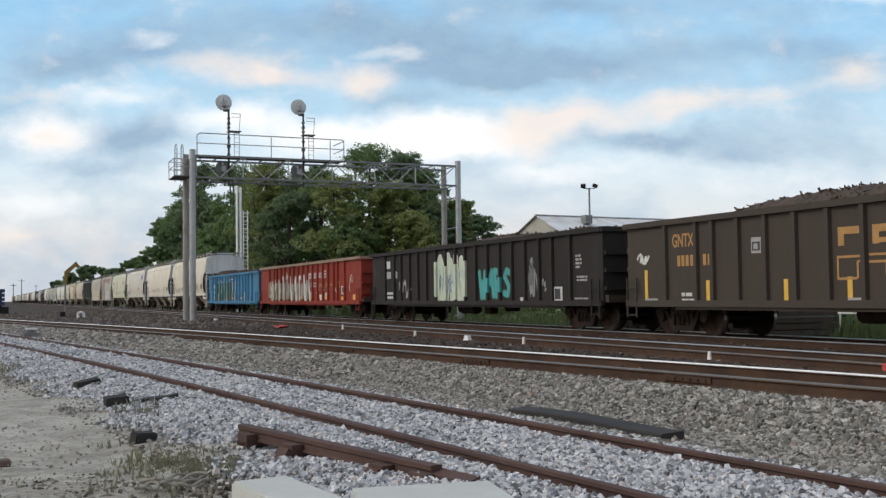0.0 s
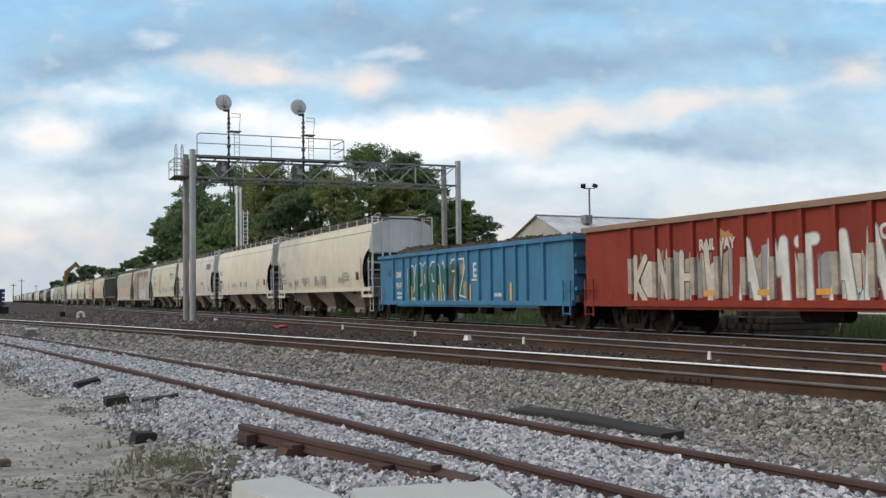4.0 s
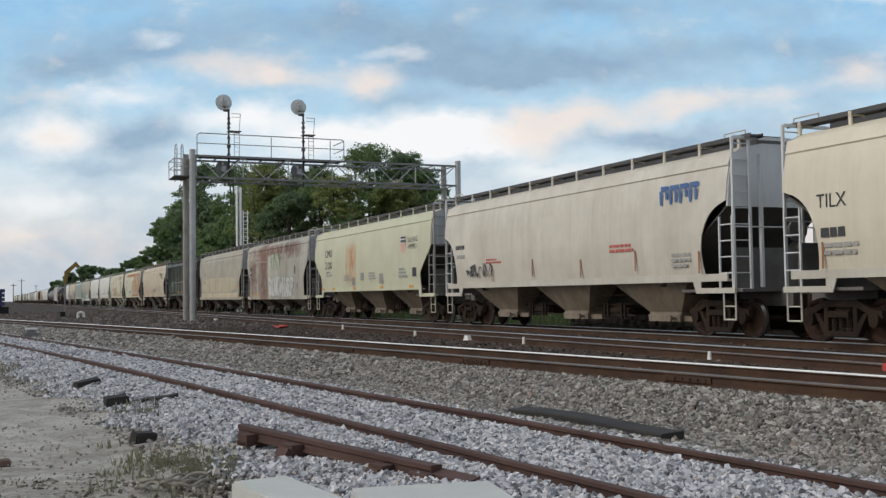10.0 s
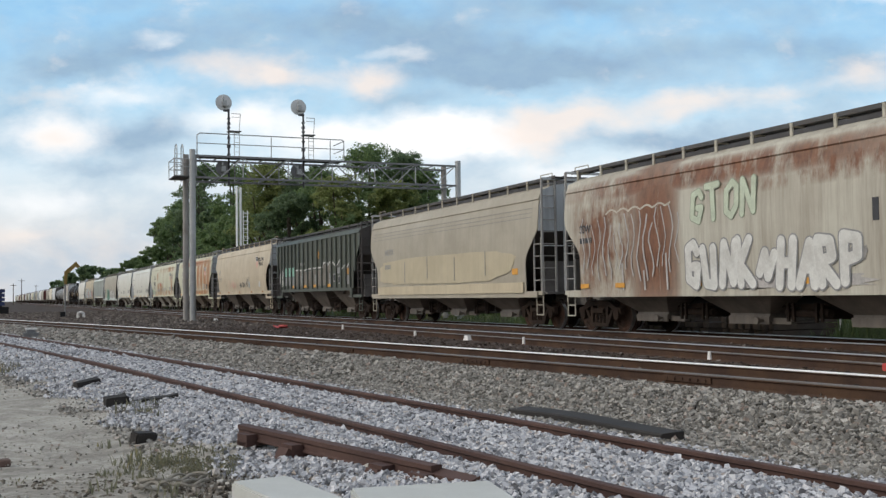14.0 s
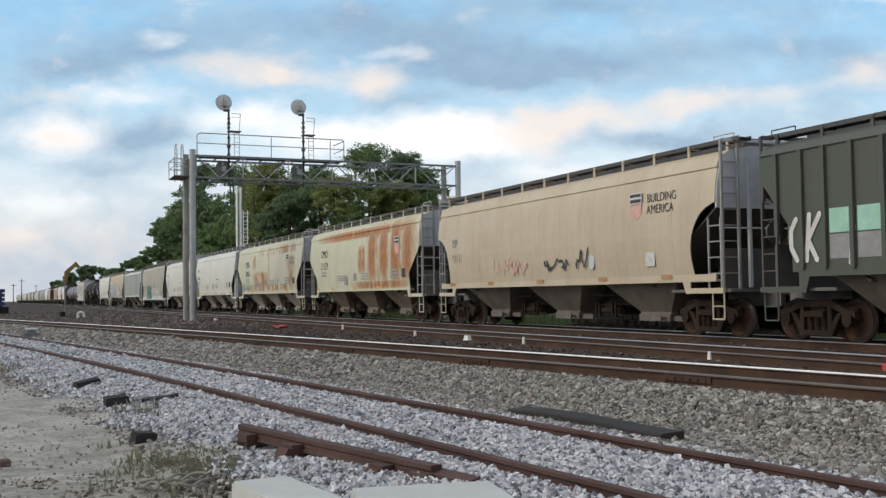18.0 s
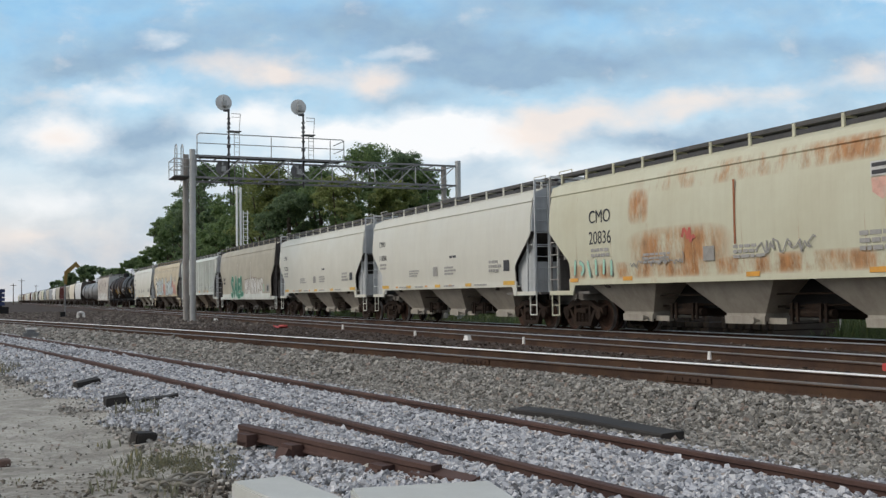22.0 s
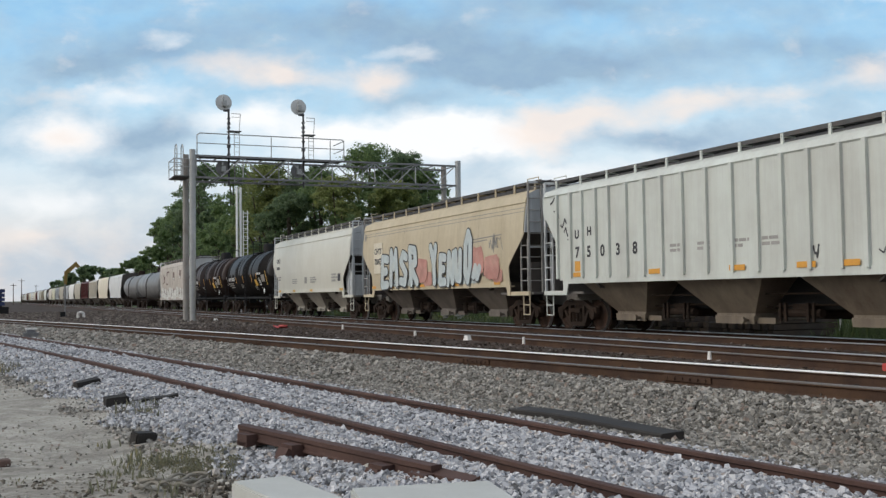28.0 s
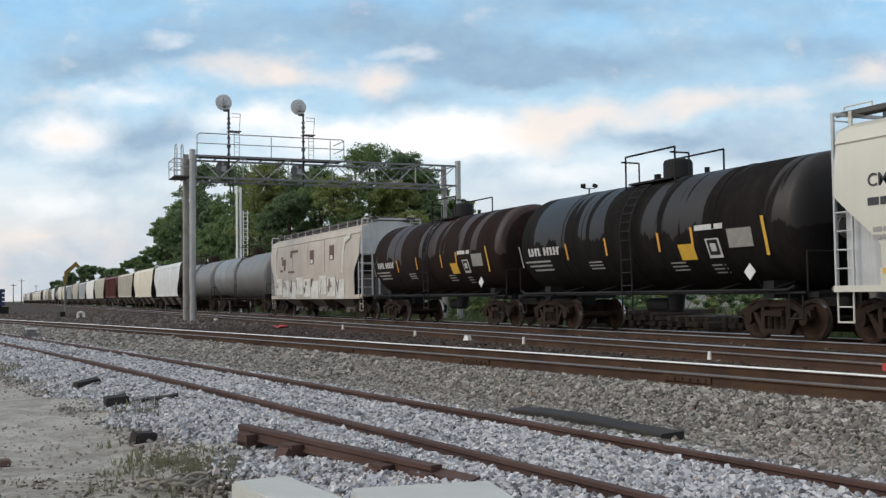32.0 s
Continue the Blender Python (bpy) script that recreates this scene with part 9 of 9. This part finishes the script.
stones("dirty_gravel", xy, z, s, 85, M["gravel_grey"], "dirty gravel thinning out over bare earth")
xy, z, s = strew(90, 5200, 7.6, 9.8, lambda y: (-0.6 + 0 * y, AT_S(y) - 1.9), 0.008, 0.04, -0.02, lambda x, y, rng: rng.random(len(x)) < 0.2 + 0.8 * (np.sin(y * 4.1 + x * 2) + np.sin(y * 1.9 - x * 5) > 0.2))
stones("earth_litter", xy, z, s, 91, M["gravel_litter"], "dark chips and litter trodden into bare earth")
xy, z, s = strew(86, 7000, 45.0, 120.0, lambda y: (AT_A(y) + 1.2, 16.0 + 0 * y), 0.08, 0.16, -0.03)
stones("far_ballast", xy, z, s, 87, M["gravel_far"], "brown fouled ballast far along the tracks")
xy, z, s = strew(82, 22000, 8.0, 45.0, BED, 0.03, 0.07, -0.03)
stones("fouled_ballast", xy, z, s, 83, M["gravel_brown"], "dark brown fouled ballast between the running tracks")
def motions():
    """The train rolls past; wheels turn while they are near; the clouds drift."""
    for car, s in TRAIN:
        walk(car, [(t, pose(TRAIN_X, s - travelled(t), 0.0)) for t in (0.0, 4.0, 8.0, 12.0, 16.0, 20.0, 24.0, 28.0, 32.0)])
    where = dict((car.name, s) for car, s in TRAIN)
    for w, car in WHEELSETS:
        y, rows = w.location.y, []
        times = [k / 30.0 for k in range(int(SECONDS * 30) + 1)]
        near = [t for t in times if -1.5 < where[car.name] - travelled(t) < 46.0]
        if not near:
            continue
        start = travelled(near[0])
        turn = lambda t: math.degrees((travelled(t) - start) / WHEEL_R)
        rows = [(t, pose(0, y, WHEEL_R, rx=turn(t))) for t in near]
        if near[0] > 0:
            rows.insert(0, (0.0, pose(0, y, WHEEL_R)))
        if near[-1] < SECONDS:
            rows.append((SECONDS, pose(0, y, WHEEL_R, rx=turn(near[-1]))))
        walk(w, rows)
    if SKY:
        walk(SKY[0], [(0.0, pose(0, 0, 1.11, rz=-math.degrees(YAW))), (SECONDS, pose(0, 0, 1.11, rz=-math.degrees(YAW) - 0.85))])


motions()
